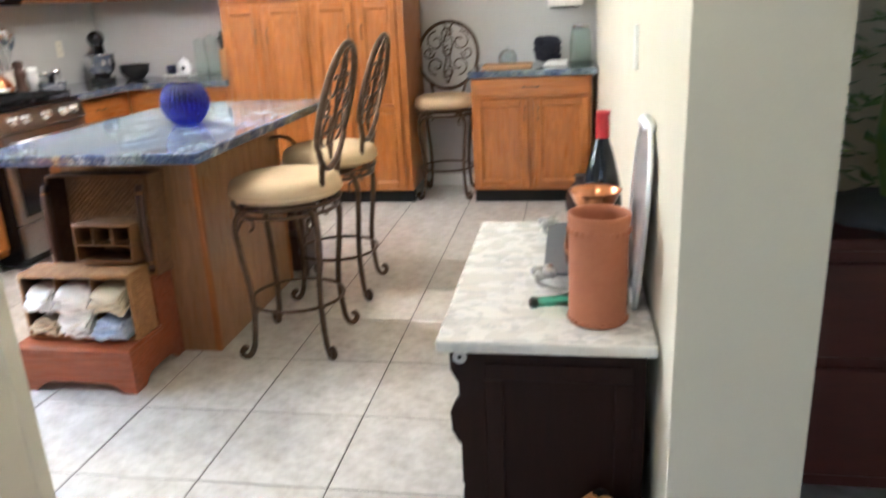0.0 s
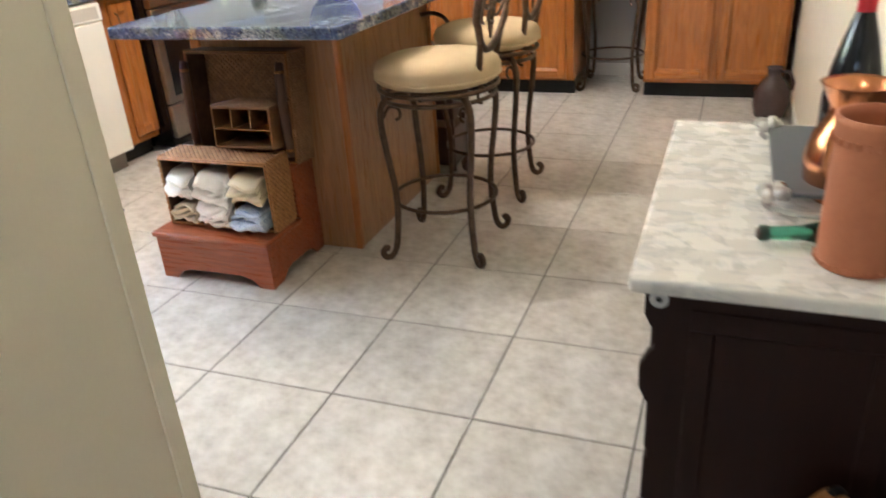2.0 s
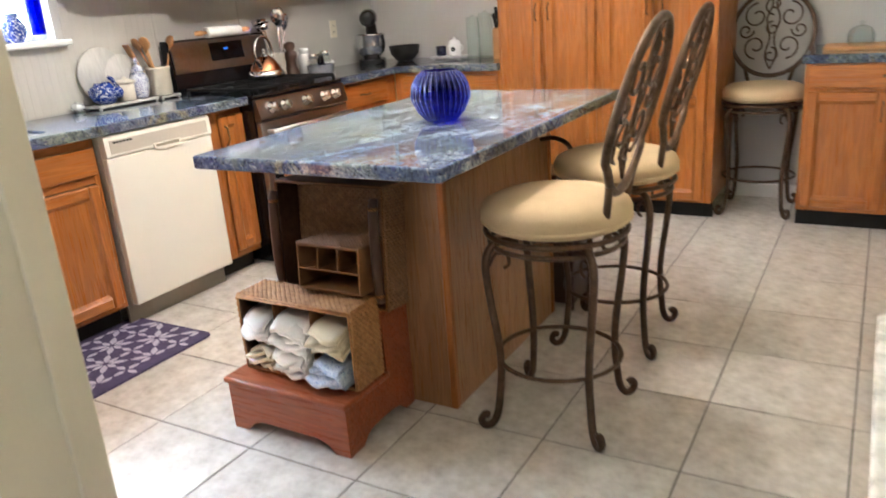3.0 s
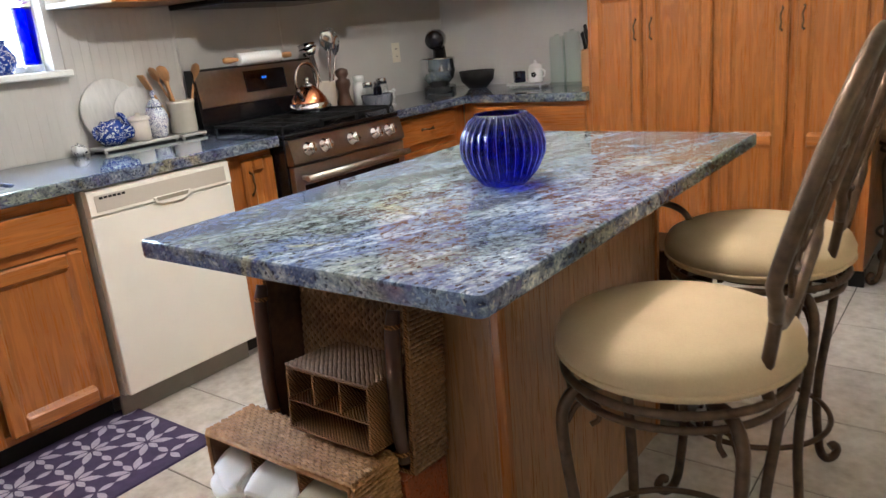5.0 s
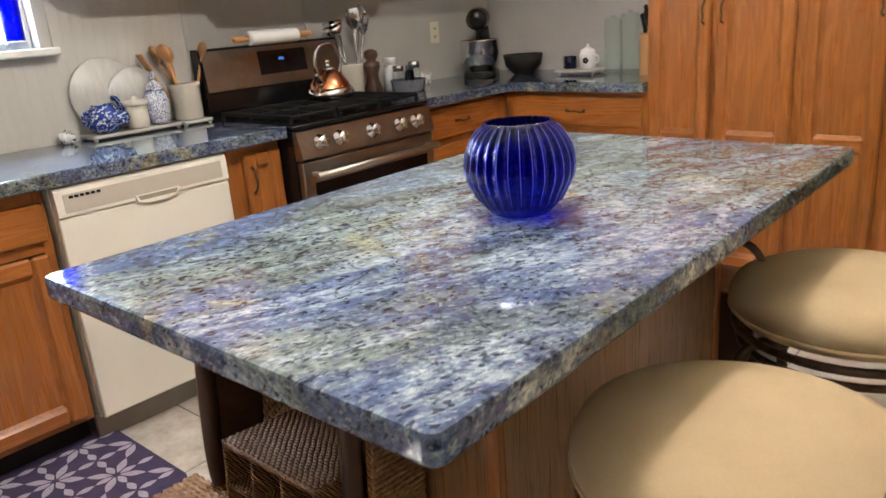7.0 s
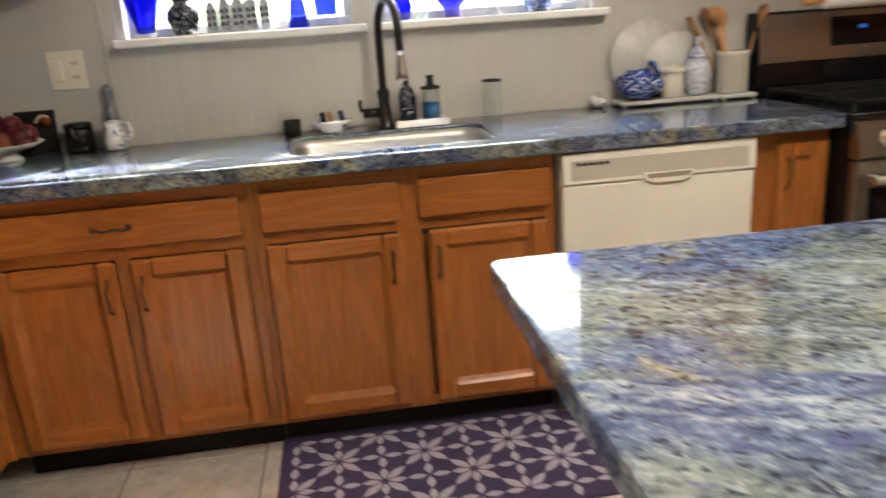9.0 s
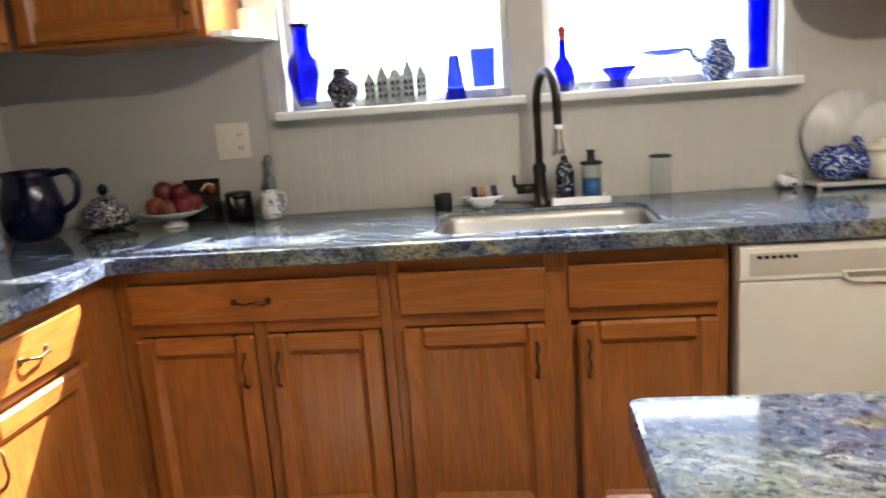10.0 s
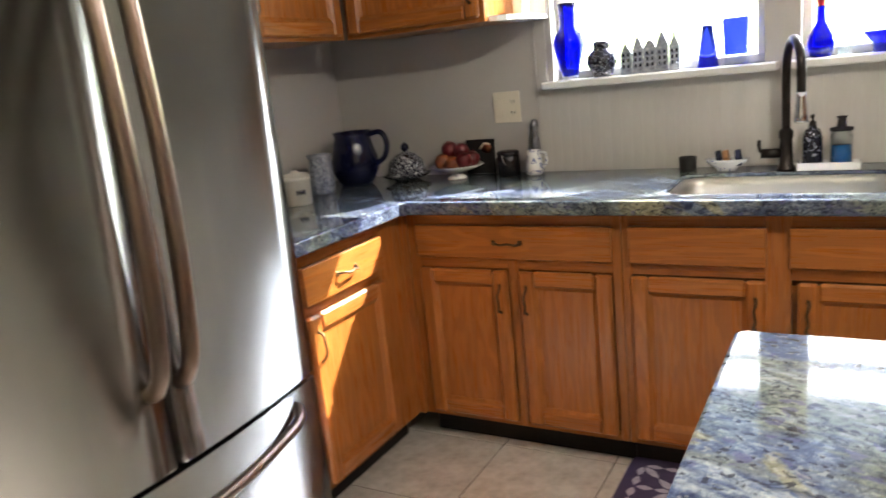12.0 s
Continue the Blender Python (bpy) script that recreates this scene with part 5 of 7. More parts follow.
tagged(part("cut_pattern", bm, RIB_GLINT, vz, "pale lines along the ribs, coloured as their glints"), kind="stuff")

# ---- floor mat ----
mat_ob = base("kitchen_mat", "purple kitchen mat printed with pale petal stars", "mat", pose(-3.12, 2.19, 0.0))
bm = bmesh.new()
prism(bm, rounded(0, 0.525, 0, 0.965, 0.03), "z", 0.0005, 0.009, 0, 0.003)
part("mat_pad", bm, RUG_BASE, mat_ob)
bm = bmesh.new()


def petal(cx, cy, a, r0, r1, w):
    ca, sa = math.cos(a), math.sin(a)
    pts = []
    for u, v in ((0, 0), (0.28, 0.75), (0.5, 1.0), (0.75, 0.7), (1, 0), (0.75, -0.7), (0.5, -1.0), (0.28, -0.75)):
        d, s = r0 + (r1 - r0) * u, w * v
        pts.append((cx + ca * d - sa * s, cy + sa * d + ca * s))
    if all(0.008 < x < 0.517 and 0.008 < y < 0.957 for x, y in pts):
        f = bm.faces.new([bm.verts.new((x, y, 0.0096)) for x, y in pts])
        f.material_index = 0


s = 0.131
for i in range(-1, 6):
    for j in range(-1, 10):
        cx, cy = 0.06 + s * i, 0.045 + s * j
        if (i + j) % 2 == 0:
            for k in range(8):
                petal(cx, cy, k * math.pi / 4, 0.010, 0.0915 if k % 2 else 0.066, 0.0145 if k % 2 else 0.0125)
        else:
            for k in range(4):
                petal(cx, cy, k * math.pi / 2, 0.006, 0.063, 0.0130)
tagged(part("petal_print", bm, RUG_PETAL, mat_ob, "pale lilac petals"), kind="stuff")

# ---- things on the marble-topped chest ----
MZ = 0.6765
bm = bmesh.new()
lathe(bm, [(0, 0), (0.062, 0), (0.0635, 0.004), (0.0645, 0.20), (0.0665, 0.225), (0.068, 0.236), (0.0675, 0.246), (0.061, 0.246), (0.060, 0.23), (0.056, 0.02), (0, 0.018)], 40)
for k in range(26):
    a = 2 * math.pi * k / 26
    box(bm, 0.0635 * math.cos(a) - 0.004, 0.0635 * math.cos(a) + 0.004, 0.0635 * math.sin(a) - 0.004, 0.0635 * math.sin(a) + 0.004, 0.004, 0.012, 0.001)
    box(bm, 0.0655 * math.cos(a) - 0.0035, 0.0655 * math.cos(a) + 0.0035, 0.0655 * math.sin(a) - 0.0035, 0.0655 * math.sin(a) + 0.0035, 0.205, 0.216, 0.001)
solid("terracotta_cooler", bm, TERRACOTTA, "terracotta wine cooler cylinder on the marble top", "pot", pose(0.225, 1.893, MZ))
cp = base("copper_pitcher", "polished copper pitcher with flared rim", "pitcher", pose(0.225, 2.17, MZ))
bm = bmesh.new()
lathe(bm, [(0, 0), (0.05, 0), (0.052, 0.006), (0.072, 0.04), (0.078, 0.085), (0.066, 0.13), (0.045, 0.165), (0.044, 0.185), (0.064, 0.225), (0.067, 0.228), (0.060, 0.222), (0.040, 0.186), (0.041, 0.165), (0.062, 0.128), (0.07, 0.085), (0, 0.02)], 36)
part("body", bm, COPPER, cp)
bm = bmesh.new()
tube(bm, smooth_path([(0.02, 0.05, 0.20), (0.03, 0.09, 0.19), (0.035, 0.105, 0.14), (0.03, 0.095, 0.09), (0.02, 0.07, 0.07)], 5), 0.006, 8)
part("handle", bm, COPPER, cp)
wb = base("wine_bottle", "large dark wine bottle with red foil neck", "bottle", pose(0.252, 2.44, MZ))
bm = bmesh.new()
lathe(bm, [(0, 0), (0.054, 0), (0.058, 0.006), (0.058, 0.13), (0.05, 0.19), (0.033, 0.26), (0.021, 0.30), (0.017, 0.315), (0.017, 0.325), (0, 0.325)], 32)
part("glass", bm, BOTTLE_GLASS, wb)
bm = bmesh.new()
lathe(bm, [(0.0185, 0.300), (0.0185, 0.372), (0.020, 0.374), (0.020, 0.384), (0, 0.385)], 24)
part("foil", bm, RED_FOIL, wb, "red foil capsule")
gb = base("green_bottle", "empty green glass bottle lying on its side", "bottle", pose(0.075, 1.93, MZ + 0.032, 0, 90, 14))
bm = bmesh.new()
lathe(bm, [(0.011, 0.0), (0.0145, 0.002), (0.0145, 0.014), (0.012, 0.016), (0.013, 0.07), (0.020, 0.10), (0.029, 0.13), (0.030, 0.215), (0.026, 0.222), (0, 0.218), (0, 0.213), (0.026, 0.212), (0.026, 0.13), (0.017, 0.10), (0.010, 0.07), (0.0095, 0.0)], 28)
part("glass", bm, GREEN_GLASS, gb, "", pose(0.012, 0, 0))
bm = bmesh.new()
lathe(bm, [(0, -0.004), (0.0085, -0.004), (0.009, 0.015), (0, 0.016)], 14)
part("cork", bm, DARK_WOOD, gb, "brown cork", pose(0.012, 0, 0))
sv = base("slate_tray", "slate tray with ornate pewter corner feet", "tray", pose(0.08, 2.06, MZ))
bm = bmesh.new()
box(bm, 0.02, 0.20, 0.02, 0.46, 0.030, 0.040, 0.002)
part("slate_plate", bm, SLATE, sv)
for x, y in ((0.02, 0.02), (0.20, 0.02), (0.02, 0.46), (0.20, 0.46)):
    bm = bmesh.new()
    for k in range(6):
        a = k * 1.05
        lathe(bm, [(0, 0), (0.012, 0.004), (0.015, 0.014), (0.010, 0.024), (0, 0.028)], 8, at=(x + 0.018 * math.cos(a), y + 0.018 * math.sin(a), 0.024 + 0.006 * (k % 2)))
    tube(bm, smooth_path([(x, y, 0.03), (x - 0.014 if x < 0.1 else x + 0.014, y, 0.018), (x, y, 0.006)], 4), 0.006, 6)
    part("foot", bm, PEWTER, sv, "cast pewter foot")
bm = bmesh.new()
tube(bm, smooth_path([(0.02, -0.01, 0.02), (0.06, -0.035, 0.02), (0.15, -0.035, 0.02), (0.19, -0.01, 0.02)], 5), 0.005, 6)
part("handle", bm, PEWTER, sv)
fr_ = base("silver_frame", "silver mirror tray with scrolled top leaning on the wall", "tray", pose(0.310, 1.95, MZ, 0, 4.0, 0))
bm = bmesh.new()
out = [(0.0, 0.0), (0.44, 0.0), (0.47, 0.12), (0.47, 0.30), (0.42, 0.38), (0.32, 0.43), (0.22, 0.44), (0.12, 0.43), (0.02, 0.38), (-0.03, 0.30), (-0.03, 0.12)]
out = [(u * 0.66, v * 0.93) for u, v in out]
prism(bm, out, "x", 0.0, 0.007, 0, 0.003)
part("plate", bm, SILVER, fr_)
bm = bmesh.new()
tube(bm, smooth_path([(0.0, u, v) for u, v in out + out[:1]], 4)[:-1], 0.0065, 8, closed=True)
for k in range(7):
    lathe(bm, [(0, 0), (0.014, 0.004), (0.016, 0.014), (0.008, 0.026), (0, 0.028)], 8, at=(0.0, 0.085 + 0.02 * k, 0.388))
part("scrolled_rim", bm, SILVER, fr_, "cast silver scroll rim")

# wooden wine box on the floor, against the wall
wx = base("wine_box", "small arched burl wood wine box with iron fittings", "box", pose(0.163, 1.655, 0.0, 0, 0, -38))
BW, BD, BH = 0.104, 0.112, 0.318
bm = bmesh.new()
arch = [(0, 0.0), (BD, 0.0), (BD, BH), *[(BD / 2 + BD / 2 * math.cos(a), BH + 0.034 * math.sin(a)) for a in (math.pi * k / 10 for k in range(1, 10))], (0, BH)]
prism(bm, arch, "x", 0.0, BW, 0, 0.004)
part("body", bm, BURL, wx)
# last panel, set back between the posts, is coloured dark as a shaded recess
for q in ((-0.003, BW + 0.003, -0.008, -0.0005, BH - 0.016, BH), (0.004, BW - 0.004, -0.007, -0.0005, BH - 0.062, BH - 0.022), (0.0, 0.024, -0.010, -0.0005, 0.0, BH - 0.068), (BW - 0.024, BW, -0.010, -0.0005, 0.0, BH - 0.068), (0.028, BW - 0.028, -0.004, -0.0005, 0.006, BH - 0.072)):
    bm = bmesh.new()
    box(bm, *q, 0.003)
    part("panel", bm, BURL if q[0] != 0.028 else DARK_WOOD, wx)
bm = bmesh.new()
c_, z_ = BW / 2, BH - 0.085
prism(bm, [(c_ - 0.030, z_), (c_ - 0.012, z_ + 0.012), (c_, z_ + 0.026), (c_ + 0.012, z_ + 0.012), (c_ + 0.030, z_), (c_ + 0.014, z_ - 0.010), (c_, z_ - 0.020), (c_ - 0.014, z_ - 0.010)], "y", -0.015, -0.0105, 0, 0.001)
lathe(bm, [(0, 0), (0.010, 0.002), (0.008, 0.008), (0, 0.010)], 10, at=(c_, -0.016, z_ - 0.004))
part("latch", bm, IRON, wx, "dark iron latch")
for x in (0.016, BW - 0.016):
    bm = bmesh.new()
    tube(bm, [(x, BD / 2 + (BD / 2 + 0.002) * math.cos(a), BH + 0.036 * math.sin(a)) for a in (math.pi * (0.12 + 0.1 * k) for k in range(4))], 0.007, 6, flat=1.4)
    part("corner_mount", bm, IRON, wx, "dark iron corner mount")

# jug on the floor by the side cabinet
bm = bmesh.new()
lathe(bm, hollow([(0.06, 0.0), (0.085, 0.02), (0.10, 0.09), (0.095, 0.16), (0.06, 0.215), (0.036, 0.24), (0.036, 0.27), (0.045, 0.285)], 0.005), 32)
tube(bm, smooth_path([(0.036, 0, 0.262), (0.075, 0, 0.255), (0.098, 0, 0.20), (0.094, 0, 0.16)], 5), 0.008, 8)
solid("floor_jug", bm, surf("brown_glaze", (0.05, 0.03, 0.028), (0.075, 0.045, 0.04), 10, 0.12, 0.2), "round brown glazed jug on the floor tiles", "jug", pose(0.235, 5.08, 0))

# ---- sink fittings ----
fc = base("kitchen_faucet", "dark bronze gooseneck faucet with chrome spray head", "faucet", pose(-3.49, 2.63, TOP))
bm = bmesh.new()
lathe(bm, [(0, 0), (0.028, 0), (0.028, 0.006), (0.022, 0.012), (0.019, 0.10), (0.022, 0.105), (0.022, 0.125), (0.015, 0.135), (0, 0.136)], 24)
part("base", bm, ORB, fc)
bm = bmesh.new()
tube(bm, smooth_path([(0, 0, 0.12), (0, 0, 0.30), (0.012, 0.004, 0.365), (0.05, 0.018, 0.408), (0.105, 0.035, 0.41), (0.145, 0.05, 0.365), (0.155, 0.053, 0.30), (0.157, 0.054, 0.255)], 7), 0.0135, 12)
part("spout", bm, ORB, fc)
bm = bmesh.new()
lathe(bm, [(0, 0.0), (0.020, 0.0), (0.022, 0.006), (0.019, 0.03), (0.014, 0.075), (0.0145, 0.09), (0, 0.09)], 20)
part("spray_head", bm, CHROME, fc, "polished chrome spray head", pose(0.157, 0.054, 0.168))
bm = bmesh.new()
tube(bm, [(0, -0.015, 0.055), (0, -0.075, 0.055)], 0.016, 12)
tube(bm, smooth_path([(0, -0.078, 0.06), (0.002, -0.082, 0.085), (0.0, -0.08, 0.10)], 4), 0.006, 8)
part("lever", bm, ORB, fc)


def on_top(name, profile, mat, label, cat, x, y, z=TOP, seg=28, ripple=None, group="", sx=1.0, sy=1.0):
    return turned(name, profile, mat, label, cat, pose(x, y, z + 0.0005), seg, ripple, group, sx, sy)


on_top("black_cup", hollow([(0.026, 0), (0.029, 0.004), (0.030, 0.05)]), BLACK, "small black cup beside the sink", "cup", -3.51, 2.315)
on_top("soap_dish", hollow([(0.024, 0), (0.026, 0.008), (0.048, 0.032), (0.054, 0.040)]), painted("dish_glaze", (0.78, 0.78, 0.78), (0.12, 0.16, 0.38), 20, 0.9), "white and blue boat-shaped soap dish", "dish", -3.50, 2.445, sy=1.35, sx=0.8)
for y, mt, t in ((2.425, COBALT_CER, "dark blue scrubbing sponge standing in the dish"), (2.448, WOOD_SPOON, "tan scrubbing sponge standing in the dish"), (2.487, surf("navy_sponge", (0.02, 0.025, 0.06), (0.03, 0.035, 0.08), 30, 0.9), "navy scrubbing sponge standing in the dish")):
    bm = bmesh.new()
    prism(bm, [(-0.02, 0), (0.02, 0), (0.024, 0.03), (0.012, 0.052), (-0.012, 0.052), (-0.024, 0.03)], "y", -0.009, 0.009, 0, 0.003)
    solid("sponge", bm, mt, t, "sponge", pose(-3.50, y, TOP + 0.018, 8, 0, 0))
bm = bmesh.new()
prism(bm, [(-0.03, -0.085), (0.03, -0.085), (0.03, 0.085), (-0.03, 0.085)], "z", 0.0, 0.006, 0, 0.002)
for q in ((-0.036, -0.03, -0.09, 0.09, 0.0, 0.024), (0.03, 0.036, -0.09, 0.09, 0.0, 0.024), (-0.03, 0.03, -0.09, -0.085, 0.0, 0.024), (-0.03, 0.03, 0.085, 0.09, 0.0, 0.024)):
    box(bm, *q, 0.001)
solid("soap_tray", bm, WHITE_CER, "long white ceramic tray behind the sink", "tray", pose(-3.485, 2.755, TOP + 0.0005))
sp = base("soap_pump", "blue and white flowered soap pump bottle", "soap dispenser", pose(-3.485, 2.708, TOP + 0.007))
bm = bmesh.new()
lathe(bm, [(0, 0), (0.028, 0), (0.03, 0.006), (0.03, 0.095), (0.022, 0.12), (0.013, 0.126), (0.013, 0.132), (0, 0.132)], 24)
part("bottle", bm, BLACK_WHITE, sp)
bm = bmesh.new()
lathe(bm, [(0, 0.132), (0.012, 0.132), (0.010, 0.146), (0.004, 0.148), (0.004, 0.165), (0, 0.165)], 14)
box(bm, -0.006, 0.034, -0.006, 0.006, 0.160, 0.170, 0.002)
part("pump", bm, ORB, sp, "dark pump top")
sb = base("soap_bottle", "clear bottle half full of blue dish soap", "soap bottle", pose(-3.485, 2.79, TOP + 0.007))
bm = bmesh.new()
lathe(bm, hollow([(0.031, 0), (0.033, 0.004), (0.033, 0.10), (0.026, 0.115)], 0.003), 24)
part("bottle", bm, CLEAR, sb)
bm = bmesh.new()
lathe(bm, [(0, 0.004), (0.0295, 0.004), (0.0295, 0.068), (0, 0.068)], 24)
part("soap", bm, surf("dish_soap", (0.01, 0.10, 0.30), (0.012, 0.12, 0.34), 5, 0.15), sb, "blue dish soap")
bm = bmesh.new()
lathe(bm, [(0, 0.114), (0.034, 0.114), (0.034, 0.122), (0.014, 0.126), (0.012, 0.15), (0.016, 0.158), (0, 0.16)], 18)
part("stopper", bm, BLACK, sb)
tm = base("glass_tumbler", "clear glass tumbler with cobalt rim", "tumbler", pose(-3.50, 3.005, TOP + 0.0005))
bm = bmesh.new()
lathe(bm, [(0, 0.001), (0.031, 0), (0.033, 0.004), (0.034, 0.13)], 28)
part("glass", bm, CLEAR, tm)
bm = bmesh.new()
tube(bm, [(0.0325 * math.cos(a), 0.0325 * math.sin(a), 0.131) for a in (k * math.pi / 14 for k in range(28))], 0.004, 6, closed=True)
part("rim", bm, COBALT_CER, tm, "cobalt blue rim")
bm = bmesh.new()
lathe(bm, [(0, 0.002), (0.014, 0.0), (0.028, 0.010), (0.031, 0.024), (0.026, 0.04), (0.012, 0.046), (0, 0.044)], 48, ripple=(8, 0.06))
lathe(bm, [(0.004, 0.042), (0.005, 0.052), (0, 0.053)], 8)
solid("ceramic_pumpkin", bm, painted("pumpkin_glaze", (0.72, 0.72, 0.72), (0.03, 0.03, 0.05), 24, 0.75), "tiny white pumpkin with dark ribs", "ornament", pose(-3.555, 3.405, TOP + 0.0005))

# ---- trays and jars between sink and range ----
for y0, y1, x0, x1, lab in ((3.465, 3.828, -3.592, -3.47, "long pale marble tray"), (3.832, 3.964, -3.592, -3.455, "small pale marble tray")):
    bm = bmesh.new()
    box(bm, x0, x1, y0, y1, 0.006, 0.02, 0.003)
    for x in (x0 + 0.012, x1 - 0.012):
        for y in (y0 + 0.012, y1 - 0.012):
            lathe(bm, [(0.008, 0), (0.008, 0.007)], 8, at=(x, y, 0))
    solid("marble_tray", bm, GREY_STONE, lab + " on the granite worktop", "tray", pose(0, 0, TOP + 0.0005), "marble trays")
TR = TOP + 0.0215
bm = bmesh.new()
lathe(bm, [(0, 0), (0.04, 0), (0.056, 0.02), (0.062, 0.05), (0.054, 0.08), (0.040, 0.098), (0.037, 0.105), (0.033, 0.10), (0, 0.09)], 28, sy=1.1)
lathe(bm, [(0, 0.0), (0.022, 0.006), (0.03, 0.03), (0.024, 0.052), (0, 0.062)], 16, at=(0.045, 0.045, 0.02))
for a in (-0.012, 0.012):
    lathe(bm, [(0.008, 0), (0, 0.022)], 8, at=(0.045, 0.045 + a, 0.072))
tube(bm, smooth_path([(0, 0.058, 0.03), (0.0, 0.075, 0.07), (0.0, 0.06, 0.115), (0.0, 0.04, 0.125)], 5), 0.010, 8)
tube(bm, smooth_path([(0, -0.055, 0.085), (0, -0.078, 0.075), (0, -0.078, 0.045), (0, -0.06, 0.03)], 5), 0.007, 8)
solid("blue_teapot", bm, BLUE_DEEP, "blue and white painted animal teapot on the tray", "teapot", pose(-3.53, 3.548, TR))
cj = base("white_canister", "small white lidded canister on the tray", "canister", pose(-3.520, 3.672, TR) @ Matrix.Scale(1.18, 4))
bm = bmesh.new()
lathe(bm, [(0, 0), (0.034, 0), (0.036, 0.004), (0.036, 0.072), (0, 0.073)], 24)
part("body", bm, STONEWARE, cj)
bm = bmesh.new()
lathe(bm, [(0.041, 0.074), (0.042, 0.080), (0.036, 0.088), (0.01, 0.092), (0.008, 0.100), (0, 0.102)], 24)
part("lid", bm, STONEWARE, cj)
gj = base("ginger_jar", "blue and white ginger jar with domed lid", "jar", pose(-3.53, 3.768, TR) @ Matrix.Scale(1.08, 4))
bm = bmesh.new()
lathe(bm, [(0, 0), (0.030, 0), (0.034, 0.01), (0.046, 0.06), (0.047, 0.085), (0.036, 0.115), (0.026, 0.122), (0, 0.123)], 28)
part("body", bm, BLUE_WHITE, gj)
bm = bmesh.new()
lathe(bm, [(0.029, 0.124), (0.030, 0.132), (0.020, 0.150), (0.008, 0.156), (0.006, 0.166), (0.012, 0.174), (0.008, 0.186), (0, 0.19)], 24)
part("lid", bm, BLUE_WHITE, gj)
on_top("utensil_crock", hollow([(0.055, 0), (0.058, 0.005), (0.059, 0.125), (0.063, 0.13), (0.063, 0.143), (0.059, 0.146)], 0.006), STONEWARE, "grey stoneware crock full of wooden spoons", "crock", -3.525, 3.898, TR)
for k, (a, tilt, ln, hd) in enumerate(((262, 24, 0.30, 0.036), (285, 17, 0.29, 0.033), (240, 12, 0.27, 0.031), (80, 17, 0.285, 0.038), (200, 9, 0.27, 0.030), (270, 29, 0.28, 0.02))):
    bm = bmesh.new()
    tube(bm, [(0, 0, 0.0), (0, 0, ln - 0.05)], 0.006, 8)
    if k == 5:
        box(bm, -0.004, 0.004, -0.024, 0.024, ln - 0.055, ln + 0.02, 0.003)
    else:
        lathe(bm, [(0.006, 0), (hd * 0.8, 0.02), (hd, 0.04), (hd * 0.75, 0.065), (0, 0.075)], 14, at=(0, 0, ln - 0.055), sx=0.35)
    solid("wooden_spoon", bm, WOOD_SPOON, "wooden cooking spoon standing in the crock", "spoon", pose(-3.525 + 0.02 * math.sin(k), 3.898 + 0.02 * math.cos(k * 2), TR + 0.01) @ Matrix.Rotation(radians(a), 4, "Z") @ Matrix.Rotation(radians(tilt), 4, "Y"), "spoons in the crock")
for y, r, x in ((3.590, 0.138, -3.578), (3.705, 0.115, -3.57)):
    bm = bmesh.new()
    lathe(bm, [(0, 0), (r - 0.004, 0), (r, 0.004), (r, 0.010), (r - 0.004, 0.014), (0, 0.014)], 48)
    solid("marble_board", bm, STREAK_STONE, "round pale marble board leaning on the wall", "serving board", pose(x, y, TR + r - 0.002, 0, 85, 0), "marble boards")

# ---- range top and corner ----
rp = base("rolling_pin", "white marble rolling pin with wooden handles", "rolling pin", pose(-3.372, 4.26, 1.2445, 90, 0, 0))
bm = bmesh.new()
lathe(bm, [(0, -0.125), (0.026, -0.125), (0.029, -0.12), (0.029, 0.12), (0.026, 0.125), (0, 0.125)], 24)
part("barrel", bm, WHITE_CER, rp)
for sg in (-1, 1):
    bm = bmesh.new()
    lathe(bm, [(0.008, sg * 0.125), (0.010, sg * 0.14), (0.015, sg * 0.17), (0.013, sg * 0.20), (0, sg * 0.207)], 14)
    part("handle", bm, WOOD_SPOON, rp)
kt = base("tea_kettle", "copper tea kettle with arched steel handle on the range", "kettle", pose(-3.30, 4.48, 0.961))
bm = bmesh.new()
lathe(bm, [(0, 0), (0.09, 0), (0.098, 0.006), (0.10, 0.025), (0.085, 0.065), (0.06, 0.10), (0.035, 0.122), (0.03, 0.126), (0, 0.128)], 36)
part("body", bm, COPPER, kt)
bm = bmesh.new()
lathe(bm, [(0.100, 0.001), (0.107, 0.010), (0.107, 0.026), (0.098, 0.044), (0.09, 0.046)], 36)
lathe(bm, [(0.032, 0.126), (0.028, 0.134), (0.010, 0.14), (0.009, 0.152), (0.014, 0.16), (0, 0.168)], 20)
part("lid", bm, CHROME, kt, "steel lid and foot band")
bm = bmesh.new()
tube(bm, smooth_path([(0.0, -0.06, 0.10), (0, -0.075, 0.15), (0, -0.05, 0.215), (0, 0.0, 0.235), (0, 0.05, 0.215), (0, 0.075, 0.15), (0, 0.06, 0.10)], 6), 0.008, 8)
part("handle", bm, CHROME, kt)
bm = bmesh.new()
tube(bm, smooth_path([(0.03, -0.06, 0.06), (0.045, -0.095, 0.085), (0.05, -0.115, 0.115)], 5), 0.014, 10, taper=lambda u: 1.1 - 0.4 * u)
part("spout", bm, CHROME, kt)
on_top("steel_crock", hollow([(0.05, 0), (0.055, 0.005), (0.058, 0.15), (0.06, 0.155)], 0.005), STONEWARE, "stoneware crock holding steel utensils", "crock", -3.50, 4.80)
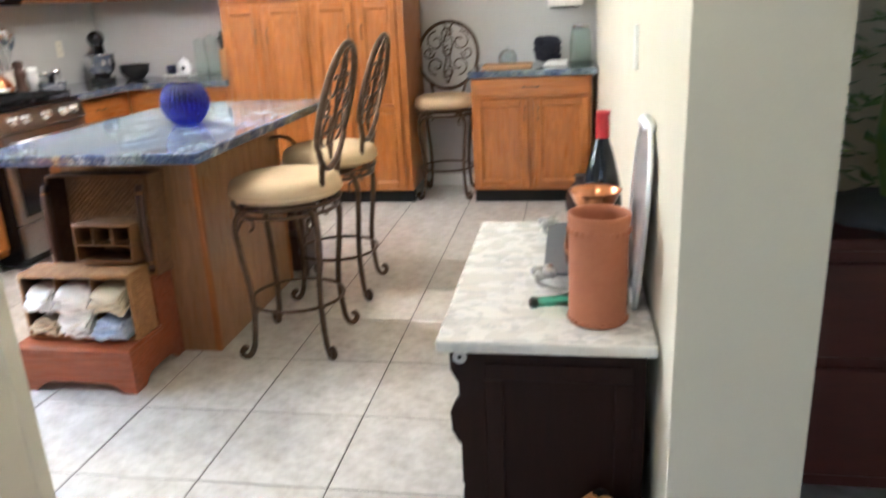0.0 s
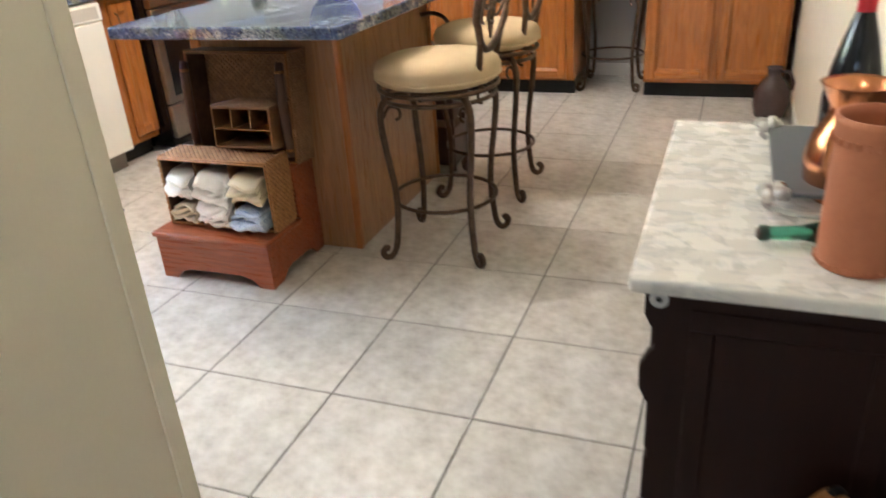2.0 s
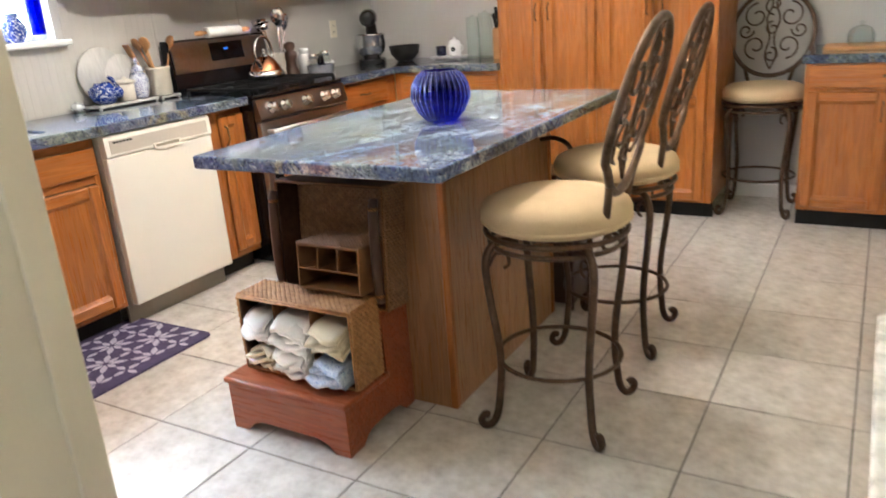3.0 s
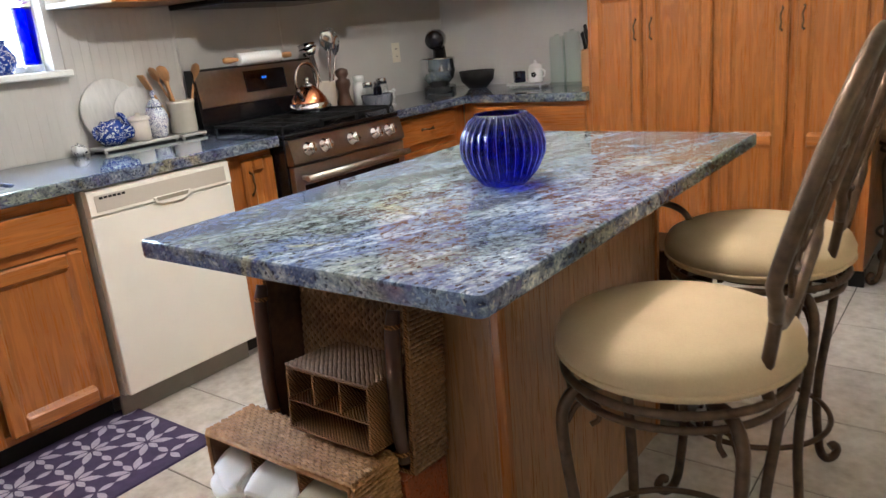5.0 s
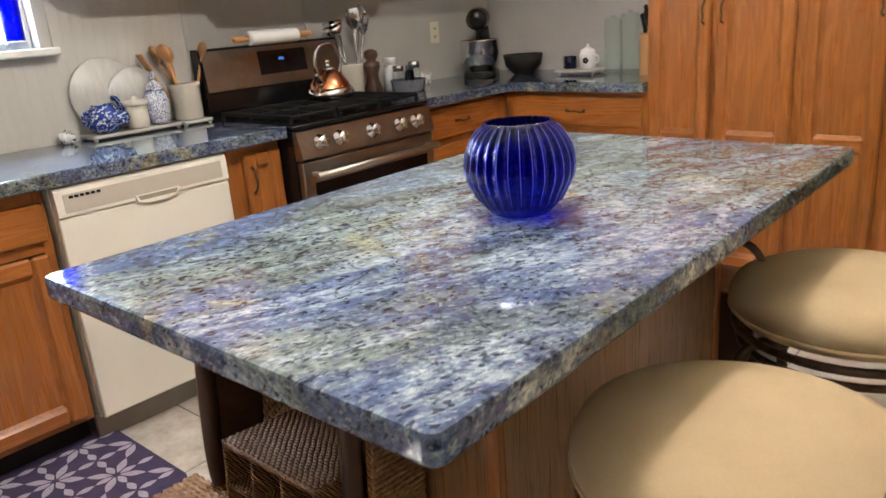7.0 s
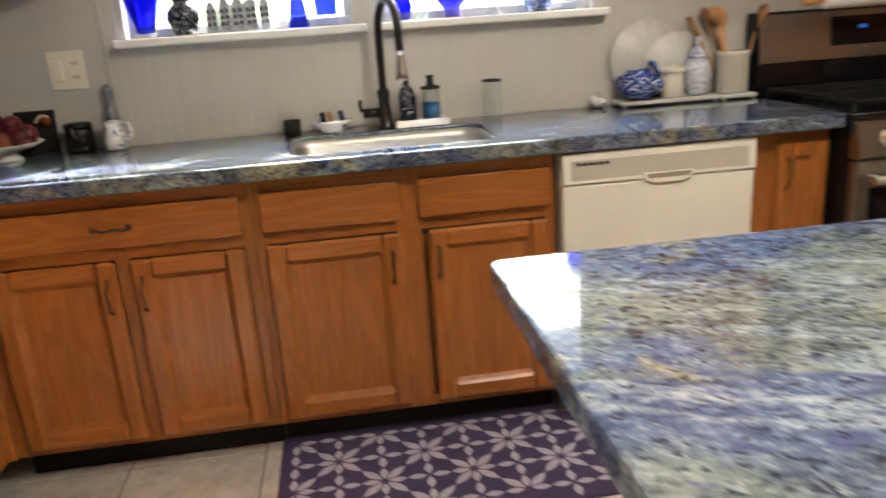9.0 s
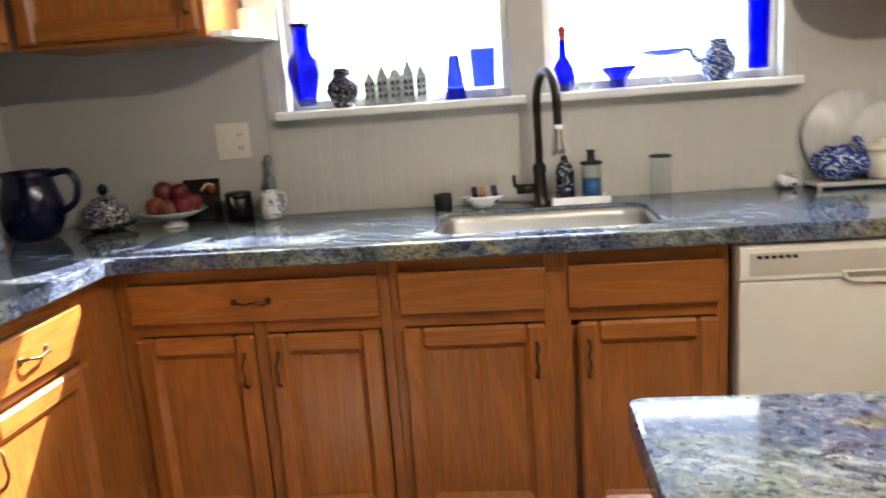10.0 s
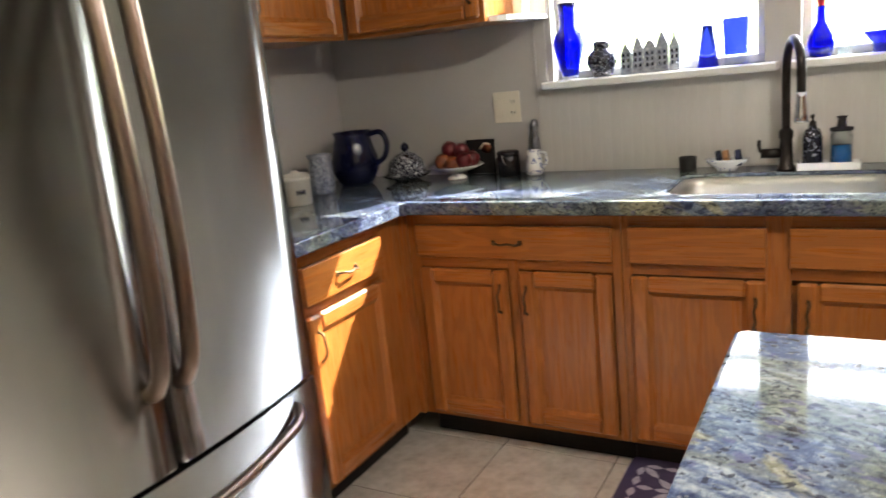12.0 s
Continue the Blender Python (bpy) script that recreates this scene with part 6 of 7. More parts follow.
for k, (a, tilt, ln) in enumerate(((180, 12, 0.30), (250, 16, 0.29), (100, 12, 0.30), (10, 13, 0.28), (320, 15, 0.31))):
    bm = bmesh.new()
    tube(bm, [(0, 0, 0), (0, 0, ln - 0.04)], 0.004, 6)
    if k < 2:
        lathe(bm, [(0, 0), (0.028, 0.012), (0.043, 0.045), (0.039, 0.044), (0.024, 0.016), (0, 0.006)], 18, at=(0, 0.024, ln - 0.05))
    elif k == 2:
        for j in range(6):
            b = j * math.pi / 6
            tube(bm, smooth_path([(0, 0, ln - 0.05), (0.032 * math.cos(b), 0.032 * math.sin(b), ln + 0.01), (0, 0, ln + 0.06), (-0.032 * math.cos(b), -0.032 * math.sin(b), ln + 0.01), (0, 0, ln - 0.05)], 4), 0.0016, 5)
    else:
        lathe(bm, [(0.004, 0), (0.030, 0.03), (0.034, 0.055), (0.024, 0.085), (0, 0.095)], 16, at=(0, 0, ln - 0.05), sx=0.25)
    solid("steel_utensil", bm, CHROME, "steel ladle or whisk standing in the crock", "utensil", pose(-3.50, 4.80 + 0.01 * k, TOP + 0.012) @ Matrix.Rotation(radians(a), 4, "Z") @ Matrix.Rotation(radians(tilt), 4, "Y") @ Matrix.Scale(1.2, 4), "steel utensils")
on_top("pepper_mill", [(0, 0), (0.030, 0), (0.031, 0.02), (0.022, 0.06), (0.020, 0.09), (0.028, 0.125), (0.026, 0.15), (0.015, 0.158), (0.024, 0.18), (0.022, 0.205), (0.008, 0.215), (0, 0.217)], DARK_WOOD, "turned dark wood pepper mill", "pepper mill", -3.49, 4.93, sx=1.55, sy=1.55)
on_top("spice_bowl", hollow([(0.075, 0), (0.082, 0.006), (0.088, 0.055), (0.09, 0.06)], 0.004), painted("lattice_glaze", (0.03, 0.035, 0.06), (0.60, 0.62, 0.66), 90, 0.6), "blue and white lattice bowl holding spice jars", "bowl", -3.31, 5.00)
for k, (x, y, r, h, mt, lab) in enumerate(((-3.47, 5.04, 0.038, 0.165, WHITE_CER, "white ceramic salt shaker"), (-3.335, 4.96, 0.031, 0.125, CLEAR, "glass spice jar with steel lid"), (-3.285, 5.02, 0.034, 0.14, CLEAR, "glass spice jar with steel lid"), (-3.345, 5.05, 0.024, 0.12, COBALT_CER, "cobalt blue spice jar"))):
    sj = base("spice_jar", lab, "jar", pose(x, y, TOP + (0.006 if k else 0.0005)), "spice jars")
    bm = bmesh.new()
    lathe(bm, [(0, 0), (r, 0), (r, h * 0.7), (r * 0.8, h * 0.78), (0, h * 0.78)], 18)
    part("jar", bm, mt, sj)
    bm = bmesh.new()
    lathe(bm, [(0, h * 0.781), (r * 0.88, h * 0.781), (r * 0.88, h * 0.97), (r * 0.7, h), (0, h)], 18)
    part("lid", bm, CHROME if k else WHITE_CER, sj)
for y in (5.27, 5.34):
    bm = bmesh.new()
    lathe(bm, [(0, 0.012), (0.02, 0.014), (0.027, 0.03), (0.02, 0.045), (0, 0.05)], 14, sy=1.3)
    lathe(bm, [(0, 0), (0.013, 0.006), (0.015, 0.016), (0, 0.028)], 10, at=(0.0, 0.034, 0.032))
    for sx in (-0.012, 0.012):
        for sy in (-0.018, 0.018):
            lathe(bm, [(0.006, 0), (0.006, 0.02)], 8, at=(sx, sy, 0))
    solid("ceramic_animal", bm, WHITE_CER, "tiny white ceramic elephant figure", "ornament", pose(-3.50, y, TOP + 0.0005), "ceramic animals")

mx = base("stand_mixer", "dark metallic stand mixer with steel bowl", "mixer", pose(-3.37, 5.68, TOP, 0, 0, 30))
MIX = surf("mixer_enamel", (0.035, 0.033, 0.033), (0.05, 0.047, 0.046), 8, 0.18, 0.25, metal=0.6)
bm = bmesh.new()
prism(bm, rounded(-0.09, 0.09, -0.17, 0.13, 0.07), "z", 0.0005, 0.035, 0, 0.008)
part("base", bm, MIX, mx)
bm = bmesh.new()
tube(bm, smooth_path([(0, 0.085, 0.03), (0, 0.092, 0.12), (0, 0.085, 0.22), (0, 0.07, 0.27)], 5), 0.045, 16, taper=lambda u: 1.1 - 0.25 * u)
part("column", bm, MIX, mx)
bm = bmesh.new()
tube(bm, smooth_path([(0, 0.15, 0.30), (0, 0.12, 0.315), (0, 0.0, 0.32), (0, -0.12, 0.315), (0, -0.165, 0.30)], 6), 0.062, 20, taper=lambda u: (0.25 + 1.5 * u) if u < 0.45 else (0.93 if u < 0.8 else 0.93 - 2.4 * (u - 0.8)))
part("head", bm, MIX, mx)
bm = bmesh.new()
lathe(bm, [(0.063, -0.008), (0.064, 0.0), (0.063, 0.008)], 24)
part("trim_band", bm, CHROME, mx, "chrome trim band", pose(0, -0.06, 0.318, 90, 0, 0))
bm = bmesh.new()
lathe(bm, hollow([(0.055, 0.0), (0.06, 0.015), (0.095, 0.05), (0.108, 0.10), (0.108, 0.165), (0.112, 0.17)], 0.003), 32, at=(0, -0.07, 0.036))
part("bowl", bm, CHROME, mx, "polished steel bowl")
on_top("black_bowl", hollow([(0.05, 0), (0.06, 0.006), (0.10, 0.05), (0.112, 0.11)], 0.006), BLACK, "deep black bowl on the corner worktop", "bowl", -3.17, 5.80, seg=36)
bm = bmesh.new()
box(bm, -0.12, 0.12, -0.07, 0.07, 0.012, 0.026, 0.003)
for x in (-0.1, 0.1):
    for y in (-0.05, 0.05):
        lathe(bm, [(0.008, 0), (0.008, 0.013)], 8, at=(x, y, 0))
solid("marble_tray", bm, GREY_STONE, "small pale marble tray by the canisters", "tray", pose(-2.80, 5.80, TOP + 0.0005), "marble trays")
on_top("blue_cup", hollow([(0.036, 0), (0.04, 0.004), (0.042, 0.065)], 0.004), COBALT_CER, "dark blue square cup on the tray", "cup", -2.865, 5.80, TOP + 0.027, 4)
sj = base("sugar_jar", "white lidded jar with blue flower", "jar", pose(-2.755, 5.80, TOP + 0.027))
bm = bmesh.new()
lathe(bm, [(0, 0), (0.04, 0), (0.045, 0.01), (0.045, 0.075), (0.038, 0.088), (0, 0.089)], 24)
tube(bm, smooth_path([(0.042, 0, 0.07), (0.062, 0, 0.062), (0.06, 0, 0.035), (0.043, 0, 0.028)], 4), 0.005, 6)
part("body", bm, WHITE_CER, sj)
bm = bmesh.new()
lathe(bm, [(0.041, 0.089), (0.04, 0.096), (0.02, 0.108), (0.007, 0.112), (0.010, 0.122), (0, 0.128)], 20)
part("lid", bm, WHITE_CER, sj)
bm = bmesh.new()
for k in range(5):
    lathe(bm, [(0, 0), (0.007, 0.0), (0, 0.002)], 8, at=(0.010 * math.cos(k * 1.256), 0.010 * math.sin(k * 1.256), 0))
part("flower", bm, COBALT_CER, sj, "painted blue flower", pose(0.012, -0.0445, 0.045, 90, 0, 8))
for x, h, r in ((-2.605, 0.28, 0.045), (-2.51, 0.30, 0.05)):
    gc = base("glass_canister", "tall aqua glass canister with lid", "canister", pose(x, 5.80, TOP + 0.0005), "glass canisters")
    bm = bmesh.new()
    lathe(bm, [(0, 0.001), (r, 0), (r + 0.002, 0.004), (r, h * 0.92), (r * 0.85, h * 0.96)], 24)
    part("jar", bm, AQUA, gc)
    bm = bmesh.new()
    lathe(bm, [(0, h * 0.962), (r * 0.95, h * 0.962), (r * 0.95, h * 0.985), (0.012, h * 0.99), (0.012, h + 0.01), (0, h + 0.012)], 20)
    part("lid", bm, AQUA, gc)
kb = base("knife_block", "slanted wooden knife block with black handles", "knife block", pose(-2.37, 5.80, TOP))
bm = bmesh.new()
prism(bm, [(-0.07, 0.0), (0.08, 0.0), (0.08, 0.12), (0.03, 0.24), (-0.07, 0.19)], "x", -0.055, 0.055, 0, 0.004)
part("block", bm, WOOD_SPOON, kb)
for i, x in enumerate((-0.035, -0.012, 0.012, 0.035)):
    for j in range(2):
        bm = bmesh.new()
        box(bm, -0.006, 0.006, -0.012, 0.012, 0.0, 0.10 + 0.02 * ((i + j) % 2), 0.003)
        part("knife_handle", bm, BLACK, kb, "", pose(x, -0.045 + 0.045 * j, 0.20 + 0.02 * j, 25, 0, 0))

# wall plates
def plate(y, z, w, h, label, sockets):
    p = base("wall_plate", label, "outlet", pose(-3.5995, y, z))
    bm = bmesh.new()
    box(bm, 0, 0.006, -w / 2, w / 2, -h / 2, h / 2, 0.002, seg=2)
    part("plate", bm, IVORY, p)
    for yy, zz in sockets:
        bm = bmesh.new()
        for q in ((-0.008, -0.005), (0.005, 0.008)):
            box(bm, 0.0062, 0.0068, yy + q[0], yy + q[1], zz - 0.006, zz + 0.006)
        lathe(bm, [(0, 0), (0.003, 0), (0, 0.0008)], 8, at=(0.0064, yy, zz - 0.012))
        part("socket", bm, BLACK, p)
    return p


p = plate(1.605, 1.187, 0.115, 0.122, "ivory double wall plate with switch and outlet", [(0.026, 0.022), (0.026, -0.022)])
bm = bmesh.new()
box(bm, 0.0055, 0.010, -0.045, -0.012, -0.034, 0.034, 0.002)
part("switch", bm, IVORY, p)
plate(5.548, 1.184, 0.072, 0.118, "ivory outlet plate beside the mixer", [(0.0, 0.022), (0.0, -0.022)])

# ---- things by the refrigerator corner ----
for x, y, s in ((-2.955, 1.015, 1.0), (-2.845, 0.985, 0.92)):
    cr = base("stone_crock", "cream stoneware crock with blue stamp", "crock", pose(x, y, TOP + 0.0005), "stoneware crocks")
    bm = bmesh.new()
    lathe(bm, [(0, 0), (0.048 * s, 0), (0.052 * s, 0.004), (0.053 * s, 0.085 * s), (0.057 * s, 0.09 * s), (0.057 * s, 0.103 * s), (0.045 * s, 0.106 * s), (0, 0.106 * s)], 28)
    part("body", bm, STONEWARE, cr)
    bm = bmesh.new()
    lathe(bm, [(0.05 * s, 0.107 * s), (0.048 * s, 0.114 * s), (0.016, 0.118 * s), (0.012, 0.126 * s), (0, 0.127 * s)], 24)
    part("lid", bm, STONEWARE, cr)
    bm = bmesh.new()
    for k in range(5):
        box(bm, -0.016 + 0.007 * k, -0.011 + 0.007 * k, -0.0006, 0.0006, -0.010 + 0.004 * (k % 2), 0.010 - 0.003 * (k % 3))
    part("stamp", bm, COBALT_CER, cr, "blue stamped mark", pose(0.030 * s, 0.0445 * s, 0.05 * s, 0, 0, -34))
on_top("ruffled_pitcher", hollow([(0.040, 0), (0.044, 0.006), (0.046, 0.05), (0.044, 0.11), (0.040, 0.135), (0.052, 0.155)], 0.004), painted("etched_glass", (0.42, 0.44, 0.50), (0.06, 0.07, 0.12), 44, 0.45, 0.08), "ruffled cut-glass vase with dark pattern", "vase", -3.19, 0.955, ripple=(9, 0.05), seg=54)
bp = base("cobalt_pitcher", "large cobalt glazed pitcher", "pitcher", pose(-3.385, 0.985, TOP + 0.0005))
bm = bmesh.new()
lathe(bm, [(0, 0), (0.06, 0), (0.07, 0.01), (0.098, 0.06), (0.098, 0.11), (0.082, 0.165), (0.074, 0.20), (0.08, 0.222), (0.075, 0.22), (0.068, 0.20), (0, 0.19)], 36)
part("body", bm, COBALT_CER, bp)
bm = bmesh.new()
tube(bm, smooth_path([(-0.02, 0.065, 0.205), (-0.035, 0.12, 0.21), (-0.04, 0.142, 0.165), (-0.035, 0.13, 0.11), (-0.025, 0.09, 0.08)], 6), 0.0115, 10)
part("handle", bm, COBALT_CER, bp)
cd = base("cheese_dome", "blue and white painted cheese dome on its plate", "cheese dome", pose(-3.46, 1.19, TOP + 0.0005))
bm = bmesh.new()
lathe(bm, [(0, 0), (0.05, 0), (0.06, 0.008), (0.10, 0.022), (0.102, 0.027), (0.06, 0.016), (0, 0.014)], 8)
part("plate", bm, BLACK_WHITE, cd, "octagonal blue-edged plate")
bm = bmesh.new()
lathe(bm, [(0.078, 0.018), (0.079, 0.045), (0.068, 0.082), (0.038, 0.110), (0.012, 0.12), (0, 0.121)], 32)
part("dome", bm, painted("dome_glaze", (0.012, 0.012, 0.022), (0.66, 0.66, 0.68), 36, 0.76), cd)
bm = bmesh.new()
lathe(bm, [(0.008, 0.12), (0.018, 0.132), (0.016, 0.146), (0.006, 0.156), (0, 0.16)], 16)
part("knob", bm, COBALT_CER, cd)
fb = base("fruit_bowl", "footed white fluted plate for fruit", "fruit bowl", pose(-3.47, 1.42, TOP + 0.0005))
bm = bmesh.new()
lathe(bm, [(0, 0), (0.04, 0), (0.038, 0.008), (0.022, 0.018), (0.024, 0.026), (0.07, 0.036), (0.105, 0.052), (0.107, 0.056), (0.07, 0.042), (0, 0.036)], 60, ripple=(20, 0.018))
part("plate", bm, WHITE_CER, fb)
for k, (dx, dy, dz, r, mt) in enumerate(((0.03, -0.05, 0.045, 0.033, FRUIT_P), (0.045, 0.005, 0.042, 0.030, FRUIT_P), (0.03, 0.055, 0.046, 0.034, FRUIT_R), (-0.02, -0.055, 0.046, 0.034, FRUIT_R), (-0.03, 0.0, 0.044, 0.033, FRUIT_R), (-0.02, 0.055, 0.046, 0.033, FRUIT_R), (0.0, -0.02, 0.088, 0.034, FRUIT_R), (0.0, 0.035, 0.086, 0.030, FRUIT_R))):
    bm = bmesh.new()
    lathe(bm, [(0, 0.12 * r), (0.35 * r, 0.0), (0.8 * r, 0.25 * r), (r, 0.9 * r), (0.85 * r, 1.5 * r), (0.4 * r, 1.85 * r), (0, 1.7 * r)], 18)
    tube(bm, [(0, 0, 1.7 * r), (0.003, 0.001, 2.05 * r)], 0.0018, 5)
    solid("fruit", bm, mt, "red apple piled in the bowl" if mt is FRUIT_R else "yellow-red peach piled in the bowl", "fruit", pose(-3.47 + dx, 1.42 + dy, TOP + dz, 10 * (k % 3 - 1), 12 * (k % 2), 40 * k), "fruit in the bowl")
pc = base("art_card", "small dark card with painted fruit leaning on the wall", "picture", pose(-3.585, 1.475, TOP + 0.001, 0, -4, 0))
bm = bmesh.new()
box(bm, 0, 0.008, -0.065, 0.065, 0, 0.14, 0.002)
part("board", bm, BLACK, pc)
bm = bmesh.new()
lathe(bm, [(0, 0), (0.022, 0), (0, 0.001)], 14, at=(0, 0, 0))
part("painted_fruit", bm, FRUIT_P, pc, "", pose(0.0085, 0.03, 0.105, 0, 90, 0))
bm = bmesh.new()
tube(bm, smooth_path([(0.0085, 0.0, 0.10), (0.0085, 0.02, 0.122), (0.0085, 0.045, 0.118)], 4), 0.004, 6)
part("painted_stem", bm, LINEN_C, pc)
bj = base("black_jar", "black glazed jar with wire clasp", "jar", pose(-3.525, 1.625, TOP + 0.0005))
bm = bmesh.new()
lathe(bm, [(0, 0), (0.042, 0), (0.045, 0.005), (0.045, 0.075), (0.041, 0.08), (0, 0.081)], 28)
part("body", bm, ENAMEL, bj)
bm = bmesh.new()
lathe(bm, [(0.044, 0.081), (0.045, 0.092), (0.036, 0.098), (0, 0.1)], 28)
part("lid", bm, ENAMEL, bj)
bm = bmesh.new()
tube(bm, smooth_path([(0.046, -0.006, 0.085), (0.05, 0.0, 0.06), (0.047, 0.008, 0.045)], 4), 0.002, 6)
part("clasp", bm, CHROME, bj)
mg = base("delft_mug", "white mug painted with a blue scene", "mug", pose(-3.525, 1.735, TOP + 0.0005))
bm = bmesh.new()
lathe(bm, hollow([(0.028, 0), (0.036, 0.006), (0.034, 0.04), (0.027, 0.07), (0.028, 0.095)], 0.003), 28)
tube(bm, smooth_path([(0.012, 0.026, 0.085), (0.014, 0.052, 0.085), (0.014, 0.055, 0.05), (0.012, 0.034, 0.022)], 5), 0.005, 8)
part("body", bm, painted("mug_glaze", (0.76, 0.76, 0.76), (0.10, 0.14, 0.36), 22, 0.8), mg)
on_top("cut_decanter", [(0, 0), (0.016, 0), (0.018, 0.10), (0.016, 0.135), (0.010, 0.15), (0.010, 0.165), (0.015, 0.18), (0.012, 0.205), (0, 0.212)], surf("etched_pewter", (0.30, 0.31, 0.33), (0.10, 0.10, 0.12), 60, 0.25, 0.4, metal=0.7), "slim etched bottle behind the mug", "bottle", -3.575, 1.725, ripple=(8, 0.08), seg=32)

# ---- window sill collection ----
SX, SZ = -3.602, 1.2725


def sill(name, profile, mat, label, y, seg=24, ripple=None, cat="vase", group="", x=SX):
    return turned(name, profile, mat, label, cat, pose(x, y, SZ), seg, ripple, group)


cu = base("cobalt_urn", "tall shouldered cobalt glass vase on a clear foot", "vase", pose(SX, 1.875, SZ))
bm = bmesh.new()
lathe(bm, [(0, 0), (0.033, 0), (0.033, 0.012), (0, 0.012)], 20)
part("foot", bm, CLEAR, cu)
bm = bmesh.new()
lathe(bm, hollow([(0.029, 0.0125), (0.032, 0.018), (0.044, 0.07), (0.056, 0.115), (0.058, 0.138), (0.050, 0.165), (0.032, 0.187), (0.029, 0.20), (0.030, 0.25), (0.036, 0.278)], 0.003), 28)
part("glass", bm, COBALT, cu)
sill("indigo_jar", [(0, 0), (0.032, 0), (0.036, 0.006), (0.056, 0.05), (0.054, 0.075), (0.034, 0.098), (0.028, 0.104), (0.033, 0.108), (0.03, 0.124), (0.012, 0.13), (0, 0.13)], BLACK_WHITE, "indigo ginger jar with white blossoms on the sill", 2.0, cat="jar")
for k, (y, h, w, st_) in enumerate(((2.092, 0.105, 0.040, 0), (2.135, 0.125, 0.039, 0), (2.178, 0.112, 0.042, 2), (2.221, 0.135, 0.041, 0), (2.264, 0.13, 0.036, 1))):
    hs = base("delft_house", "small delft canal house figure on the sill", "figurine", pose(SX, y, SZ + 0.0005), "row of canal houses")
    bm = bmesh.new()
    e = h * 0.68
    roofs = ([(-w / 2, 0), (w / 2, 0), (w / 2, e), (0.004, h), (-0.004, h), (-w / 2, e)],
             [(-w / 2, 0), (w / 2, 0), (w / 2, e), (w * 0.3, e + 0.004), (w * 0.3, e + 0.018), (w * 0.12, e + 0.02), (w * 0.12, h), (-w * 0.12, h), (-w * 0.12, e + 0.02), (-w * 0.3, e + 0.018), (-w * 0.3, e + 0.004), (-w / 2, e)],
             [(-w / 2, 0), (w / 2, 0), (w / 2, e + 0.01), (w * 0.28, h - 0.006), (0, h), (-w * 0.28, h - 0.006), (-w / 2, e + 0.01)])
    prism(bm, roofs[st_], "x", -0.014, 0.014, 0, 0.001)
    part("facade", bm, HOUSE_BLUE, hs)
    for r in range(3):
        for cidx in (-1, 1):
            bm = bmesh.new()
            box(bm, 0.0142, 0.0152, cidx * w * 0.22 - 0.004, cidx * w * 0.22 + 0.004, 0.022 + 0.02 * r, 0.034 + 0.02 * r)
            part("window", bm, COBALT_CER, hs)
bm = bmesh.new()
lathe(bm, [(0, 0), (0.037, 0), (0.037, 0.004), (0.018, 0.137), (0.016, 0.14), (0, 0.14)], 20)
solid("cobalt_cone", bm, COBALT, "cone-shaped cobalt glass on the sill", "glass", pose(SX, 2.373, SZ))
ct = base("cobalt_beaker", "square cobalt tumbler on a clear glass foot", "tumbler", pose(SX, 2.468, SZ))
bm = bmesh.new()
box(bm, -0.03, 0.03, -0.036, 0.036, 0.0005, 0.034, 0.004)
part("foot", bm, CLEAR, ct)
bm = bmesh.new()
prism(bm, [(-0.036, 0.0345), (0.036, 0.0345), (0.041, 0.155), (-0.041, 0.155)], "x", -0.034, 0.034, 0, 0.003)
part("cup", bm, COBALT, ct)
vb = base("cobalt_bottle", "cobalt glass bottle with red stopper", "bottle", pose(SX, 2.722, SZ))
bm = bmesh.new()
lathe(bm, hollow([(0.026, 0), (0.034, 0.006), (0.042, 0.04), (0.036, 0.07), (0.014, 0.11), (0.012, 0.155), (0.016, 0.16)], 0.003), 24)
part("glass", bm, COBALT, vb)
bm = bmesh.new()
lathe(bm, [(0.010, 0.16), (0.012, 0.172), (0.016, 0.19), (0.008, 0.205), (0, 0.208)], 14)
part("stopper", bm, RED_FOIL, vb)
sill("bud_vase", hollow([(0.020, 0), (0.022, 0.03), (0.012, 0.035), (0.009, 0.08), (0.014, 0.12)], 0.002), CLEAR, "clear glass bud vase on the sill", 2.792)
sill("cobalt_compote", hollow([(0.030, 0), (0.030, 0.03), (0.034, 0.033), (0.058, 0.062), (0.056, 0.066)], 0.003), COBALT, "low cobalt glass compote on the sill", 2.898, cat="bowl")
sill("glass_cake_stand", hollow([(0.03, 0), (0.03, 0.006), (0.010, 0.02), (0.010, 0.065), (0.03, 0.072), (0.08, 0.082)], 0.003), CLEAR, "clear footed glass dish on the sill", 3.045, cat="dish")
turned("cobalt_dish", hollow([(0.04, 0), (0.072, 0.012), (0.076, 0.018)], 0.003), COBALT, "shallow cobalt dish on the glass stand", "dish", pose(SX, 3.045, SZ + 0.088))
bm = bmesh.new()
lathe(bm, hollow([(0.034, 0), (0.038, 0.005), (0.056, 0.04), (0.056, 0.065), (0.036, 0.10), (0.028, 0.11), (0.034, 0.128)], 0.004), 28)
tube(bm, smooth_path([(0, -0.05, 0.06), (0, -0.075, 0.08), (0, -0.085, 0.105)], 4), 0.008, 8)
solid("blue_jug", bm, BLUE_DEEP, "round blue and white jug on the sill", "jug", pose(SX, 3.205, SZ))
fv = base("cobalt_flower_vase", "tall cobalt vase with purple flowers", "vase", pose(SX, 3.325, SZ))
bm = bmesh.new()
lathe(bm, [(0, 0), (0.034, 0), (0.034, 0.028), (0, 0.028)], 20)
part("foot", bm, CLEAR, fv)
bm = bmesh.new()
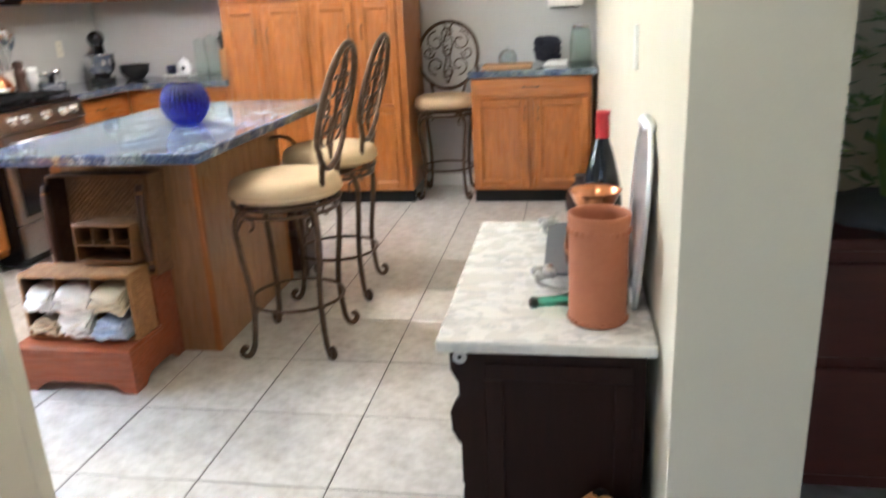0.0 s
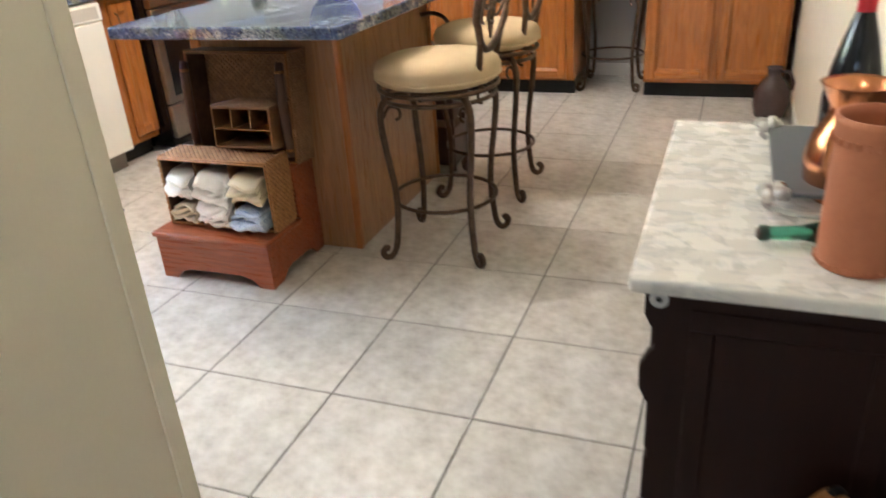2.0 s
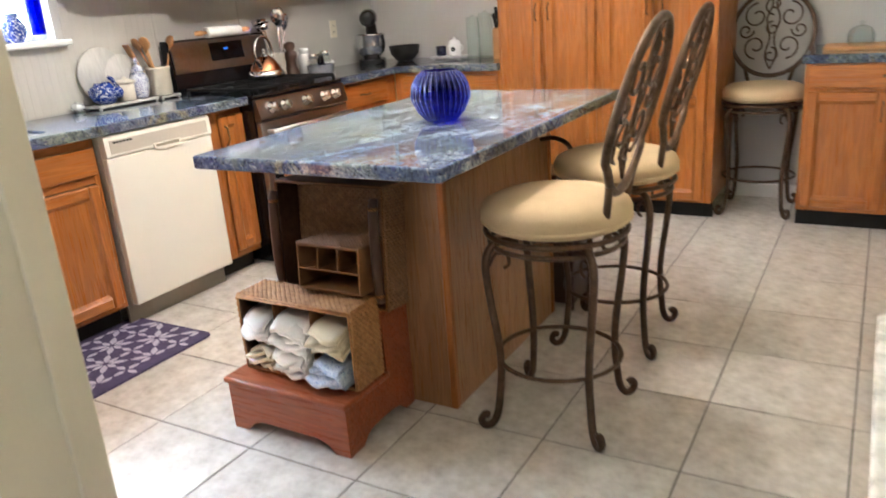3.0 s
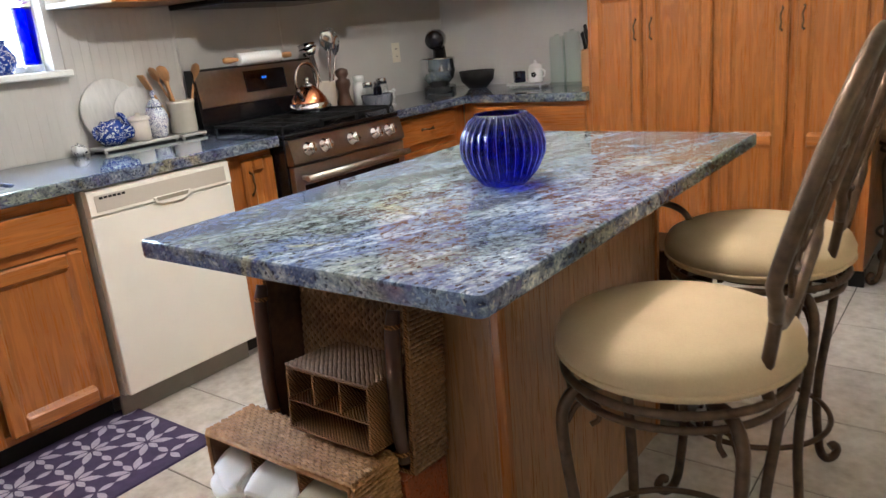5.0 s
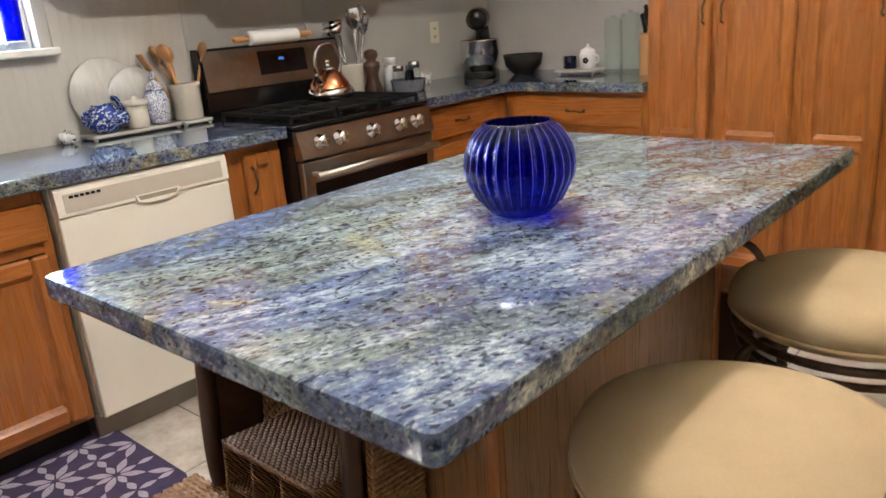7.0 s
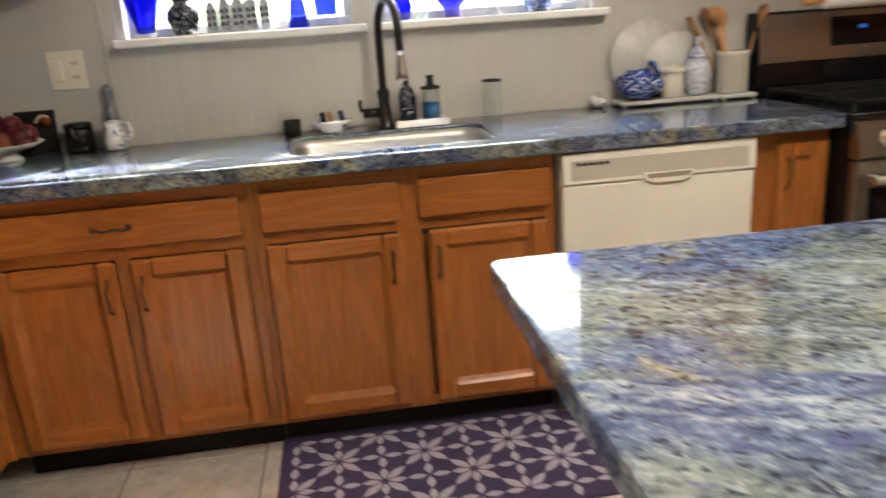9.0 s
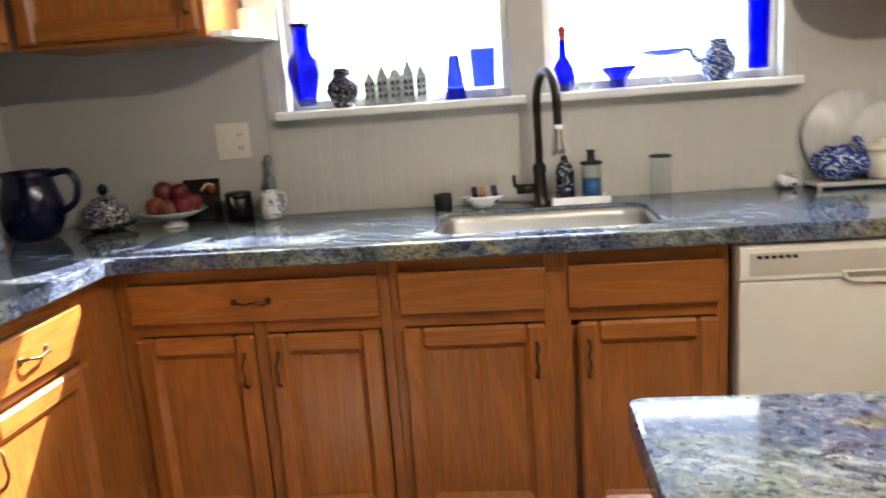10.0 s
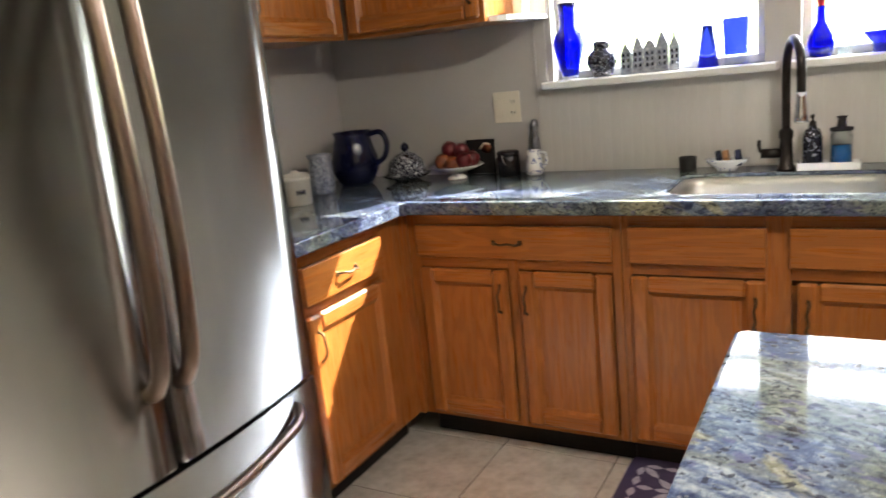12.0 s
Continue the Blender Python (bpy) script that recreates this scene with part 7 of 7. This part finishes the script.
lathe(bm, hollow([(0.030, 0.0285), (0.032, 0.034), (0.036, 0.23), (0.038, 0.245)], 0.003), 24)
part("glass", bm, COBALT, fv)
bm = bmesh.new()
rf = random.Random(9)
for k in range(26):
    a, r, z = rf.uniform(0, 6.28), rf.uniform(0, 0.05), rf.uniform(0.25, 0.30)
    c = Vector((r * math.cos(a), r * math.sin(a), z))
    for j in range(5):
        b = j * 1.256 + a
        tip = c + Vector((0.014 * math.cos(b), 0.014 * math.sin(b), 0.006))
        s1 = c + Vector((0.009 * math.cos(b + 0.5), 0.009 * math.sin(b + 0.5), 0.005))
        s2 = c + Vector((0.009 * math.cos(b - 0.5), 0.009 * math.sin(b - 0.5), 0.005))
        bm.faces.new([bm.verts.new(p) for p in (c, s2, tip, s1)])
part("flowers", bm, surf("purple_petal", (0.30, 0.14, 0.42), (0.45, 0.25, 0.55), 30, 0.7), fv, "small purple blossoms")

# ---- side counter ----
bm = bmesh.new()
box(bm, -0.44, -0.10, 5.60, 5.86, 0.0, 0.018, 0.004)
solid("cutting_board", bm, WOOD_SPOON, "orange-brown wooden cutting board on the side counter", "cutting board", pose(0, 0, TOP + 0.0005))
gd = base("glass_cloche", "clear glass cloche on the cutting board", "cloche", pose(-0.27, 5.73, TOP + 0.019))
bm = bmesh.new()
lathe(bm, [(0.065, 0.0), (0.067, 0.05), (0.05, 0.085), (0.012, 0.10), (0.012, 0.098), (0.048, 0.082), (0.064, 0.05), (0.062, 0.0)], 28)
part("dome", bm, CLEAR, gd)
bm = bmesh.new()
lathe(bm, [(0, 0.098), (0.008, 0.10), (0.012, 0.115), (0, 0.122)], 12)
part("knob", bm, CLEAR, gd)
bm = bmesh.new()
for k in range(9):
    a = k * 0.7
    lathe(bm, [(0, 0), (0.05, 0.01), (0.06, 0.04), (0.04, 0.075), (0, 0.085)], 14, at=(0.045 * math.cos(a), 0.03 * math.sin(a), 0.02 + 0.045 * (k % 3)), sx=1 + 0.2 * math.sin(k))
solid("dark_bag", bm, surf("navy_cloth", (0.008, 0.008, 0.014), (0.016, 0.016, 0.028), 25, 0.9, relief=0.5), "crumpled dark cloth bag on the side counter", "bag", pose(0.0, 5.80, TOP))
bm = bmesh.new()
for k in range(5):
    vs = box(bm, -0.085 + 0.008 * k, 0.075, -0.06 + 0.004 * k, 0.06, 0.004 + 0.007 * k, 0.010 + 0.007 * k, 0.001)
    bmesh.ops.rotate(bm, cent=(0, 0, 0), matrix=Matrix.Rotation(0.12 * (k % 3 - 1), 3, "Z"), verts=[v for v in vs if v.is_valid])
solid("paper_stack", bm, LINEN_W, "loose stack of white papers on the counter", "papers", pose(0.07, 5.62, TOP + 0.0005), )
bl = base("glass_jar", "large clear glass jar with steel lid", "jar", pose(0.235, 5.68, TOP + 0.0005))
bm = bmesh.new()
lathe(bm, hollow([(0.07, 0), (0.075, 0.006), (0.075, 0.20), (0.055, 0.24)], 0.004), 28)
part("jar", bm, AQUA, bl)
bm = bmesh.new()
lathe(bm, [(0, 0.242), (0.06, 0.242), (0.06, 0.265), (0, 0.268)], 24)
part("lid", bm, CHROME, bl)
wp = base("towel_dispenser", "white paper towel box fixed to the wall", "dispenser", pose(0.13, 5.93, 1.31))
bm = bmesh.new()
box(bm, -0.12, 0.12, -0.07, 0.118, 0, 0.26, 0.015, seg=3)
part("housing", bm, WHITE_ENAMEL, wp)
bm = bmesh.new()
box(bm, -0.10, 0.10, -0.05, -0.02, -0.012, 0.004, 0.003)
part("slot", bm, BLACK, wp)
bm = bmesh.new()
box(bm, 0.0, 0.008, -0.035, 0.035, -0.06, 0.06, 0.002)
p = solid("switch_plate", bm, WHITE_ENAMEL, "white switch plate on the cream wall", "switch", pose(0.3415, 2.55, 1.22))

# ---- dining room, beyond the wall's end ----
db = base("sideboard", "dark mahogany sideboard in the dining room", "sideboard", pose(0.72, 2.20, 0))
bm = bmesh.new()
box(bm, 0.0, 1.20, 0.0, 0.45, 0.06, 0.74)
part("body", bm, MAHOGANY, db)
bm = bmesh.new()
box(bm, -0.03, 1.23, -0.03, 0.46, 0.741, 0.775, 0.01, seg=3)
part("top", bm, MAHOGANY, db)
for x0, x1, z0, z1 in ((0.03, 0.58, 0.45, 0.71), (0.62, 1.17, 0.45, 0.71), (0.03, 0.58, 0.10, 0.42), (0.62, 1.17, 0.10, 0.42)):
    bm = bmesh.new()
    box(bm, x0, x1, -0.016, -0.001, z0, z1, 0.005)
    part("drawer_front" if z0 > 0.4 else "door", bm, MAHOGANY, db)
for x in (0.02, 1.12):
    for y in (0.02, 0.37):
        bm = bmesh.new()
        box(bm, x, x + 0.06, y, y + 0.06, 0.0, 0.06, 0.004)
        part("foot", bm, MAHOGANY, db)
bo = base("bird_ornament", "green and yellow glazed ornament on a dark stone base", "ornament", pose(0.99, 2.36, 0.7755))
bm = bmesh.new()
lathe(bm, [(0, 0), (0.15, 0), (0.16, 0.02), (0.13, 0.05), (0.09, 0.06), (0, 0.06)], 24, ripple=(7, 0.06))
part("base", bm, SLATE, bo)
bm = bmesh.new()
ro = random.Random(12)
for k in range(150):
    a, z = ro.uniform(0, 6.28), ro.uniform(0.06, 0.62)
    r = 0.14 * math.sin(math.pi * (0.15 + 0.8 * (z - 0.06) / 0.56)) * ro.uniform(0.5, 1.0)
    c = Vector((r * math.cos(a), r * math.sin(a), z))
    d = Vector((math.cos(a), math.sin(a), ro.uniform(-0.4, 0.8))).normalized()
    s_ = d.cross(Vector((0, 0, 1))).normalized() * ro.uniform(0.012, 0.024)
    L = ro.uniform(0.04, 0.08)
    u = d.cross(s_).normalized() * 0.006
    bm.faces.new([bm.verts.new(p) for p in (c, c + d * L * 0.5 + s_ + u, c + d * L, c + d * L * 0.5 - s_ + u)])
lathe(bm, [(0.03, 0.05), (0.06, 0.2), (0.05, 0.4), (0.0, 0.5)], 14)
part("plumage", bm, GREEN_LEAF, bo, "layered green and yellow leaves")

# ---- ceiling lights ----
LIT = glow("lit_glass", (1.0, 0.88, 0.74), 0.5)
# island light follows from its shadows; the pantry and hall ones are added
for x, y in ((-1.66, 3.30), (-2.2, 4.45), (-0.2, 1.05)):
    cl = base("ceiling_light", "unseen flush round ceiling light, lit", "ceiling light", pose(x, y, 2.44), "ceiling lights")
    bm = bmesh.new()
    lathe(bm, [(0.17, -0.0005), (0.17, -0.02), (0.15, -0.03), (0, -0.03)], 32)
    part("rim", bm, ORB, cl)
    bm = bmesh.new()
    lathe(bm, [(0.148, -0.031), (0.14, -0.06), (0.10, -0.085), (0.05, -0.097), (0, -0.10)], 32)
    part("diffuser", bm, LIT, cl, "lit frosted glass bowl")

# ---- floor tiles ----
PX_, PY_ = 0.419, 0.4145
bm = bmesh.new()
box(bm, 0.0025, PX_ - 0.0025, 0.0025, PY_ - 0.0025, -0.012, 0.0, 0.0016)
tile = mesh_of("tile", bm, TILE)
for i in range(-8, 9):
    for j in range(-12, 10):
        x, y = -0.549 + PX_ * i, 2.551 + PY_ * j
        kitchen = -3.65 < x + PX_ and x < 0.36 and y + PY_ > 0.76 and y < 6.07
        hall = -1.0 < x + PX_ * 0.9 and x < 2.62 and y + PY_ > -2.22 and y < 1.62
        dining = x > 0.4 and y < 4.6 and x < 2.62
        if kitchen or hall or dining:
            ob = new("tile", tile)
            ob.location = (x, y, 0)
            ob.parent = floor
